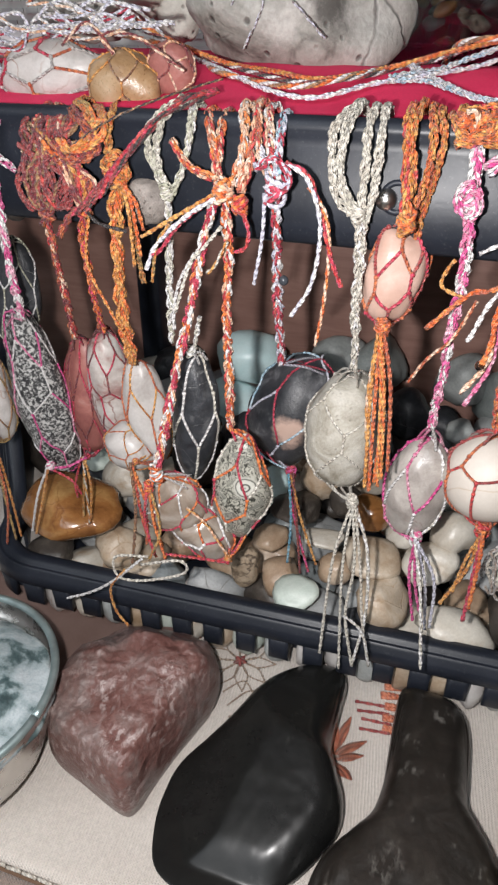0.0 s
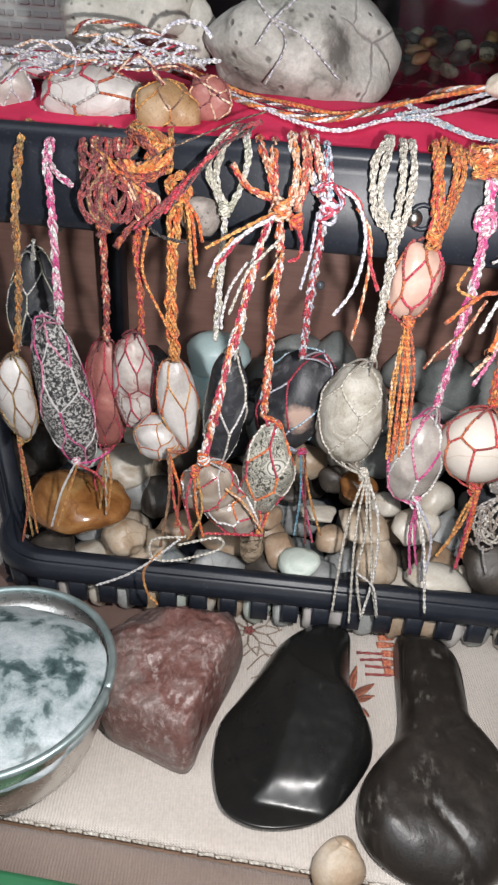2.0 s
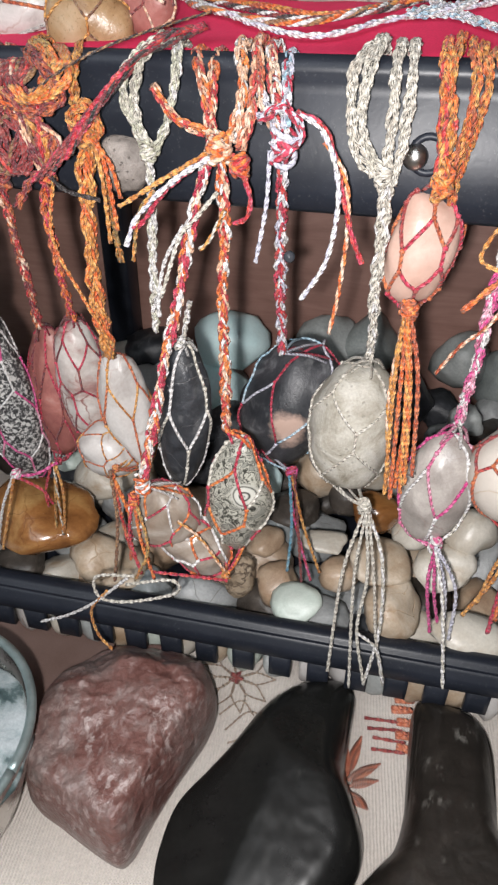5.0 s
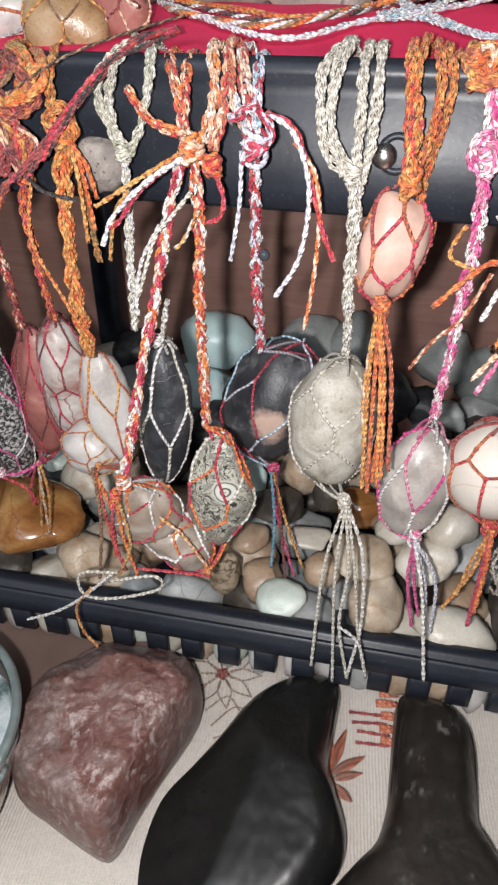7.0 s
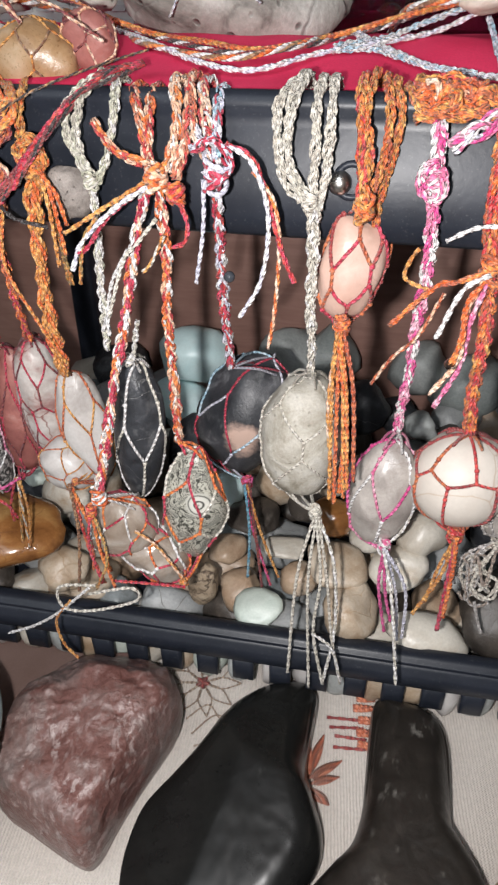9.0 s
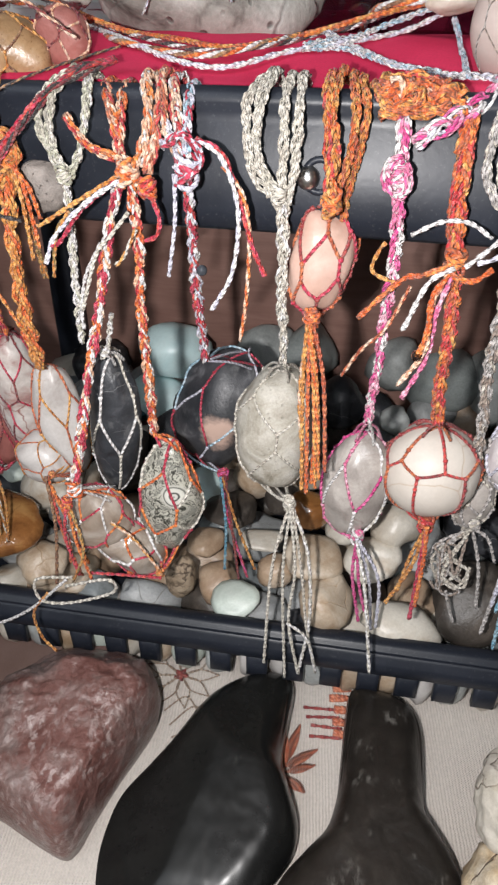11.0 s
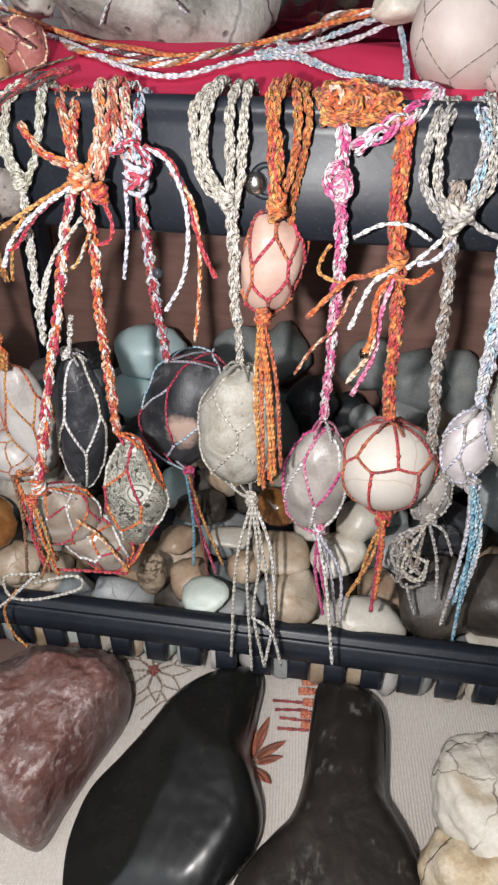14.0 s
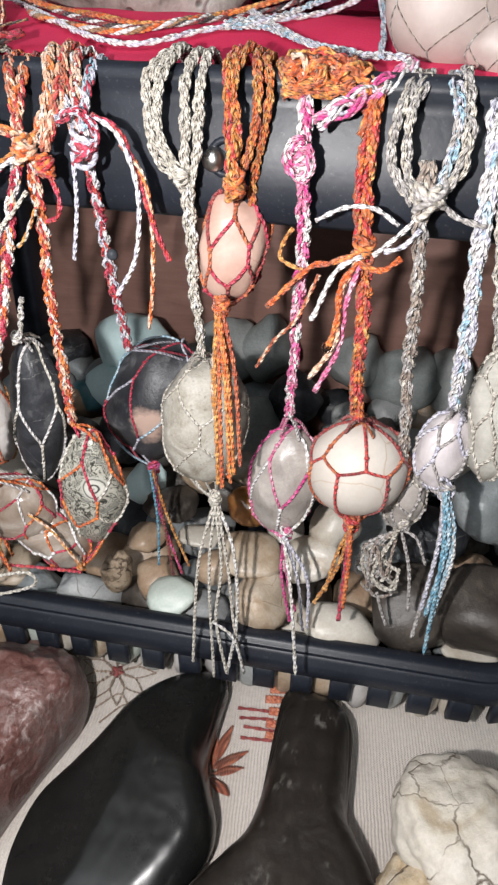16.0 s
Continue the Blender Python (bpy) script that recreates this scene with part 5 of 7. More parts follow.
pendant("dark pink-patched stone in a red and blue net",
        Shape((-0.074, 0.28, 0.138), (0.0218, 0.0185, 0.0303), 24, 14, 33, flats=3), "pinkdark", dict(rows=2, cols=5, phase=0.2, thick=0.0008, span=(0.9, 2.0)), "crimson lilac sky",
        braids=[([(-0.068, 0.224, 0.259), (-0.069, 0.23, 0.24), (-0.071, 0.24, 0.211), (-0.072, 0.252, 0.176)], 0.0056, "crimson lilac red white")],
        loops=[([(-0.076, 0.242, 0.275), (-0.072, 0.23, 0.267), (-0.068, 0.223, 0.259)], 0.0054, "red peach white"), ([(-0.071, 0.242, 0.273), (-0.068, 0.229, 0.266), (-0.067, 0.222, 0.258)], 0.005, "lilac sky crimson"), ([(-0.079, 0.24, 0.272), (-0.075, 0.229, 0.264), (-0.069, 0.222, 0.256)], 0.0046, "lilac peach"), ([(-0.074, 0.22, 0.26), (-0.067, 0.22, 0.263), (-0.062, 0.22, 0.257), (-0.067, 0.22, 0.252), (-0.07, 0.22, 0.255)], 0.0042, "crimson lilac")],
        knots=[((-0.067, 0.222, 0.253), 0.0048, "crimson lilac"), ((-0.067, 0.256, 0.119), 0.0032, "magenta crimson")],
        tails=[([(-0.067, 0.253, 0.119), (-0.064, 0.253, 0.096), (-0.055, 0.253, 0.061)], 0.0015, "crimson magenta"), ([(-0.066, 0.252, 0.12), (-0.06, 0.252, 0.095), (-0.051, 0.252, 0.068)], 0.0015, "lilac gold"), ([(-0.067, 0.252, 0.12), (-0.065, 0.252, 0.093), (-0.066, 0.252, 0.065)], 0.0013, "sky blue"), ([(-0.065, 0.252, 0.121), (-0.062, 0.252, 0.091), (-0.059, 0.252, 0.06)], 0.0015, "magenta maroon"), ([(-0.064, 0.222, 0.262), (-0.056, 0.221, 0.257), (-0.051, 0.22, 0.243), (-0.053, 0.22, 0.224), (-0.06, 0.22, 0.211)], 0.0018, "lilac white"), ([(-0.064, 0.222, 0.262), (-0.056, 0.222, 0.258), (-0.051, 0.222, 0.245), (-0.047, 0.222, 0.232), (-0.043, 0.222, 0.223)], 0.002, "crimson red"), ([(-0.056, 0.222, 0.255), (-0.05, 0.222, 0.247), (-0.048, 0.222, 0.234), (-0.049, 0.222, 0.214), (-0.051, 0.222, 0.2)], 0.0017, "orange peach"), ([(-0.071, 0.222, 0.252), (-0.072, 0.223, 0.237), (-0.075, 0.223, 0.22)], 0.0016, "sky lilac")])
pendant("round grey quartzite stone in a cream net on a beige braid",
        Shape((-0.044, 0.257, 0.145), (0.0176, 0.0176, 0.0282), 3, 14, 36, flats=2, depth=0.06), "greyq", dict(rows=3, cols=4, phase=0.8, thick=0.0008, span=(0.75, 2.35)), "cream beige",
        braids=[([(-0.04, 0.228, 0.248), (-0.039, 0.23, 0.233), (-0.039, 0.234, 0.208), (-0.039, 0.24, 0.184)], 0.0062, "beige cream white")],
        loops=[([(-0.047, 0.244, 0.277), (-0.051, 0.233, 0.271), (-0.051, 0.231, 0.262), (-0.0485, 0.229, 0.253), (-0.0425, 0.228, 0.246)], 0.0048, "beige cream"), ([(-0.0455, 0.244, 0.277), (-0.047, 0.232, 0.271), (-0.0475, 0.23, 0.261), (-0.0455, 0.229, 0.253), (-0.041, 0.228, 0.247)], 0.0048, "cream beige"), ([(-0.0405, 0.244, 0.276), (-0.040, 0.232, 0.269), (-0.0395, 0.23, 0.259), (-0.0395, 0.229, 0.252), (-0.039, 0.228, 0.243)], 0.0048, "beige cream"), ([(-0.037, 0.244, 0.276), (-0.0355, 0.232, 0.268), (-0.0358, 0.23, 0.259), (-0.0362, 0.229, 0.252), (-0.038, 0.228, 0.244)], 0.0048, "cream beige")],
        knots=[((-0.04, 0.227, 0.247), 0.003, "beige cream"), ((-0.034, 0.238, 0.122), 0.0034, "cream beige")],
        tails=[([(-0.034, 0.236, 0.121), (-0.039, 0.229, 0.092), (-0.04, 0.221, 0.041)], 0.0017, "cream beige"), ([(-0.033, 0.235, 0.122), (-0.034, 0.228, 0.091), (-0.03, 0.22, 0.035)], 0.0014, "beige cream"), ([(-0.032, 0.235, 0.122), (-0.024, 0.23, 0.102), (-0.021, 0.225, 0.07), (-0.024, 0.22, 0.039)], 0.0018, "cream white"), ([(-0.033, 0.234, 0.123), (-0.029, 0.229, 0.094), (-0.03, 0.224, 0.068), (-0.024, 0.219, 0.041)], 0.0017, "beige cream"), ([(-0.032, 0.234, 0.123), (-0.026, 0.229, 0.092), (-0.022, 0.224, 0.066), (-0.016, 0.219, 0.043)], 0.0015, "beige olive"), ([(-0.03, 0.219, 0.072), (-0.021, 0.219, 0.064), (-0.016, 0.218, 0.045)], 0.0013, "white cream")])
pendant("faceted peach stone in a red net with a long orange tassel",
        Shape((-0.0272, 0.238, 0.224), (0.0113, 0.0092, 0.0200), 4, 14, 40, flats=7, depth=0.2, cuts=[(0, 0, 1, 0.82), (0, 0, -1, 0.84)], sharp=20), "peach", dict(rows=3, cols=6, phase=0.35, thick=0.0009, span=(0.75, 2.35)), "wine rust crimson",
        braids=[([(-0.025, 0.228, 0.261), (-0.025, 0.226, 0.253), (-0.024, 0.228, 0.244)], 0.0066, "orange gold red")],
        loops=[([(-0.028, 0.242, 0.277), (-0.028, 0.232, 0.272), (-0.026, 0.228, 0.259), (-0.025, 0.228, 0.253)], 0.0046, "orange gold red"), ([(-0.025, 0.243, 0.278), (-0.026, 0.232, 0.271), (-0.024, 0.228, 0.26), (-0.024, 0.228, 0.252)], 0.004, "gold orange"), ([(-0.019, 0.242, 0.276), (-0.0165, 0.235, 0.270), (-0.0175, 0.234, 0.259), (-0.0200, 0.234, 0.247), (-0.0210, 0.235, 0.238)], 0.004, "orange rust gold"), ([(-0.022, 0.242, 0.277), (-0.0195, 0.234, 0.271), (-0.0200, 0.232, 0.260), (-0.0222, 0.230, 0.249)], 0.004, "rust gold orange")],
        knots=[((-0.024, 0.226, 0.245), 0.004, "orange gold"), ((-0.028, 0.226, 0.209), 0.0036, "orange rust")],
        tails=[([(-0.029, 0.224, 0.208), (-0.029, 0.222, 0.184), (-0.027, 0.218, 0.145)], 0.0018, "orange gold"), ([(-0.028, 0.224, 0.208), (-0.027, 0.22, 0.185), (-0.025, 0.216, 0.145)], 0.0018, "rust orange"), ([(-0.028, 0.223, 0.208), (-0.025, 0.22, 0.185), (-0.022, 0.216, 0.148)], 0.0018, "gold orange"), ([(-0.028, 0.223, 0.208), (-0.024, 0.22, 0.186), (-0.021, 0.217, 0.151)], 0.0018, "orange gold"), ([(-0.027, 0.224, 0.208), (-0.022, 0.221, 0.188), (-0.019, 0.218, 0.154)], 0.0018, "rust red"), ([(-0.029, 0.225, 0.207), (-0.03, 0.223, 0.178), (-0.026, 0.221, 0.146)], 0.0018, "gold peach"), ([(-0.027, 0.225, 0.207), (-0.024, 0.223, 0.179), (-0.024, 0.221, 0.146)], 0.0018, "red orange")])
pendant("smoky grey stone in a pink and white net",
        Shape((-0.008, 0.25, 0.127), (0.0138, 0.0117, 0.0251), 5, 14, 43, flats=4, depth=0.12), "smoky", dict(rows=2, cols=5, phase=0.15, thick=0.0009, span=(0.85, 2.0)), "pink white magenta",
        braids=[([(-0.006, 0.232, 0.268), (-0.005, 0.228, 0.254), (-0.004, 0.23, 0.226), (-0.005, 0.233, 0.196), (-0.006, 0.238, 0.165)], 0.0058, "pink magenta pink white")],
        loops=[([(-0.007, 0.242, 0.27), (-0.006, 0.232, 0.266), (-0.005, 0.23, 0.259)], 0.006, "pink white magenta"), ([(0.02, 0.247, 0.275), (0.013, 0.238, 0.271), (0.004, 0.23, 0.266), (-0.002, 0.228, 0.262)], 0.0075, "pink white magenta lilac"), ([(-0.005, 0.226, 0.259), (-0.009, 0.226, 0.256), (-0.008, 0.226, 0.251), (-0.004, 0.226, 0.249), (-0.003, 0.226, 0.255), (-0.006, 0.226, 0.257)], 0.005, "pink magenta white")],
        knots=[((-0.006, 0.228, 0.253), 0.0036, "pink white"), ((-0.005, 0.241, 0.107), 0.0034, "pink white")],
        tails=[([(-0.005, 0.237, 0.108), (-0.005, 0.237, 0.088), (-0, 0.237, 0.061)], 0.0018, "crimson magenta"), ([(-0.005, 0.236, 0.109), (0.001, 0.225, 0.091), (0.007, 0.214, 0.056)], 0.0018, "white cream"), ([(-0.004, 0.236, 0.109), (0.006, 0.236, 0.089), (0.008, 0.236, 0.06)], 0.0018, "lilac crimson"), ([(-0.005, 0.236, 0.11), (0.002, 0.236, 0.088), (0.006, 0.236, 0.058)], 0.0017, "white lilac"), ([(-0.005, 0.237, 0.109), (-0.002, 0.236, 0.086), (0.002, 0.236, 0.069)], 0.0017, "magenta pink"), ([(-0.004, 0.241, 0.108), (0.001, 0.243, 0.114), (0.004, 0.246, 0.121)], 0.0016, "white cream")])
pendant("round ivory stone in a rust-red net on an orange braid",
        Shape((0.02, 0.246, 0.142), (0.0189, 0.0179, 0.0196), 0, 14, 46, flats=1, depth=0.06, rough=0.02), "ivory", dict(rows=2, cols=7, phase=0.22, thick=0.0009, span=(1.02, 1.45)), "wine rust red",
        braids=[([(0.011, 0.234, 0.266), (0.012, 0.23, 0.251), (0.014, 0.229, 0.231), (0.016, 0.23, 0.204), (0.018, 0.234, 0.17)], 0.0076, "orange rust gold red")],
        loops=[([(0.012, 0.242, 0.271), (0.012, 0.234, 0.266), (0.011, 0.231, 0.259)], 0.007, "orange rust"), ([(-0.013, 0.238, 0.272), (-0.007, 0.24, 0.275), (0, 0.238, 0.274), (0.008, 0.24, 0.272)], 0.007, "orange peach rust"), ([(-0.013, 0.234, 0.268), (-0.007, 0.234, 0.269), (0, 0.234, 0.27), (0.006, 0.236, 0.271)], 0.0065, "gold orange rust"), ([(-0.012, 0.244, 0.276), (-0.006, 0.245, 0.277), (0.001, 0.244, 0.276), (0.009, 0.243, 0.273), (0.009, 0.234, 0.269)], 0.0062, "orange gold red"), ([(-0.015, 0.243, 0.274), (-0.01, 0.233, 0.27), (-0.002, 0.233, 0.273), (-0.006, 0.24, 0.276)], 0.0055, "rust orange gold")],
        knots=[((0.014, 0.228, 0.23), 0.0042, "orange rust"), ((0.021, 0.236, 0.123), 0.004, "rust red")],
        tails=[([(-0.012, 0.239, 0.27), (-0.007, 0.238, 0.269), (-0.006, 0.235, 0.271), (-0, 0.241, 0.275), (0.001, 0.242, 0.277)], 0.0021, "orange gold"), ([(-0.014, 0.242, 0.276), (-0.009, 0.242, 0.275), (-0.004, 0.241, 0.27), (-0, 0.242, 0.277), (0.006, 0.242, 0.274)], 0.0021, "orange rust"), ([(-0.008, 0.242, 0.277), (-0.006, 0.241, 0.275), (-0, 0.236, 0.271), (0.005, 0.236, 0.276), (0.008, 0.239, 0.275)], 0.0021, "orange gold"), ([(-0.012, 0.239, 0.275), (-0.005, 0.238, 0.271), (-0.003, 0.241, 0.275), (0.003, 0.242, 0.27), (0.008, 0.239, 0.272)], 0.0021, "gold peach"), ([(-0.009, 0.239, 0.27), (-0.005, 0.238, 0.273), (-0.002, 0.237, 0.274), (0.003, 0.237, 0.269), (0.006, 0.24, 0.272)], 0.0021, "rust orange"), ([(-0.011, 0.241, 0.275), (-0.007, 0.235, 0.27), (-0.003, 0.237, 0.269), (-0, 0.242, 0.276), (0.005, 0.241, 0.273)], 0.0021, "orange gold"), ([(-0.007, 0.236, 0.269), (-0.005, 0.239, 0.273), (0.002, 0.242, 0.27), (0.002, 0.24, 0.272), (0.009, 0.241, 0.272)], 0.0021, "gold peach"), ([(-0.008, 0.236, 0.27), (-0.005, 0.237, 0.276), (0.001, 0.239, 0.273), (0.004, 0.239, 0.27), (0.01, 0.238, 0.275)], 0.0021, "orange gold"), ([(-0.011, 0.239, 0.273), (-0.007, 0.238, 0.274), (-0.006, 0.238, 0.273), (0.002, 0.237, 0.272), (0.006, 0.241, 0.269)], 0.0021, "orange rust"), ([(-0.011, 0.241, 0.269), (-0.01, 0.237, 0.275), (-0.003, 0.241, 0.276), (0.001, 0.242, 0.272), (0.003, 0.236, 0.273)], 0.0021, "orange gold"), ([(-0.011, 0.237, 0.277), (-0.007, 0.239, 0.272), (-0.004, 0.236, 0.276), (-0.001, 0.24, 0.276), (0.002, 0.235, 0.275)], 0.0021, "rust orange"), ([(-0.012, 0.238, 0.27), (-0.009, 0.241, 0.276), (-0.004, 0.24, 0.274), (0.003, 0.238, 0.275), (0.005, 0.242, 0.277)], 0.0021, "orange gold"), ([(-0.011, 0.235, 0.277), (-0.008, 0.236, 0.277), (-0.005, 0.239, 0.269), (0.002, 0.24, 0.273), (0.007, 0.24, 0.271)], 0.0021, "gold peach"), ([(-0.007, 0.235, 0.272), (-0.004, 0.237, 0.269), (0.001, 0.239, 0.269), (0.002, 0.237, 0.272), (0.01, 0.237, 0.272)], 0.0021, "orange rust"), ([(-0.011, 0.242, 0.27), (-0.004, 0.24, 0.269), (-0.001, 0.239, 0.272), (0.004, 0.235, 0.275), (0.008, 0.239, 0.273)], 0.0021, "rust orange"), ([(-0.013, 0.239, 0.274), (-0.011, 0.239, 0.275), (-0.003, 0.241, 0.27), (-0.003, 0.237, 0.276), (0.006, 0.242, 0.269)], 0.0021, "orange gold"), ([(0.021, 0.232, 0.124), (0.018, 0.232, 0.103), (0.01, 0.232, 0.08)], 0.002, "orange gold"), ([(0.021, 0.231, 0.125), (0.021, 0.231, 0.105), (0.021, 0.231, 0.074)], 0.0022, "red crimson"), ([(0.021, 0.23, 0.126), (0.022, 0.23, 0.109), (0.022, 0.23, 0.083)], 0.0022, "rust orange"), ([(0.021, 0.232, 0.124), (0.017, 0.232, 0.109), (0.014, 0.232, 0.088)], 0.0018, "gold rust"), ([(0.014, 0.226, 0.23), (0.005, 0.225, 0.226), (-0.001, 0.225, 0.224), (-0.013, 0.224, 0.211)], 0.0022, "orange rust"), ([(0.014, 0.225, 0.229), (0.007, 0.224, 0.224), (0.002, 0.222, 0.211), (0.001, 0.221, 0.21)], 0.002, "lilac white"), ([(0.013, 0.226, 0.228), (0.009, 0.224, 0.217), (0.009, 0.222, 0.203), (0.002, 0.221, 0.19)], 0.0022, "gold peach"), ([(0.014, 0.226, 0.227), (0.011, 0.225, 0.215), (0.01, 0.224, 0.2), (0.004, 0.222, 0.185)], 0.0021, "pink crimson"), ([(0.014, 0.226, 0.228), (0.009, 0.224, 0.22), (0.009, 0.222, 0.21), (0.007, 0.221, 0.201)], 0.0024, "gold orange"), ([(0.002, 0.226, 0.222), (-0.004, 0.227, 0.207), (-0.011, 0.229, 0.198), (-0.017, 0.23, 0.187)], 0.0016, "rust peach"), ([(0.013, 0.226, 0.226), (0.02, 0.226, 0.225), (0.025, 0.226, 0.229)], 0.0022, "rust orange"), ([(-0.002, 0.227, 0.222), (-0.01, 0.228, 0.225), (-0.009, 0.228, 0.231), (-0.007, 0.229, 0.234)], 0.0014, "gold olive"), ([(-0, 0.224, 0.238), (0.008, 0.225, 0.242), (0.016, 0.226, 0.242), (0.023, 0.226, 0.238)], 0.0016, "white lilac")])
pendant("small grey stone in a grey net with a frayed tassel",
        Shape((0.04, 0.256, 0.124), (0.0085, 0.0073, 0.0155), 5, 14, 49), "smoky", dict(rows=4, cols=7, phase=0.2, thick=0.0009), "grey beige",
        braids=[([(0.028, 0.226, 0.255), (0.029, 0.226, 0.24), (0.031, 0.233, 0.215), (0.033, 0.24, 0.181), (0.037, 0.246, 0.145)], 0.0066, "grey beige taupe grey")],
        loops=[([(0.022, 0.242, 0.273), (0.019, 0.232, 0.266), (0.019, 0.228, 0.254), (0.026, 0.226, 0.244)], 0.0048, "grey beige"), ([(0.025, 0.242, 0.273), (0.022, 0.231, 0.265), (0.023, 0.228, 0.253), (0.027, 0.226, 0.245)], 0.0046, "beige grey"), ([(0.032, 0.242, 0.273), (0.034, 0.232, 0.267), (0.034, 0.229, 0.256), (0.031, 0.226, 0.246)], 0.0046, "sky grey lilac"), ([(0.035, 0.242, 0.274), (0.037, 0.231, 0.265), (0.037, 0.229, 0.254), (0.032, 0.226, 0.245)], 0.005, "grey beige")],
        knots=[((0.03, 0.226, 0.246), 0.0056, "grey beige"), ((0.041, 0.246, 0.117), 0.003, "grey beige")],
        tails=[([(0.039, 0.244, 0.116), (0.031, 0.242, 0.106), (0.04, 0.244, 0.088), (0.03, 0.243, 0.097), (0.026, 0.245, 0.094), (0.038, 0.241, 0.087)], 0.0017, "beige grey"), ([(0.039, 0.244, 0.116), (0.029, 0.244, 0.102), (0.029, 0.242, 0.103), (0.033, 0.241, 0.083), (0.041, 0.245, 0.081), (0.032, 0.241, 0.09)], 0.0017, "taupe grey"), ([(0.039, 0.244, 0.116), (0.031, 0.241, 0.109), (0.031, 0.24, 0.085), (0.036, 0.245, 0.105), (0.027, 0.241, 0.107), (0.04, 0.245, 0.09)], 0.0017, "taupe grey"), ([(0.039, 0.244, 0.116), (0.037, 0.24, 0.095), (0.033, 0.24, 0.106), (0.032, 0.244, 0.105), (0.031, 0.243, 0.084), (0.028, 0.243, 0.086)], 0.0017, "grey taupe"), ([(0.04, 0.243, 0.118), (0.046, 0.243, 0.098), (0.049, 0.243, 0.075)], 0.0018, "grey beige"), ([(0.04, 0.243, 0.118), (0.031, 0.243, 0.108), (0.027, 0.243, 0.098), (0.033, 0.243, 0.086), (0.039, 0.243, 0.097), (0.031, 0.243, 0.102), (0.03, 0.243, 0.088)], 0.0017, "grey beige"), ([(0.039, 0.241, 0.119), (0.035, 0.242, 0.102), (0.042, 0.242, 0.096), (0.038, 0.242, 0.085), (0.03, 0.241, 0.096), (0.036, 0.242, 0.109)], 0.0017, "beige grey"), ([(0.04, 0.244, 0.117), (0.028, 0.244, 0.107), (0.025, 0.244, 0.094), (0.026, 0.244, 0.09)], 0.0016, "grey white"), ([(0.041, 0.244, 0.117), (0.047, 0.244, 0.113), (0.052, 0.244, 0.101)], 0.0016, "grey beige"), ([(0.035, 0.242, 0.083), (0.038, 0.242, 0.073), (0.041, 0.242, 0.065)], 0.0014, "grey brown"), ([(0.037, 0.241, 0.112), (0.032, 0.24, 0.094), (0.041, 0.24, 0.088), (0.042, 0.24, 0.1)], 0.0016, "grey beige"), ([(0.033, 0.228, 0.245), (0.038, 0.228, 0.241), (0.046, 0.228, 0.239)], 0.002, "beige grey"), ([(0.028, 0.226, 0.241), (0.024, 0.226, 0.236), (0.017, 0.226, 0.229)], 0.0018, "grey white"), ([(0.029, 0.224, 0.238), (0.025, 0.224, 0.233), (0.02, 0.224, 0.231)], 0.0018, "beige lilac")])
pendant("pale lilac quartz in a silvery net with a blue tassel",
        Shape((0.051, 0.252, 0.151), (0.0109, 0.0093, 0.0172), 8, 14, 52, flats=7, depth=0.2), "lilacst", dict(rows=3, cols=6, phase=0.5, thick=0.0009), "lilac grey",
        braids=[([(0.044, 0.238, 0.269), (0.045, 0.231, 0.253), (0.046, 0.231, 0.231), (0.048, 0.234, 0.204), (0.049, 0.238, 0.177)], 0.0072, "lilac white sky lilac white")],
        loops=[],
        knots=[((0.053, 0.24, 0.142), 0.0038, "lilac grey")],
        tails=[([(0.052, 0.236, 0.143), (0.054, 0.236, 0.115), (0.052, 0.236, 0.067)], 0.002, "lilac grey"), ([(0.052, 0.234, 0.144), (0.056, 0.234, 0.117), (0.058, 0.234, 0.061)], 0.002, "blue sky"), ([(0.053, 0.236, 0.144), (0.059, 0.236, 0.122), (0.058, 0.236, 0.077)], 0.002, "sky blue"), ([(0.052, 0.234, 0.145), (0.057, 0.234, 0.123), (0.055, 0.234, 0.083)], 0.0021, "blue sky"), ([(0.053, 0.236, 0.143), (0.06, 0.236, 0.116), (0.058, 0.237, 0.081)], 0.002, "lilac white"), ([(0.052, 0.235, 0.144), (0.054, 0.235, 0.121), (0.053, 0.235, 0.085)], 0.002, "sky lilac")])
pendant("grey veined stone in a beige net",
        Shape((0.066, 0.25, 0.169), (0.011, 0.0093, 0.026), -4, 14, 55, flats=5), "bone", dict(rows=4, cols=6, phase=0.3, thick=0.0009), "beige cream",
        braids=[([(0.045, 0.242, 0.273), (0.048, 0.232, 0.253), (0.053, 0.231, 0.227), (0.059, 0.236, 0.198)], 0.006, "beige grey cream")],
        loops=[],
        knots=[],
        tails=[])

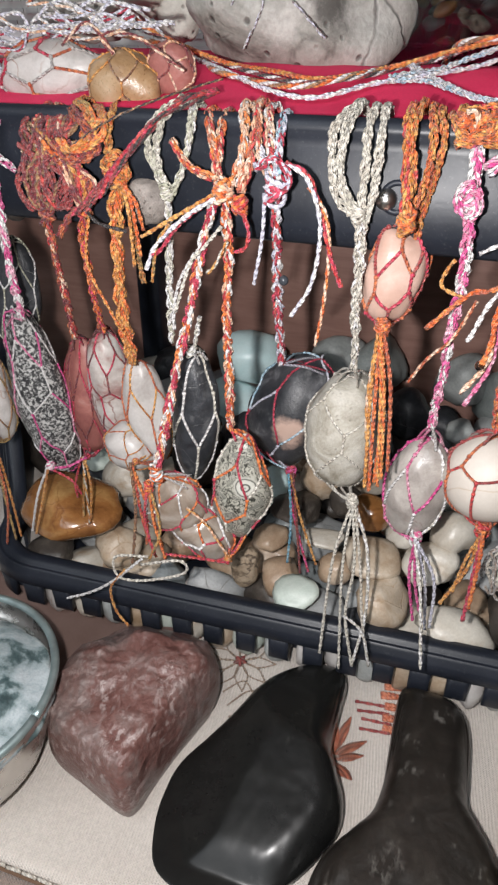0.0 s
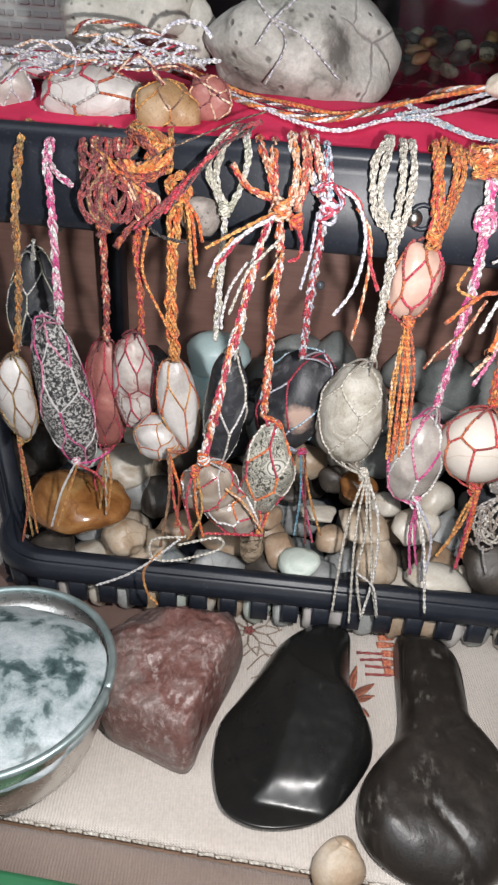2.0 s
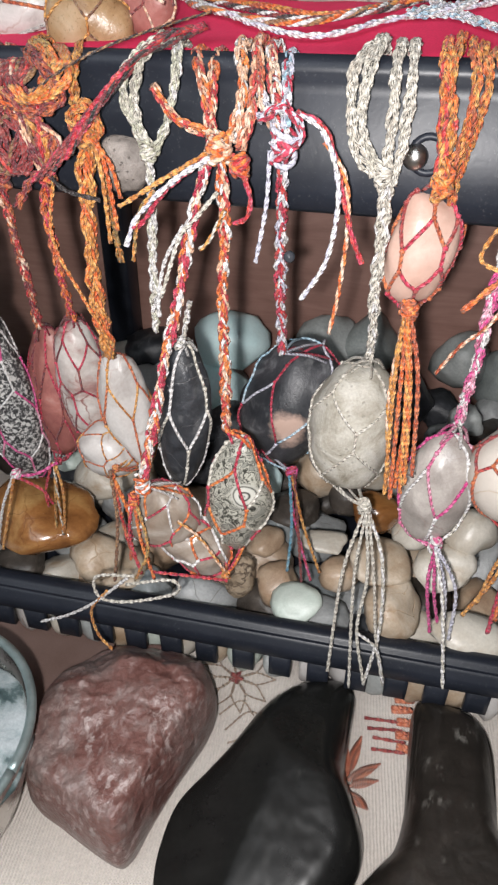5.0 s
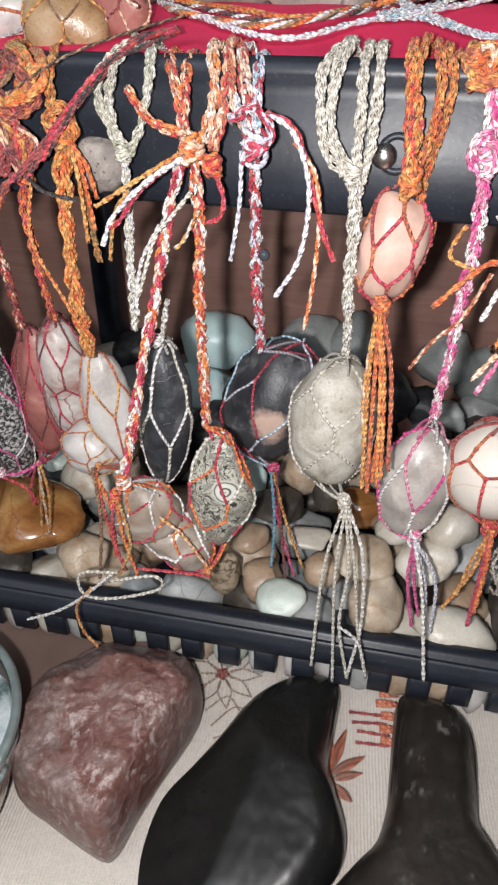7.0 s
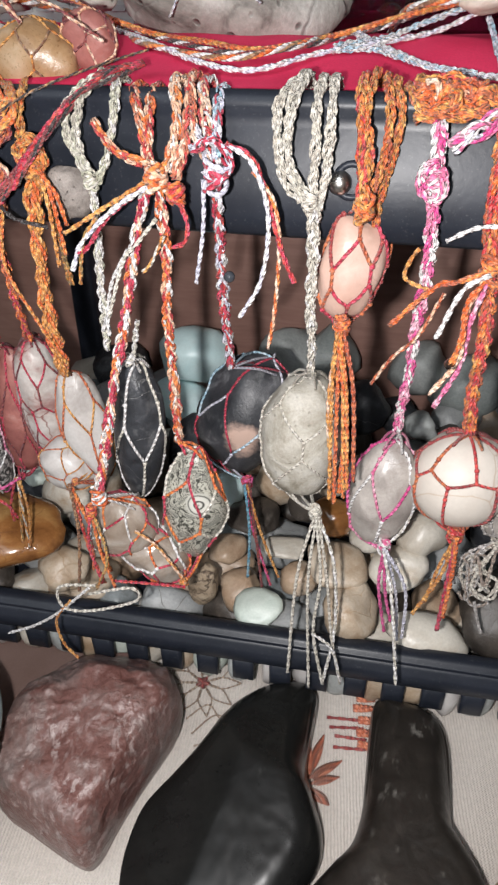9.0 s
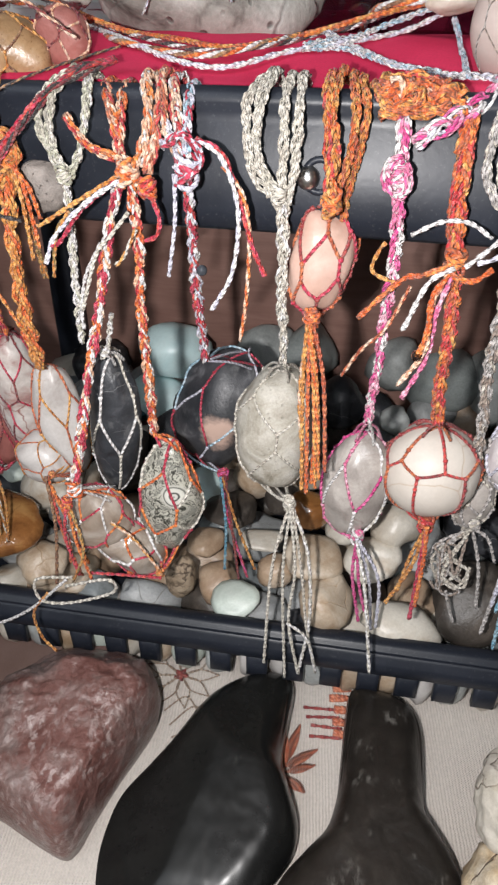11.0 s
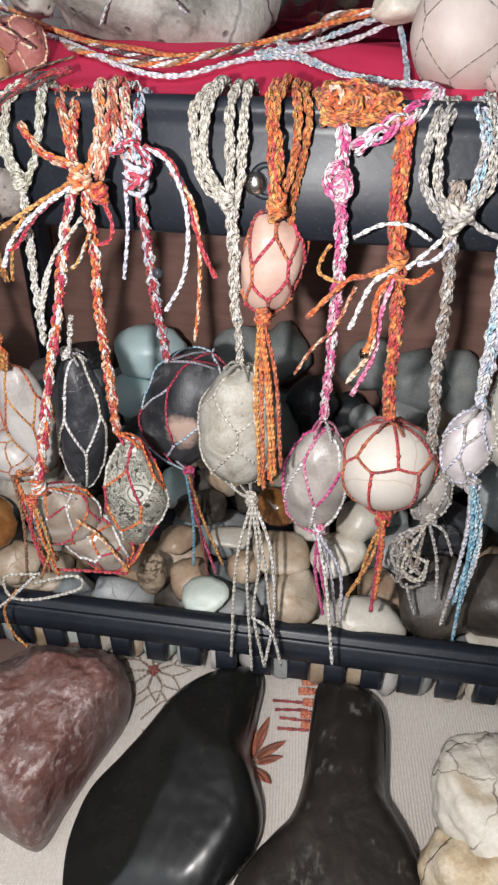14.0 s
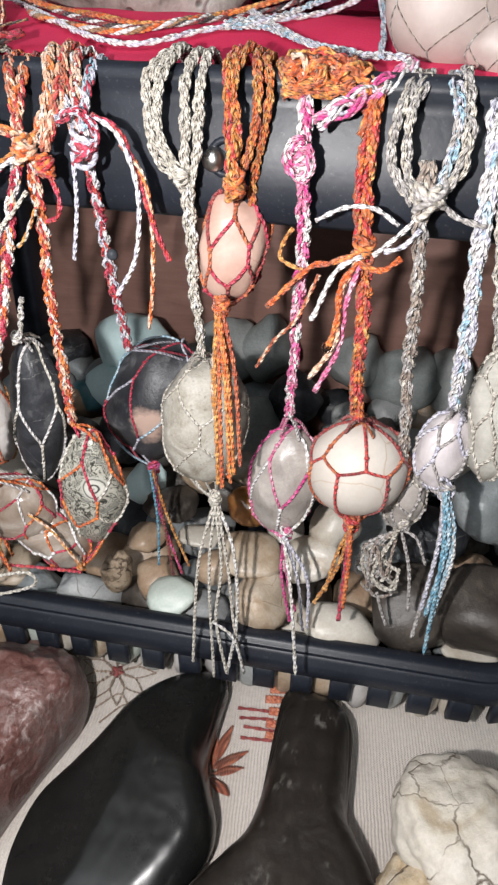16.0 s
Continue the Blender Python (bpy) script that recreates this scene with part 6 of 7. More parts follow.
# ---------------------------------------------------------------- stones, bowl and shelf
lone_stone("glossy orange-brown jasper stone resting on the pile", Shape((-0.196, 0.262, 0.065), (0.0339, 0.0305, 0.0153), -6, 14, 100, flats=6, depth=0.38, rough=0.11, freq=1.6, sharp=22, chips=0.035), "amber", group="stones piled in the basket", name="basket_stone", sub=3)
lone_stone("dark brown pebble by the basket rim", Shape((-0.215, 0.258, 0.029), (0.0174, 0.0157, 0.0081), 0, 14, 101, flats=9, depth=0.38, rough=0.11, freq=1.6, sharp=22, chips=0.035), "brownp", group="stones piled in the basket", name="basket_stone", sub=3)
lone_stone("beige and grey pebble in the basket", Shape((-0.171, 0.262, 0.039), (0.0171, 0.0154, 0.0119), -10, 14, 102, flats=9, depth=0.38, rough=0.11, freq=1.6, sharp=22, chips=0.035), "beige", group="stones piled in the basket", name="basket_stone", sub=3)
lone_stone("flat white stone behind the jasper", Shape((-0.181, 0.305, 0.062), (0.0209, 0.0188, 0.0134), -15, 14, 103, flats=6, depth=0.38, rough=0.11, freq=1.6, sharp=22, chips=0.035), "whitep", group="stones piled in the basket", name="basket_stone", sub=3)
lone_stone("pale green stone behind the jasper", Shape((-0.215, 0.325, 0.052), (0.0148, 0.0133, 0.0077), 0, 14, 104, flats=9, depth=0.38, rough=0.11, freq=1.6, sharp=22, chips=0.035), "palegreen", group="stones piled in the basket", name="basket_stone", sub=3)
lone_stone("grey pebble beside the jasper", Shape((-0.173, 0.3, 0.047), (0.013, 0.0117, 0.0178), 10, 14, 105, flats=9, depth=0.38, rough=0.11, freq=1.6, sharp=22, chips=0.035), "greyp", group="stones piled in the basket", name="basket_stone", sub=3)
lone_stone("dark brown pebble under the nets", Shape((-0.157, 0.3, 0.044), (0.0152, 0.0137, 0.0158), 10, 14, 106, flats=6, depth=0.38, rough=0.11, freq=1.6, sharp=22, chips=0.035), "brownp", group="stones piled in the basket", name="basket_stone", sub=3)
lone_stone("pinkish beige pebble at the rim", Shape((-0.115, 0.262, 0.025), (0.0151, 0.0136, 0.0042), 0, 14, 107, flats=9, depth=0.38, rough=0.11, freq=1.6, sharp=22, chips=0.035), "smoky", group="stones piled in the basket", name="basket_stone", sub=3)
lone_stone("pale grey pebble at the rim", Shape((-0.137, 0.262, 0.018), (0.013, 0.0117, 0.0054), 8, 14, 108, flats=9, depth=0.38, rough=0.11, freq=1.6, sharp=22, chips=0.035), "whitep", group="stones piled in the basket", name="basket_stone", sub=3)
lone_stone("beige pebble near the rim", Shape((-0.159, 0.266, 0.027), (0.0198, 0.0178, 0.0081), -8, 14, 109, flats=6, depth=0.38, rough=0.11, freq=1.6, sharp=22, chips=0.035), "beige", group="stones piled in the basket", name="basket_stone", sub=3)
lone_stone("rough petrified wood piece standing upright", Shape((-0.09, 0.256, 0.053), (0.0081, 0.0073, 0.0159), 6, 14, 110, flats=9, depth=0.38, rough=0.11, freq=1.6, sharp=22, chips=0.035), "bark", group="stones piled in the basket", name="basket_stone", sub=3)
lone_stone("polished grey-brown pebble in the basket", Shape((-0.085, 0.283, 0.052), (0.0116, 0.0104, 0.0071), -14, 14, 111, flats=9, depth=0.38, rough=0.11, freq=1.6, sharp=22, chips=0.035), "tan", group="stones piled in the basket", name="basket_stone", sub=3)
lone_stone("tan rounded pebble in the basket", Shape((-0.074, 0.268, 0.039), (0.0126, 0.0114, 0.0131), 20, 14, 112, flats=6, depth=0.38, rough=0.11, freq=1.6, sharp=22, chips=0.035), "tan", group="stones piled in the basket", name="basket_stone", sub=3)
lone_stone("pale green white-veined pebble at the rim", Shape((-0.06, 0.254, 0.044), (0.0144, 0.0129, 0.0071), -4, 14, 113, flats=9, depth=0.38, rough=0.11, freq=1.6, sharp=22, chips=0.035), "palegreen", group="stones piled in the basket", name="basket_stone", sub=3)
lone_stone("flat dark brown pebble in the basket", Shape((-0.071, 0.288, 0.074), (0.017, 0.0153, 0.0051), 4, 14, 114, flats=9, depth=0.38, rough=0.11, freq=1.6, sharp=22, chips=0.035), "brownp", group="stones piled in the basket", name="basket_stone", sub=3)
lone_stone("flat white pebble in the basket", Shape((-0.052, 0.278, 0.064), (0.0127, 0.0115, 0.0028), 2, 14, 115, flats=6, depth=0.38, rough=0.11, freq=1.6, sharp=22, chips=0.035), "whitep", group="stones piled in the basket", name="basket_stone", sub=3)
lone_stone("orange-brown jasper pebble in the basket", Shape((-0.031, 0.29, 0.078), (0.0129, 0.0116, 0.0097), 8, 14, 116, flats=9, depth=0.38, rough=0.11, freq=1.6, sharp=22, chips=0.035), "amber", group="stones piled in the basket", name="basket_stone", sub=3)
lone_stone("dark pebble behind the jasper pebble", Shape((-0.046, 0.3, 0.076), (0.0101, 0.0091, 0.0105), 0, 14, 117, flats=9, depth=0.38, rough=0.11, freq=1.6, sharp=22, chips=0.035), "brownp", group="stones piled in the basket", name="basket_stone", sub=3)
lone_stone("smooth beige pebble in the basket", Shape((-0.027, 0.272, 0.063), (0.0176, 0.0158, 0.0088), 6, 14, 118, flats=6, depth=0.38, rough=0.11, freq=1.6, sharp=22, chips=0.035), "beige", group="stones piled in the basket", name="basket_stone", sub=3)
lone_stone("tan and cream pebble at the rim", Shape((-0.018, 0.257, 0.05), (0.0175, 0.0157, 0.0142), -10, 14, 119, flats=9, depth=0.38, rough=0.11, freq=1.6, sharp=22, chips=0.035), "beige", group="stones piled in the basket", name="basket_stone", sub=3)
lone_stone("tan pebble in the pile", Shape((-0.044, 0.27, 0.052), (0.0104, 0.0094, 0.0101), 10, 14, 120, flats=9, depth=0.38, rough=0.11, freq=1.6, sharp=22, chips=0.035), "tan", group="stones piled in the basket", name="basket_stone", sub=3)
lone_stone("grey-white rounded pebble in the basket", Shape((0.012, 0.28, 0.082), (0.0128, 0.0115, 0.0133), 0, 14, 121, flats=6, depth=0.38, rough=0.11, freq=1.6, sharp=22, chips=0.035), "whitep", group="stones piled in the basket", name="basket_stone", sub=3)
lone_stone("pinkish white pebble in the basket", Shape((0.004, 0.268, 0.069), (0.0161, 0.0144, 0.0119), -12, 14, 122, flats=9, depth=0.38, rough=0.11, freq=1.6, sharp=22, chips=0.035), "whitep", group="stones piled in the basket", name="basket_stone", sub=3)
lone_stone("white stone at the rim", Shape((0.022, 0.257, 0.040), (0.0215, 0.0140, 0.0115), 14, 14, 123, flats=9, depth=0.38, rough=0.11, freq=1.6, sharp=22, chips=0.035), "whitep", group="stones piled in the basket", name="basket_stone", sub=3)
lone_stone("white pebble behind the nets", Shape((-0.012, 0.292, 0.067), (0.0106, 0.0095, 0.0076), 0, 14, 124, flats=6, depth=0.38, rough=0.11, freq=1.6, sharp=22, chips=0.035), "whitep", group="stones piled in the basket", name="basket_stone", sub=3)
lone_stone("large dark brown stone at the rim", Shape((0.055, 0.270, 0.050), (0.0300, 0.0200, 0.0235), 10, 14, 125, flats=9, depth=0.38, rough=0.11, freq=1.6, sharp=22, chips=0.035), "brownp", group="stones piled in the basket", name="basket_stone", sub=3)
lone_stone("dark grey stone slab in the basket", Shape((0.08, 0.295, 0.095), (0.0153, 0.0138, 0.0249), -24, 14, 126, flats=9, depth=0.38, rough=0.11, freq=1.6, sharp=22, chips=0.035), "slate", group="stones piled in the basket", name="basket_stone", sub=3)
lone_stone("large dark stone in the corner", Shape((0.090, 0.272, 0.056), (0.0300, 0.0241, 0.0225), -6, 14, 127, flats=6, depth=0.38, rough=0.11, freq=1.6, sharp=22, chips=0.035), "brownp", group="stones piled in the basket", name="basket_stone", sub=3)
lone_stone("grey pebble in the corner", Shape((0.082, 0.262, 0.035), (0.0146, 0.0131, 0.0019), 0, 14, 128, flats=9, depth=0.38, rough=0.11, freq=1.6, sharp=22, chips=0.035), "whitep", group="stones piled in the basket", name="basket_stone", sub=3)
lone_stone("dark olive stone behind the tassel", Shape((0.053, 0.295, 0.075), (0.0176, 0.0159, 0.0142), 0, 14, 129, flats=9, depth=0.38, rough=0.11, freq=1.6, sharp=22, chips=0.035), "dark", group="stones piled in the basket", name="basket_stone", sub=3)
lone_stone("pale blue rounded stone at the back", Shape((-0.143, 0.412, 0.098), (0.0275, 0.0196, 0.0200), 0, 14, 130, flats=6, depth=0.38, rough=0.11, freq=1.6, sharp=22, chips=0.035), "paleblue", group="stones piled in the basket", name="basket_stone", sub=3)
lone_stone("pale blue stone below its neighbour", Shape((-0.147, 0.400, 0.072), (0.0220, 0.0168, 0.0165), 20, 14, 131, flats=9, depth=0.38, rough=0.11, freq=1.6, sharp=22, chips=0.035), "paleblue", group="stones piled in the basket", name="basket_stone", sub=3)
lone_stone("teal stone in the basket's shade", Shape((-0.167, 0.405, 0.06), (0.0176, 0.0158, 0.0137), 10, 14, 132, flats=9, depth=0.38, rough=0.11, freq=1.6, sharp=22, chips=0.035), "teal", group="stones piled in the basket", name="basket_stone", sub=3)
lone_stone("light blue stone behind a knot", Shape((-0.092, 0.305, 0.071), (0.0118, 0.0106, 0.0131), 30, 14, 133, flats=6, depth=0.38, rough=0.11, freq=1.6, sharp=22, chips=0.035), "paleblue", group="stones piled in the basket", name="basket_stone", sub=3)
lone_stone("dark stone at the back", Shape((-0.208, 0.435, 0.072), (0.0257, 0.0231, 0.0174), 0, 14, 134, flats=9, depth=0.38, rough=0.11, freq=1.6, sharp=22, chips=0.035), "dark", group="stones piled in the basket", name="basket_stone", sub=3)
lone_stone("slate grey stone leaning at the back", Shape((-0.079, 0.435, 0.094), (0.0241, 0.0217, 0.0229), 40, 14, 135, flats=9, depth=0.38, rough=0.11, freq=1.6, sharp=22, chips=0.035), "backgrey", group="stones piled in the basket", name="basket_stone", sub=3)
lone_stone("slate stone against the back board", Shape((-0.106, 0.445, 0.069), (0.0164, 0.0147, 0.0192), 0, 14, 136, flats=6, depth=0.38, rough=0.11, freq=1.6, sharp=22, chips=0.035), "backslate", group="stones piled in the basket", name="basket_stone", sub=3)
lone_stone("dark grey stone with worn marks", Shape((-0.024, 0.385, 0.089), (0.0181, 0.0163, 0.0169), 10, 14, 137, flats=9, depth=0.38, rough=0.11, freq=1.6, sharp=22, chips=0.035), "dark", group="stones piled in the basket", name="basket_stone", sub=3)
lone_stone("tall grey stone at the back", Shape((0.004, 0.44, 0.092), (0.0213, 0.0192, 0.0205), -30, 14, 138, flats=9, depth=0.38, rough=0.11, freq=1.6, sharp=22, chips=0.035), "backgrey", group="stones piled in the basket", name="basket_stone", sub=3)
lone_stone("large grey-green stone at the back", Shape((0.035, 0.44, 0.083), (0.0282, 0.0254, 0.026), 10, 14, 139, flats=6, depth=0.38, rough=0.11, freq=1.6, sharp=22, chips=0.035), "backslate", group="stones piled in the basket", name="basket_stone", sub=3)
lone_stone("grey stone behind the ivory ball", Shape((0.008, 0.36, 0.094), (0.0118, 0.0106, 0.0095), 0, 14, 140, flats=9, depth=0.38, rough=0.11, freq=1.6, sharp=22, chips=0.035), "backgrey", group="stones piled in the basket", name="basket_stone", sub=3)
lone_stone("large grey slab at the back", Shape((0.064, 0.44, 0.078), (0.0198, 0.0178, 0.031), 0, 14, 141, flats=9, depth=0.38, rough=0.11, freq=1.6, sharp=22, chips=0.035), "backgrey", group="stones piled in the basket", name="basket_stone", sub=3)
lone_stone("beige stone behind the grey pendant", Shape((-0.064, 0.315, 0.077), (0.0142, 0.0127, 0.013), 0, 14, 142, flats=6, depth=0.38, rough=0.11, freq=1.6, sharp=22, chips=0.035), "beige", group="stones piled in the basket", name="basket_stone", sub=3)
lone_stone("white stone behind the grey pendant", Shape((-0.04, 0.32, 0.077), (0.0136, 0.0122, 0.0124), 0, 14, 143, flats=9, depth=0.38, rough=0.11, freq=1.6, sharp=22, chips=0.035), "whitep", group="stones piled in the basket", name="basket_stone", sub=3)
lone_stone("dark stone in the middle of the pile", Shape((-0.017, 0.335, 0.074), (0.0191, 0.0172, 0.0154), 0, 14, 144, flats=9, depth=0.38, rough=0.11, freq=1.6, sharp=22, chips=0.035), "backslate", group="stones piled in the basket", name="basket_stone", sub=3)
lone_stone("grey stone in the middle of the pile", Shape((0.011, 0.335, 0.075), (0.0191, 0.0172, 0.0153), 0, 14, 145, flats=6, depth=0.38, rough=0.11, freq=1.6, sharp=22, chips=0.035), "backgrey", group="stones piled in the basket", name="basket_stone", sub=3)
lone_stone("dark stone deep in the basket", Shape((-0.125, 0.36, 0.062), (0.0214, 0.0193, 0.0203), 0, 14, 146, flats=9, depth=0.38, rough=0.11, freq=1.6, sharp=22, chips=0.035), "dark", group="stones piled in the basket", name="basket_stone", sub=3)
lone_stone("dark grey stone deep in the basket", Shape((-0.091, 0.37, 0.065), (0.0213, 0.0192, 0.0171), 0, 14, 147, flats=9, depth=0.38, rough=0.11, freq=1.6, sharp=22, chips=0.035), "backslate", group="stones piled in the basket", name="basket_stone", sub=3)
lone_stone("brown stone deep in the basket", Shape((-0.152, 0.34, 0.058), (0.0212, 0.0191, 0.0221), 0, 14, 148, flats=6, depth=0.38, rough=0.11, freq=1.6, sharp=22, chips=0.035), "brownp", group="stones piled in the basket", name="basket_stone", sub=3)
lone_stone("slate stone deep in the basket", Shape((-0.048, 0.37, 0.075), (0.0207, 0.0186, 0.0215), 0, 14, 149, flats=9, depth=0.38, rough=0.11, freq=1.6, sharp=22, chips=0.035), "backslate", group="stones piled in the basket", name="basket_stone", sub=3)
lone_stone("dark stone by the basket side", Shape((-0.221, 0.33, 0.033), (0.0252, 0.0227, 0.0136), 0, 14, 150, flats=9, depth=0.38, rough=0.11, freq=1.6, sharp=22, chips=0.035), "dark", group="stones piled in the basket", name="basket_stone", sub=3)
lone_stone("dark stone by the side wall", Shape((-0.263, 0.35, 0.034), (0.0267, 0.024, 0.0214), 0, 14, 151, flats=6, depth=0.38, rough=0.11, freq=1.6, sharp=22, chips=0.035), "brownp", group="stones piled in the basket", name="basket_stone", sub=3)
lone_stone("grey-blue stone at the back corner", Shape((-0.053, 0.435, 0.095), (0.0224, 0.0202, 0.0263), 20, 14, 152, flats=9, depth=0.38, rough=0.11, freq=1.6, sharp=22, chips=0.035), "backslate", group="stones piled in the basket", name="basket_stone", sub=3)
lone_stone("dark stone near the basket corner", Shape((0.064, 0.3, 0.068), (0.0176, 0.0158, 0.0141), 0, 14, 153, flats=9, depth=0.38, rough=0.11, freq=1.6, sharp=22, chips=0.035), "dark", group="stones piled in the basket", name="basket_stone", sub=3)
def slab_geo(outline, faces, belly, bevel, rough=0.0006, scratch=(), keen=1400.0, spokes=200, rings=34, seed=0.0):
    """A lying stone: a rounded plan, a top cut by planes (z, dz/dx, dz/dy about the middle), a bevelled rim and a tucked-in foot."""
    plan = np.array(outline, dtype=float)
    mid = plan.mean(0)
    loop = curve_through([(x, y, 0) for x, y in list(plan) + [plan[0], plan[1]]], 0.0008)[:, :2]
    ang = np.unwrap(np.arctan2(loop[:, 1] - mid[1], loop[:, 0] - mid[0]))
    reach = np.linalg.norm(loop - mid, axis=1)
    order = np.argsort(ang % (2 * math.pi))
    a = np.linspace(0, 2 * math.pi, spokes, endpoint=False)
    far = np.interp(a, (ang % (2 * math.pi))[order], reach[order], period=2 * math.pi)
    rim = mid + far[:, None] * np.stack([np.cos(a), np.sin(a)], 1)

    def top(p):
        z = [h + gx * (p[0] - mid[0]) + gy * (p[1] - mid[1]) for h, gx, gy in faces]
        low = min(z)
        h = low - math.log(sum(math.exp(-keen * (q - low)) for q in z)) / keen
        d = min(1.0, np.min(np.linalg.norm(rim - p, axis=1)) / bevel)
        q = Vector((p[0] * 60, p[1] * 60, seed))
        h += rough * (noise.noise(q) + 0.5 * noise.noise(q * 2.7) + 0.3 * noise.noise(q * 6.1))
        for (x0, y0), (x1, y1), deep, wide in scratch:
            e = np.array([x1 - x0, y1 - y0])
            t = np.clip(np.dot(p - np.array([x0, y0]), e) / np.dot(e, e), 0, 1)
            h -= deep * math.exp(-(np.linalg.norm(p - np.array([x0, y0]) - t * e) / wide) ** 2)
        return belly + max(h - belly, 0.001) * math.sqrt(max(0.0, 1 - (1 - d) ** 2))

    v = [(mid[0], mid[1], top(mid))]
    for i in range(1, rings + 1):
        r = 1 - (1 - i / rings) ** 1.5
        v += [(*p, top(p)) for p in mid + r * (rim - mid)]
    for shrink, z in ((0.0012, belly * 0.55), (0.0035, 0.0016)):
        v += [(*(p - (p - mid) / np.linalg.norm(p - mid) * shrink), z) for p in rim]
    f = [(0, 1 + j, 1 + (j + 1) % spokes) for j in range(spokes)]
    for i in range(rings + 1):
        for j in range(spokes):
            k = (j + 1) % spokes
            f.append((1 + i * spokes + j, 1 + (i + 1) * spokes + j, 1 + (i + 1) * spokes + k, 1 + i * spokes + k))
    f.append(tuple(1 + (rings + 1) * spokes + j for j in range(spokes - 1, -1, -1)))
    return v, f


RED_PLAN = [(-0.160, 0.188), (-0.158, 0.203), (-0.146, 0.222), (-0.130, 0.232), (-0.114, 0.232), (-0.093, 0.217), (-0.086, 0.204), (-0.088, 0.188), (-0.092, 0.172), (-0.097, 0.152), (-0.100, 0.138), (-0.107, 0.1345), (-0.131, 0.141), (-0.147, 0.147), (-0.155, 0.162)]
RED_FACES = [(0.0455, 0.05, 0.14), (0.067, 0.1, -1.05), (0.100, -2.1, 0.42), (0.066, 0.75, 0.10), (0.083, 0.10, 1.0), (0.074, -0.75, -0.65), (0.060, 0.60, -0.55), (0.0490, -0.22, 0.05)]
red_stone = part("red_polished_stone", slab_geo(RED_PLAN, RED_FACES, 0.016, 0.0055, 0.0022, scratch=[((-0.122, 0.214), (-0.100, 0.196), 0.0016, 0.0012), ((-0.137, 0.205), (-0.132, 0.178), 0.0010, 0.0022)], keen=1500.0), rock["redrock"])
tagged(red_stone, "large polished red-brown stone with pale scuffs and painted glints on the cloth", "stone")
BLACK_PLAN = [(-0.031, 0.2385), (-0.042, 0.2375), (-0.054, 0.230), (-0.064, 0.218), (-0.069, 0.208), (-0.075, 0.195), (-0.083, 0.180), (-0.0905, 0.165), (-0.0915, 0.148), (-0.089, 0.134), (-0.083, 0.121), (-0.072, 0.1155), (-0.058, 0.1155), (-0.041, 0.121), (-0.029, 0.131), (-0.0205, 0.144), (-0.0145, 0.157), (-0.0145, 0.169), (-0.0205, 0.182), (-0.0255, 0.195), (-0.0260, 0.214), (-0.0262, 0.231)]
BLACK_FACES = [(0.0290, 0.02, 0.33), (0.0304, 0.45, 0.242), (0.0345, -0.10, -0.20), (0.055, -0.85, 0.0), (0.0406, 0.0, 0.62)]
black_stone = part("black_polished_stone", slab_geo(BLACK_PLAN, BLACK_FACES, 0.0085, 0.013, 0.0003, keen=2400.0, seed=3.0), rock["obsidian"])
tagged(black_stone, "large glossy black pestle-shaped stone with flat facets on the cloth", "stone")
WORN_PLAN = [(0.004, 0.2385), (0.000, 0.233), (-0.0003, 0.215), (0.000, 0.197), (0.000, 0.183), (-0.003, 0.168), (-0.010, 0.157), (-0.0185, 0.143), (-0.0215, 0.131), (-0.020, 0.119), (-0.012, 0.109), (0.002, 0.1025), (0.020, 0.1015), (0.037, 0.108), (0.048, 0.121), (0.0535, 0.137), (0.0525, 0.152), (0.048, 0.164), (0.041, 0.175), (0.0365, 0.183), (0.0358, 0.198), (0.0350, 0.218), (0.031, 0.231), (0.021, 0.2375)]
WORN_FACES = [(0.0285, 0.02, 0.03), (0.0325, -0.05, -0.16), (0.046, 0.5, 0.1), (0.046, -0.5, 0.1), (0.050, 0.0, 0.5)]
worn_stone = part("black_worn_stone", slab_geo(WORN_PLAN, WORN_FACES, 0.0085, 0.012, 0.0008, scratch=[((0.010, 0.129), (0.030, 0.107), 0.0016, 0.0018)], keen=500.0, seed=8.0), rock["basalt"])
tagged(worn_stone, "large worn black pestle-shaped stone with pale scuffs on the cloth", "stone")
BOWL = (-0.1906, 0.1344, 0.0520)
pale_rock = thing("pale_rock", (0.088, 0.166, 0.0), "rough white and sandy rock with dark cracks on the cloth", "rock")
part("sandy_base", Shape((0.081, 0.148, 0.0275), (0.033, 0.033, 0.0270), 4, 14, 72, flats=10, depth=0.28, rough=0.10, freq=2.4, sharp=34, chips=0.05).geo(5), rock["sand"], pale_rock, "grainy ochre base")
part("sandy_back", Shape((0.106, 0.185, 0.026), (0.022, 0.026, 0.0245), 0, 30, 73, flats=9, depth=0.28, rough=0.10, freq=2.4, sharp=34, chips=0.05).geo(5), rock["sand"], pale_rock, "ochre lump behind the crust")
part("white_crust", Shape((0.0755, 0.174, 0.044), (0.0245, 0.0275, 0.0215), 6, 14, 71, flats=10, depth=0.30, rough=0.08, freq=2.2, sharp=34, chips=0.06).geo(5), rock["chalk"], pale_rock, "cracked white crust")
lone_stone("small sandy pointed pebble at the cloth's hem", Shape((-0.029, 0.104, 0.012), (0.0114, 0.0103, 0.0157), 0, 14, 75, taper=-0.45), "beige", name="pebble", sub=4)
GREEN = (-0.133, 0.073)
cord_66 = thing("plaited_cord", (-0.233, 0.3, 0.296), "long white and orange twisted cord lying on the crimson cloth", "cord")
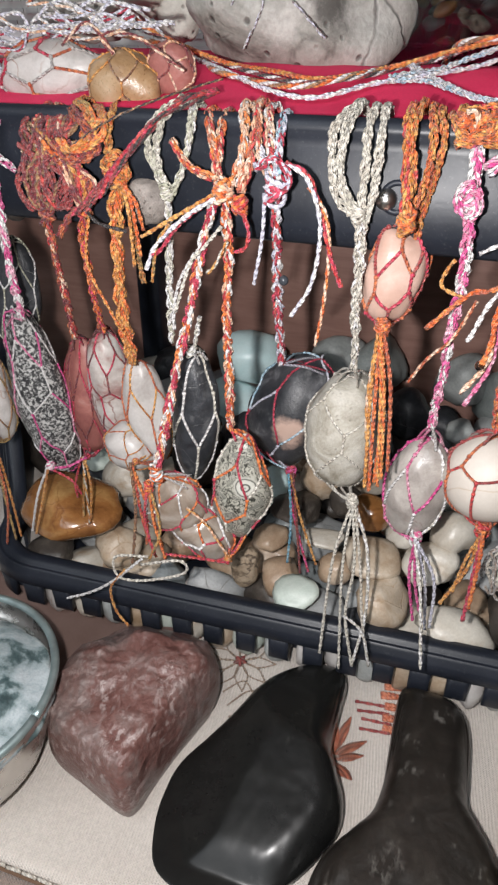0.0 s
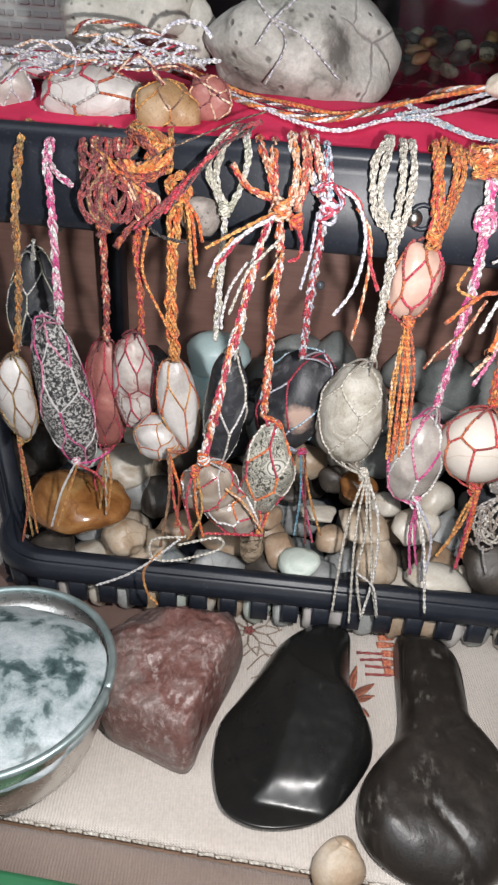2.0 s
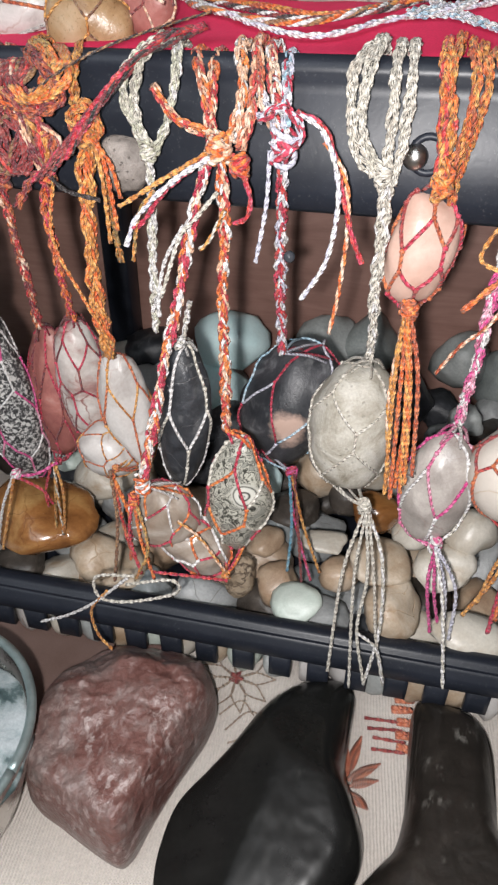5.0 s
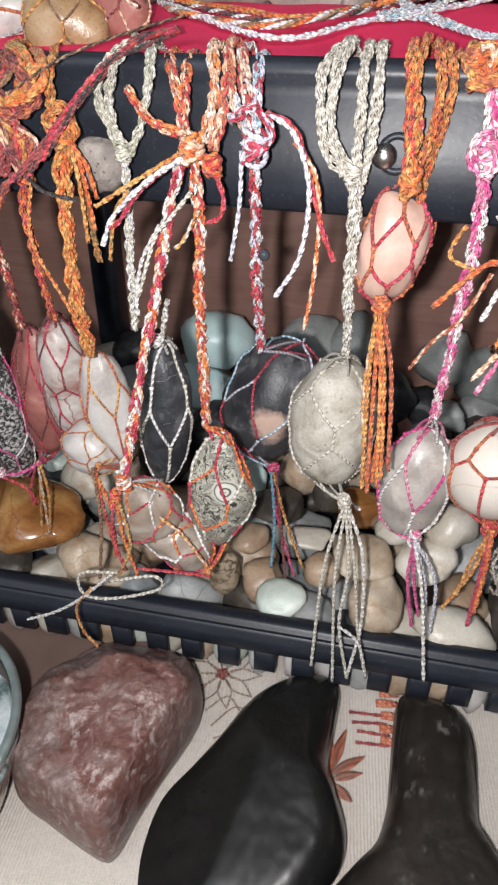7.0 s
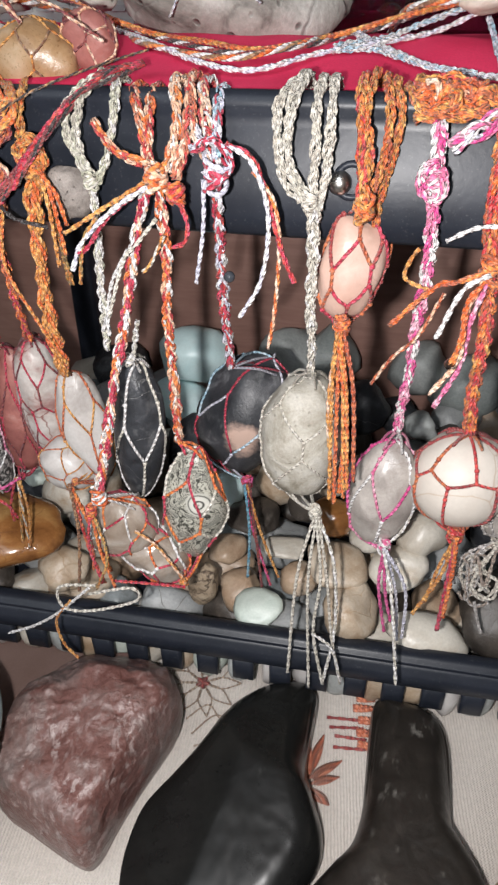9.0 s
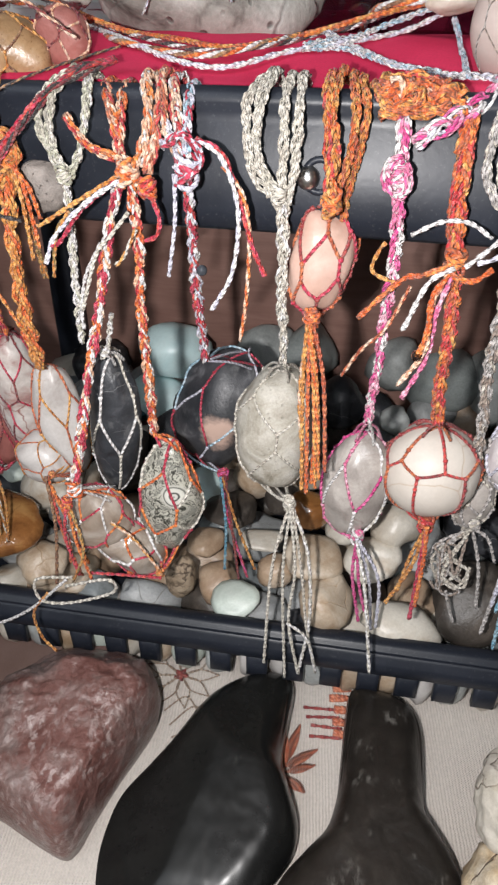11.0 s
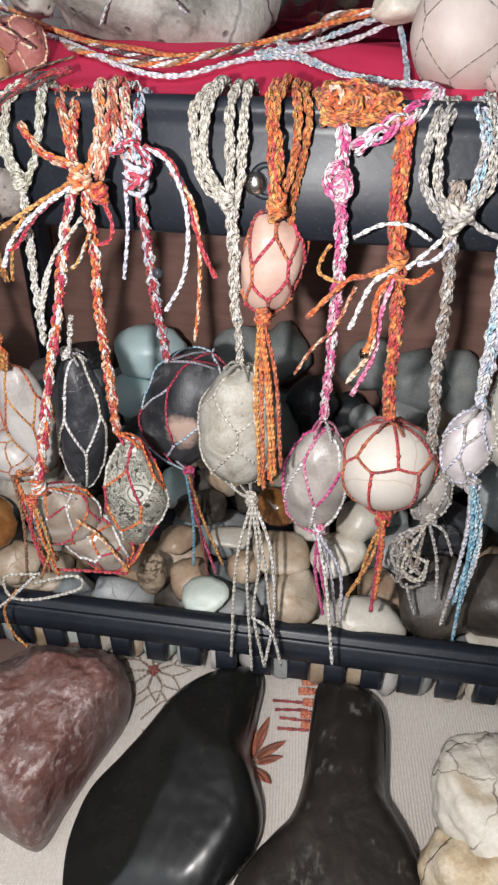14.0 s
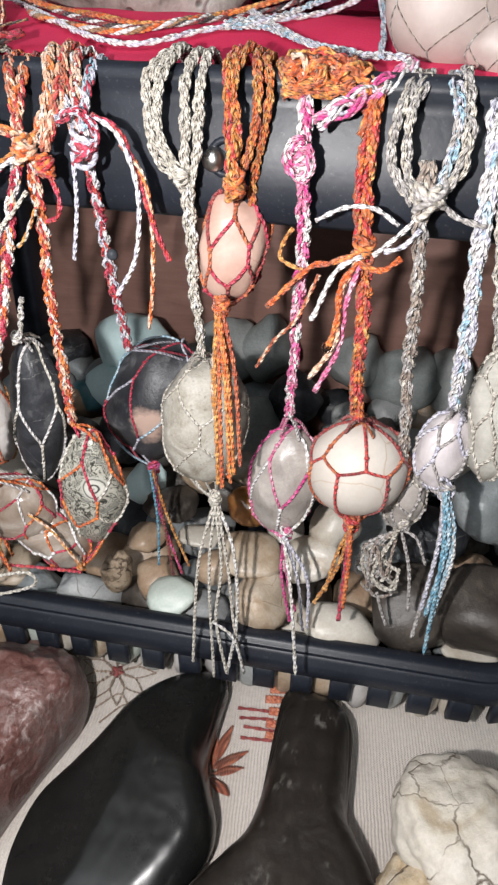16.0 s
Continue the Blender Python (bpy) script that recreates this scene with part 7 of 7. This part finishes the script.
part("strand", rope_geo([(-0.233, 0.3, 0.296), (-0.196, 0.3, 0.297), (-0.163, 0.3, 0.296), (-0.15, 0.353, 0.287), (-0.116, 0.291, 0.284), (-0.093, 0.278, 0.281), (-0.073, 0.274, 0.28), (-0.053, 0.288, 0.284), (-0.03, 0.341, 0.287), (-0.019, 0.3, 0.294), (0.001, 0.3, 0.296)], 0.0024, 3, colours=3), mats("white orange brown"), cord_66)
part("strand", rope_geo([(-0.166, 0.3, 0.301), (-0.142, 0.3, 0.295), (-0.12, 0.302, 0.287), (-0.094, 0.285, 0.283), (-0.073, 0.278, 0.281), (-0.053, 0.285, 0.283), (-0.032, 0.317, 0.287), (-0.014, 0.3, 0.293)], 0.00192, 3, colours=3), mats("black maroon white"), cord_66)
part("strand", rope_geo([(-0.177, 0.3, 0.304), (-0.152, 0.3, 0.299), (-0.133, 0.3, 0.292), (-0.111, 0.296, 0.286), (-0.089, 0.288, 0.284), (-0.068, 0.283, 0.282), (-0.043, 0.298, 0.286), (-0.023, 0.3, 0.291), (-0.004, 0.3, 0.295)], 0.00216, 3, colours=3), mats("orange rust gold"), cord_66)
cord_70 = thing("plaited_cord", (-0.137, 0.318, 0.287), "silvery lilac plaited cord curving over the crimson cloth", "cord")
part("strand", rope_geo([(-0.137, 0.318, 0.287), (-0.11, 0.288, 0.284), (-0.087, 0.271, 0.279), (-0.067, 0.266, 0.277), (-0.048, 0.28, 0.281), (-0.028, 0.288, 0.284), (-0.01, 0.302, 0.287), (0.006, 0.3, 0.294)], 0.00216, 2, colours=2), mats("lilac white"), cord_70)
braid("plait", [(-0.043, 0.282, 0.282), (-0.028, 0.282, 0.282), (-0.014, 0.271, 0.279), (0.003, 0.262, 0.277)], 0.00304, "lilac white sky", cord_70)
braid("plait", [(-0.04, 0.302, 0.287), (-0.017, 0.274, 0.28), (-0, 0.264, 0.277), (0.019, 0.256, 0.2765)], 0.00317, "lilac white", cord_70)
braid("plait", [(-0.043, 0.285, 0.283), (-0.024, 0.298, 0.286), (-0.004, 0.3, 0.293), (0.019, 0.3, 0.298)], 0.00317, "lilac sky white", cord_70)
braid("plait", [(0.006, 0.3, 0.291), (0.009, 0.285, 0.283), (0.011, 0.256, 0.2765)], 0.00290, "sky lilac", cord_70)
cord_76 = thing("cord_tangle", (-0.213, 0.259, 0.299), "tangled silvery cords heaped on netted stones", "cord")
braid("plait", [(-0.213, 0.259, 0.299), (-0.191, 0.259, 0.298), (-0.164, 0.259, 0.299), (-0.14, 0.259, 0.299), (-0.118, 0.259, 0.3)], 0.00311, "lilac white", cord_76)
part("strand", rope_geo([(-0.184, 0.268, 0.306), (-0.176, 0.268, 0.311), (-0.154, 0.268, 0.31), (-0.142, 0.268, 0.305), (-0.135, 0.268, 0.3)], 0.00204, 3, colours=3), mats("rust white maroon"), cord_76)
part("strand", rope_geo([(-0.147, 0.27, 0.306), (-0.141, 0.27, 0.312), (-0.13, 0.27, 0.313), (-0.124, 0.27, 0.308)], 0.00216, 2, colours=2), mats("white lilac"), cord_76)
part("strand", rope_geo([(-0.21, 0.262, 0.294), (-0.197, 0.262, 0.301), (-0.184, 0.262, 0.303), (-0.18, 0.262, 0.296)], 0.0018, 2, colours=2), mats("white lilac"), cord_76)
part("strand", rope_geo([(-0.163, 0.256, 0.293), (-0.151, 0.256, 0.3), (-0.141, 0.256, 0.29), (-0.146, 0.256, 0.296), (-0.132, 0.256, 0.296), (-0.113, 0.256, 0.285)], 0.00156, 2, colours=2), mats("maroon peach"), cord_76)
part("strand", rope_geo([(-0.214, 0.258, 0.286), (-0.201, 0.258, 0.293), (-0.184, 0.258, 0.291), (-0.178, 0.258, 0.298)], 0.00132, 2, colours=2), mats("crimson lilac"), cord_76)
part("strand", rope_geo([(-0.163, 0.268, 0.306), (-0.151, 0.268, 0.307), (-0.138, 0.268, 0.305), (-0.126, 0.268, 0.296)], 0.00156, 2, colours=2), mats("grey lilac"), cord_76)
part("strand", rope_geo([(-0.17, 0.258, 0.299), (-0.157, 0.258, 0.299), (-0.146, 0.258, 0.297), (-0.134, 0.258, 0.304)], 0.00156, 2, colours=2), mats("white lilac"), cord_76)
part("strand", rope_geo([(-0.17, 0.261, 0.302), (-0.158, 0.261, 0.3), (-0.146, 0.261, 0.301), (-0.134, 0.261, 0.302)], 0.00156, 2, colours=2), mats("lilac crimson"), cord_76)
part("strand", rope_geo([(-0.166, 0.258, 0.297), (-0.154, 0.258, 0.298), (-0.142, 0.258, 0.306), (-0.13, 0.258, 0.304)], 0.00156, 2, colours=2), mats("white lilac"), cord_76)
part("strand", rope_geo([(-0.175, 0.26, 0.302), (-0.163, 0.26, 0.296), (-0.151, 0.26, 0.295), (-0.139, 0.26, 0.298)], 0.00156, 2, colours=2), mats("white peach"), cord_76)
part("strand", rope_geo([(-0.206, 0.269, 0.296), (-0.193, 0.269, 0.293), (-0.18, 0.269, 0.302), (-0.167, 0.269, 0.3)], 0.00156, 2, colours=2), mats("white lilac"), cord_76)
part("strand", rope_geo([(-0.179, 0.26, 0.306), (-0.167, 0.26, 0.306), (-0.155, 0.26, 0.303), (-0.144, 0.26, 0.298)], 0.00156, 2, colours=2), mats("white peach"), cord_76)
part("strand", rope_geo([(-0.178, 0.26, 0.3), (-0.165, 0.26, 0.307), (-0.153, 0.26, 0.303), (-0.141, 0.26, 0.297)], 0.00156, 2, colours=2), mats("white lilac"), cord_76)
part("strand", rope_geo([(-0.173, 0.265, 0.295), (-0.16, 0.265, 0.299), (-0.148, 0.265, 0.302), (-0.136, 0.265, 0.305)], 0.00156, 2, colours=2), mats("lilac crimson"), cord_76)
part("strand", rope_geo([(-0.167, 0.257, 0.306), (-0.156, 0.257, 0.298), (-0.144, 0.257, 0.298), (-0.132, 0.257, 0.301)], 0.00156, 2, colours=2), mats("grey lilac"), cord_76)
part("strand", rope_geo([(-0.166, 0.264, 0.3), (-0.153, 0.264, 0.307), (-0.141, 0.264, 0.306), (-0.129, 0.264, 0.304)], 0.00156, 2, colours=2), mats("lilac white"), cord_76)
part("strand", rope_geo([(-0.156, 0.265, 0.305), (-0.144, 0.265, 0.3), (-0.132, 0.265, 0.3), (-0.12, 0.265, 0.3)], 0.00156, 2, colours=2), mats("lilac white"), cord_76)
part("strand", rope_geo([(-0.206, 0.257, 0.3), (-0.194, 0.257, 0.303), (-0.182, 0.257, 0.298), (-0.17, 0.257, 0.297)], 0.00156, 2, colours=2), mats("white peach"), cord_76)
part("strand", rope_geo([(-0.169, 0.257, 0.303), (-0.157, 0.257, 0.302), (-0.145, 0.257, 0.303), (-0.133, 0.257, 0.299)], 0.00156, 2, colours=2), mats("grey lilac"), cord_76)
cord_97 = thing("strand_bundle", (-0.102, 0.252, 0.278), "crimson and black twisted strands falling over the bar", "cord")
loose = random.Random(97)
for k, cols in enumerate(("crimson maroon", "maroon wine", "crimson wine", "black maroon", "wine crimson", "crimson red", "maroon black")):
    w = (k - 3) * 0.0017
    line = [(-0.100, 0.254, 0.279), (-0.107 + 0.4 * w, 0.240, 0.2765), (-0.117 + w, 0.226, 0.267 + w), (-0.127 + 1.2 * w, 0.2215, 0.256 + 0.8 * w), (-0.138 + 1.5 * w, 0.2205, 0.243 + 0.9 * w)]
    part("strand", rope_geo([(x + loose.uniform(-0.001, 0.001), y + loose.uniform(-0.0012, 0.0008), z + loose.uniform(-0.001, 0.001)) for x, y, z in line], 0.0017, 2, colours=2), mats(cols), cord_97)
part("strand", rope_geo([(-0.149, 0.225, 0.26), (-0.134, 0.226, 0.269), (-0.121, 0.229, 0.275), (-0.108, 0.246, 0.28), (-0.098, 0.256, 0.283)], 0.00096, 2, colours=2), mats("black brown"), cord_97)
shelf_stone = thing("netted_stone", (-0.177, 0.272, 0.272), "white long stone in a rust-coloured net", "stone", "stones lying on the upper shelf")
part("stone", Shape((-0.177, 0.272, 0.282), (0.025, 0.0125, 0.0129), -4, 14, 201).geo(4), rock["milky"], shelf_stone)
part("net", net_geo(Shape((-0.177, 0.272, 0.282), (0.025, 0.0125, 0.0129), -4, 14, 201), colours=3, seed=201, **dict(rows=4, cols=6, phase=0.2, thick=0.0009)), mats("rust crimson grey"), shelf_stone)
shelf_stone = thing("netted_stone", (-0.142, 0.264, 0.267), "tan translucent stone in a thin gold net", "stone", "stones lying on the upper shelf")
part("stone", Shape((-0.142, 0.264, 0.278), (0.0152, 0.0106, 0.0135), 0, 14, 202).geo(4), rock["honey"], shelf_stone)
part("net", net_geo(Shape((-0.142, 0.264, 0.278), (0.0152, 0.0106, 0.0135), 0, 14, 202), colours=2, seed=202, **dict(rows=3, cols=5, phase=0.5, thick=0.0006)), mats("gold brown"), shelf_stone)
shelf_stone = thing("netted_stone", (-0.124, 0.27, 0.278), "small reddish stone in a maroon net", "stone", "stones lying on the upper shelf")
part("stone", Shape((-0.124, 0.27, 0.285), (0.01, 0.007, 0.0095), 20, 14, 203).geo(4), rock["jasper"], shelf_stone)
part("net", net_geo(Shape((-0.124, 0.27, 0.285), (0.01, 0.007, 0.0095), 20, 14, 203), colours=2, seed=203, **dict(rows=3, cols=5, phase=0.3, thick=0.0006)), mats("maroon peach"), shelf_stone)
shelf_stone = thing("netted_stone", (-0.203, 0.292, 0.285), "pale netted stone behind the white one", "stone", "stones lying on the upper shelf")
part("stone", Shape((-0.202, 0.292, 0.292), (0.0219, 0.0153, 0.0066), 0, 14, 204).geo(4), rock["lilacst"], shelf_stone)
part("net", net_geo(Shape((-0.202, 0.292, 0.292), (0.0219, 0.0153, 0.0066), 0, 14, 204), colours=2, seed=204, **dict(rows=3, cols=6, phase=0.3, thick=0.0007)), mats("lilac crimson"), shelf_stone)
shelf_stone = thing("netted_stone", (-0.22, 0.275, 0.276), "grey netted stone at the shelf's end", "stone", "stones lying on the upper shelf")
part("stone", Shape((-0.219, 0.275, 0.284), (0.0122, 0.0086, 0.0119), 0, 14, 205).geo(4), rock["smoky"], shelf_stone)
part("net", net_geo(Shape((-0.219, 0.275, 0.284), (0.0122, 0.0086, 0.0119), 0, 14, 205), colours=2, seed=205, **dict(rows=3, cols=6, phase=0.3, thick=0.0007)), mats("lilac white"), shelf_stone)
lone_stone("pitted grey coral rock", Shape((-0.184, 0.315, 0.311), (0.0244, 0.0171, 0.0182), 10, 14, 206, rough=0.14), "bone", group="stones lying on the upper shelf", name="shelf_stone")
lone_stone("pitted grey coral rock beside its twin", Shape((-0.162, 0.318, 0.316), (0.021, 0.0147, 0.0176), -10, 14, 207, rough=0.14), "bone", group="stones lying on the upper shelf", name="shelf_stone")
lone_stone("small grey rock wedged between larger ones", Shape((-0.146, 0.325, 0.31), (0.013, 0.0091, 0.0185), 0, 14, 208, rough=0.14), "bone", group="stones lying on the upper shelf", name="shelf_stone")
lone_stone("large pale grey rock with a hollow painted dark, thin cord round it", Shape((-0.087, 0.325, 0.305), (0.0503, 0.0276, 0.029), 2, 14, 209, rough=0.1, flats=8, depth=0.24, dents=[(0.75, -0.9, 0.1, 0.16, 0.10)]), "bigrock", group="stones lying on the upper shelf", name="shelf_stone")
shelf_stone = thing("netted_stone", (0.031, 0.27, 0.277), "smooth pinkish round stone in a thin brown net", "stone", "stones lying on the upper shelf")
part("stone", Shape((0.029, 0.27, 0.29), (0.0197, 0.0138, 0.0178), 0, 14, 210, flats=1, rough=0.02).geo(4), rock["pinkish"], shelf_stone)
part("net", net_geo(Shape((0.029, 0.27, 0.29), (0.0197, 0.0138, 0.0178), 0, 14, 210, flats=1, rough=0.02), colours=2, seed=210, **dict(rows=3, cols=5, phase=0.5, thick=0.0003)), mats("taupe grey"), shelf_stone)
lone_stone("pale grey pebble on the shelf cloth", Shape((0.005, 0.3, 0.297), (0.0101, 0.007, 0.0059), 0, 14, 211), "whitep", group="stones lying on the upper shelf", name="shelf_stone")
shelf_stone = thing("netted_stone", (0.047, 0.262, 0.273), "pinkish stone beside its round neighbour", "stone", "stones lying on the upper shelf")
part("stone", Shape((0.046, 0.262, 0.28), (0.0126, 0.0088, 0.0105), 0, 14, 212).geo(4), rock["pinkish"], shelf_stone)
part("net", net_geo(Shape((0.046, 0.262, 0.28), (0.0126, 0.0088, 0.0105), 0, 14, 212), colours=2, seed=212, **dict(rows=3, cols=5, phase=0.1, thick=0.0003)), mats("taupe grey"), shelf_stone)
lone_stone("small grey stone against the bar's rim", Shape((-0.1195, 0.2325, 0.2440), (0.0088, 0.0050, 0.0088), 0, 14, 213, rough=0.12), "taupe", group="stones lying on the upper shelf", name="shelf_stone")
lone_stone("dark stone against the bar", Shape((-0.189, 0.244, 0.239), (0.0094, 0.0066, 0.0104), 0, 14, 214), "brownp", group="stones lying on the upper shelf", name="shelf_stone")
lone_stone("dark glossy stone against the bar", Shape((-0.181, 0.243, 0.251), (0.0071, 0.005, 0.0071), 0, 14, 215), "dark", group="stones lying on the upper shelf", name="shelf_stone")
ROCK = Shape((-0.087, 0.325, 0.305), (0.0503, 0.0276, 0.029), 2, 14, 209, rough=0.1, flats=8, depth=0.24, dents=[(0.75, -0.9, 0.1, 0.16, 0.10)])
rock_cord = thing("thin_cord", tuple(ROCK.c), "thin grey cord tied round the large rock", "cord")
part("strand", rope_geo([(-0.115, 0.292, 0.331), (-0.105, 0.292, 0.319), (-0.095, 0.292, 0.308), (-0.103, 0.292, 0.291)], 0.0011, 2, colours=2), mats("grey lilac"), rock_cord)
part("strand", rope_geo([(-0.084, 0.292, 0.33), (-0.1, 0.292, 0.317), (-0.108, 0.292, 0.306)], 0.0011, 2, colours=2), mats("grey lilac"), rock_cord)
part("strand", rope_geo([(-0.102, 0.292, 0.317), (-0.087, 0.292, 0.31), (-0.07, 0.292, 0.295)], 0.0011, 2, colours=2), mats("grey lilac"), rock_cord)
tagged(part("glass_bead", ball_geo((-0.067, 0.234, 0.219), 0.0019, 0, 3), smokeglass), "small dark smoky glass bead on a plaited cord", "bead")
tagged(part("glass_bead", ball_geo((0.007, 0.222, 0.201), 0.002, 0, 3), glass), "pale glass bead at the end of an orange strand", "bead")
JAR = (-0.0120, 0.3750, 0.2850)


def lathe(profile, centre, sides=64):
    """A turned body from (radius, height) points."""
    v, f = [], []
    for r, z in profile:
        for j in range(sides):
            a = 2 * math.pi * j / sides
            v.append((centre[0] + r * math.cos(a), centre[1] + r * math.sin(a), centre[2] + z))
    for i in range(len(profile) - 1):
        for j in range(sides):
            k = (j + 1) % sides
            f.append((i * sides + j, i * sides + k, (i + 1) * sides + k, (i + 1) * sides + j))
    return v, f


bx, by, br = BOWL
bowl = thing("steel_bowl", (bx, by, 0.001), "round brushed steel bowl filled with mottled moss agate", "bowl")
outer = [(0.0, 0.0012), (br * 0.50, 0.0012), (br * 0.62, 0.004), (br * 0.80, 0.018), (br * 0.92, 0.038), (br * 0.985, 0.058)]
inner = [(br * 0.965, 0.060), (br * 0.90, 0.040), (br * 0.78, 0.021), (br * 0.60, 0.007), (0.0, 0.004)]
part("shell", lathe(outer + inner, (bx, by, 0)), steel, bowl)
part("rolled_rim", joined([tube(np.array([(bx + br * math.cos(a), by + br * math.sin(a), 0.0605) for a in np.linspace(0, 2 * math.pi, 97)]), 0.0019, 10)]), steelrim, bowl, "tarnished grey-green rolled rim")
lone_stone("large frosty white moss agate with dark green patches", Shape((bx, by, 0.0505), (br * 0.968, br * 0.968, 0.0170), 0, 0, 301, flats=4, depth=0.10, rough=0.05, freq=3.2), "moss", name="moss_agate", sub=5)

lid = part("green_box", soft_box(GREEN[0] - 0.09, GREEN[0] + 0.022, 0.052, GREEN[1] + 0.004, 0.0015, 0.016, 0.003), greenmat)
tagged(lid, "dark green plastic box at the table's edge", "box")
patch = part("brown_cloth", sheet_geo(-0.255, -0.150, 0.185, 0.262, lambda x, y: cloth_height(x, y) + 0.0022, 40, 30, 0.0012), brownfelt)
tagged(patch, "small piece of brown cloth under the basket's corner", "cloth")

jar = thing("glass_jar", JAR, "clear glass jar with brown bits at the bottom", "jar")
jr = 0.050
part("jar_glass", lathe([(0.0, 0.0), (jr * 0.92, 0.0), (jr, 0.006), (jr, 0.10), (jr * 0.9, 0.115), (jr * 0.9, 0.13), (jr * 0.84, 0.13), (jr * 0.84, 0.115), (jr * 0.94, 0.098), (jr * 0.94, 0.008), (0.0, 0.006)], JAR), glass, jar)
for i in range(44):
    a, r = i * 2.4, 0.039 * math.sqrt((i % 22 + 0.5) / 22)
    lone_stone("brown bit inside the glass jar", Shape((JAR[0] + r * math.cos(a), JAR[1] + r * math.sin(a), JAR[2] + 0.0105 + 0.0065 * (i // 22)), (0.0058, 0.0046, 0.0038), i * 37 % 50 - 25, i * 71 % 180, 330 + i, flats=8, depth=0.4, sharp=30), ("brownp", "amber", "brownp", "bark")[i % 4], group="bits in the jar", name="jar_filling", sub=2)
tin = thing("dark_tin", (-0.09, 0.43, 0.2840), "dark metal tin standing behind the rocks", "tin")
part("tin_body", lathe([(0.0, 0.0), (0.045, 0.0), (0.046, 0.002), (0.046, 0.12), (0.044, 0.122), (0.0, 0.122)], (-0.09, 0.43, 0.2840), 48), darkmetal, tin)

news = thing("newsprint_sheet", (-0.27, 0.43, 0.275), "faded greyish printed sheet standing behind the shelf", "paper")
part("sheet", soft_box(-0.42, -0.165, 0.4300, 0.4315, 0.2745, 0.52, 0.0005), paper, news)
rnd = random.Random(5)
bars = []
for row in range(34):
    x = -0.41
    while x < -0.175:
        w = rnd.uniform(0.003, 0.011)
        bars.append(box_geo(x, min(x + w, -0.17), 0.4292, 0.4298, 0.50 - row * 0.0065, 0.503 - row * 0.0065))
        x += w + 0.0022
part("faint_print", joined(bars), ink, news, "faint rows of unreadable print", smooth=False)
# Added dark sheet that stands in for the dimness beyond the shelf.
screen = part("dark_backdrop", soft_box(-0.55, 0.45, 0.60, 0.61, 0.20, 0.75, 0.002), darkmetal)
tagged(screen, "dark sheet added for the darkness behind the upper shelf", "panel")

# small stones that fill the basket under the larger ones
fill = random.Random(77)
kinds = ["beige", "tan", "greyp", "slate", "whitep", "brownp", "dark", "greyp", "tan", "slate"]
n = 0
for row in range(7):
    for col in range(-1, 13):
        x = -0.200 + col * 0.0285 + fill.uniform(-0.006, 0.006)
        y = 0.266 + row * 0.0275 + fill.uniform(-0.005, 0.005)
        z = 0.018 + 0.046 * smoothstep(0.27, 0.45, y) + fill.uniform(-0.004, 0.004)
        if not -0.215 - 0.38 * (y - 0.262) < x < 0.098 + 0.38 * (y - 0.262):
            continue
        lone_stone("smooth stone in the basket's pile", Shape((x, y, z), (fill.uniform(0.015, 0.022), fill.uniform(0.014, 0.019), fill.uniform(0.011, 0.016)), fill.uniform(-30, 30), fill.uniform(0, 180), 400 + n, flats=8, depth=0.38, rough=0.11, freq=1.6, sharp=22, chips=0.035), kinds[fill.randrange(len(kinds))], group="stones piled in the basket", name="basket_stone", sub=3)
        n += 1

# pale stones pressed against the slotted front
for i in range(18):
    x = -0.196 + 0.0163 * i + fill.uniform(-0.002, 0.002)
    lone_stone("pale stone lying behind the basket's slotted front", Shape((x, 0.2385 + 0.048 * x + 0.0075, 0.0182), (fill.uniform(0.0088, 0.0105), 0.0075, 0.0158), fill.uniform(-8, 8), fill.uniform(0, 90), 600 + i, flats=7, depth=0.22, rough=0.10, freq=1.8, sharp=30), ("whitep", "backgrey", "palegreen", "whitep", "whitep", "beige", "milky")[fill.randrange(7)], group="stones piled in the basket", name="basket_stone", sub=3)
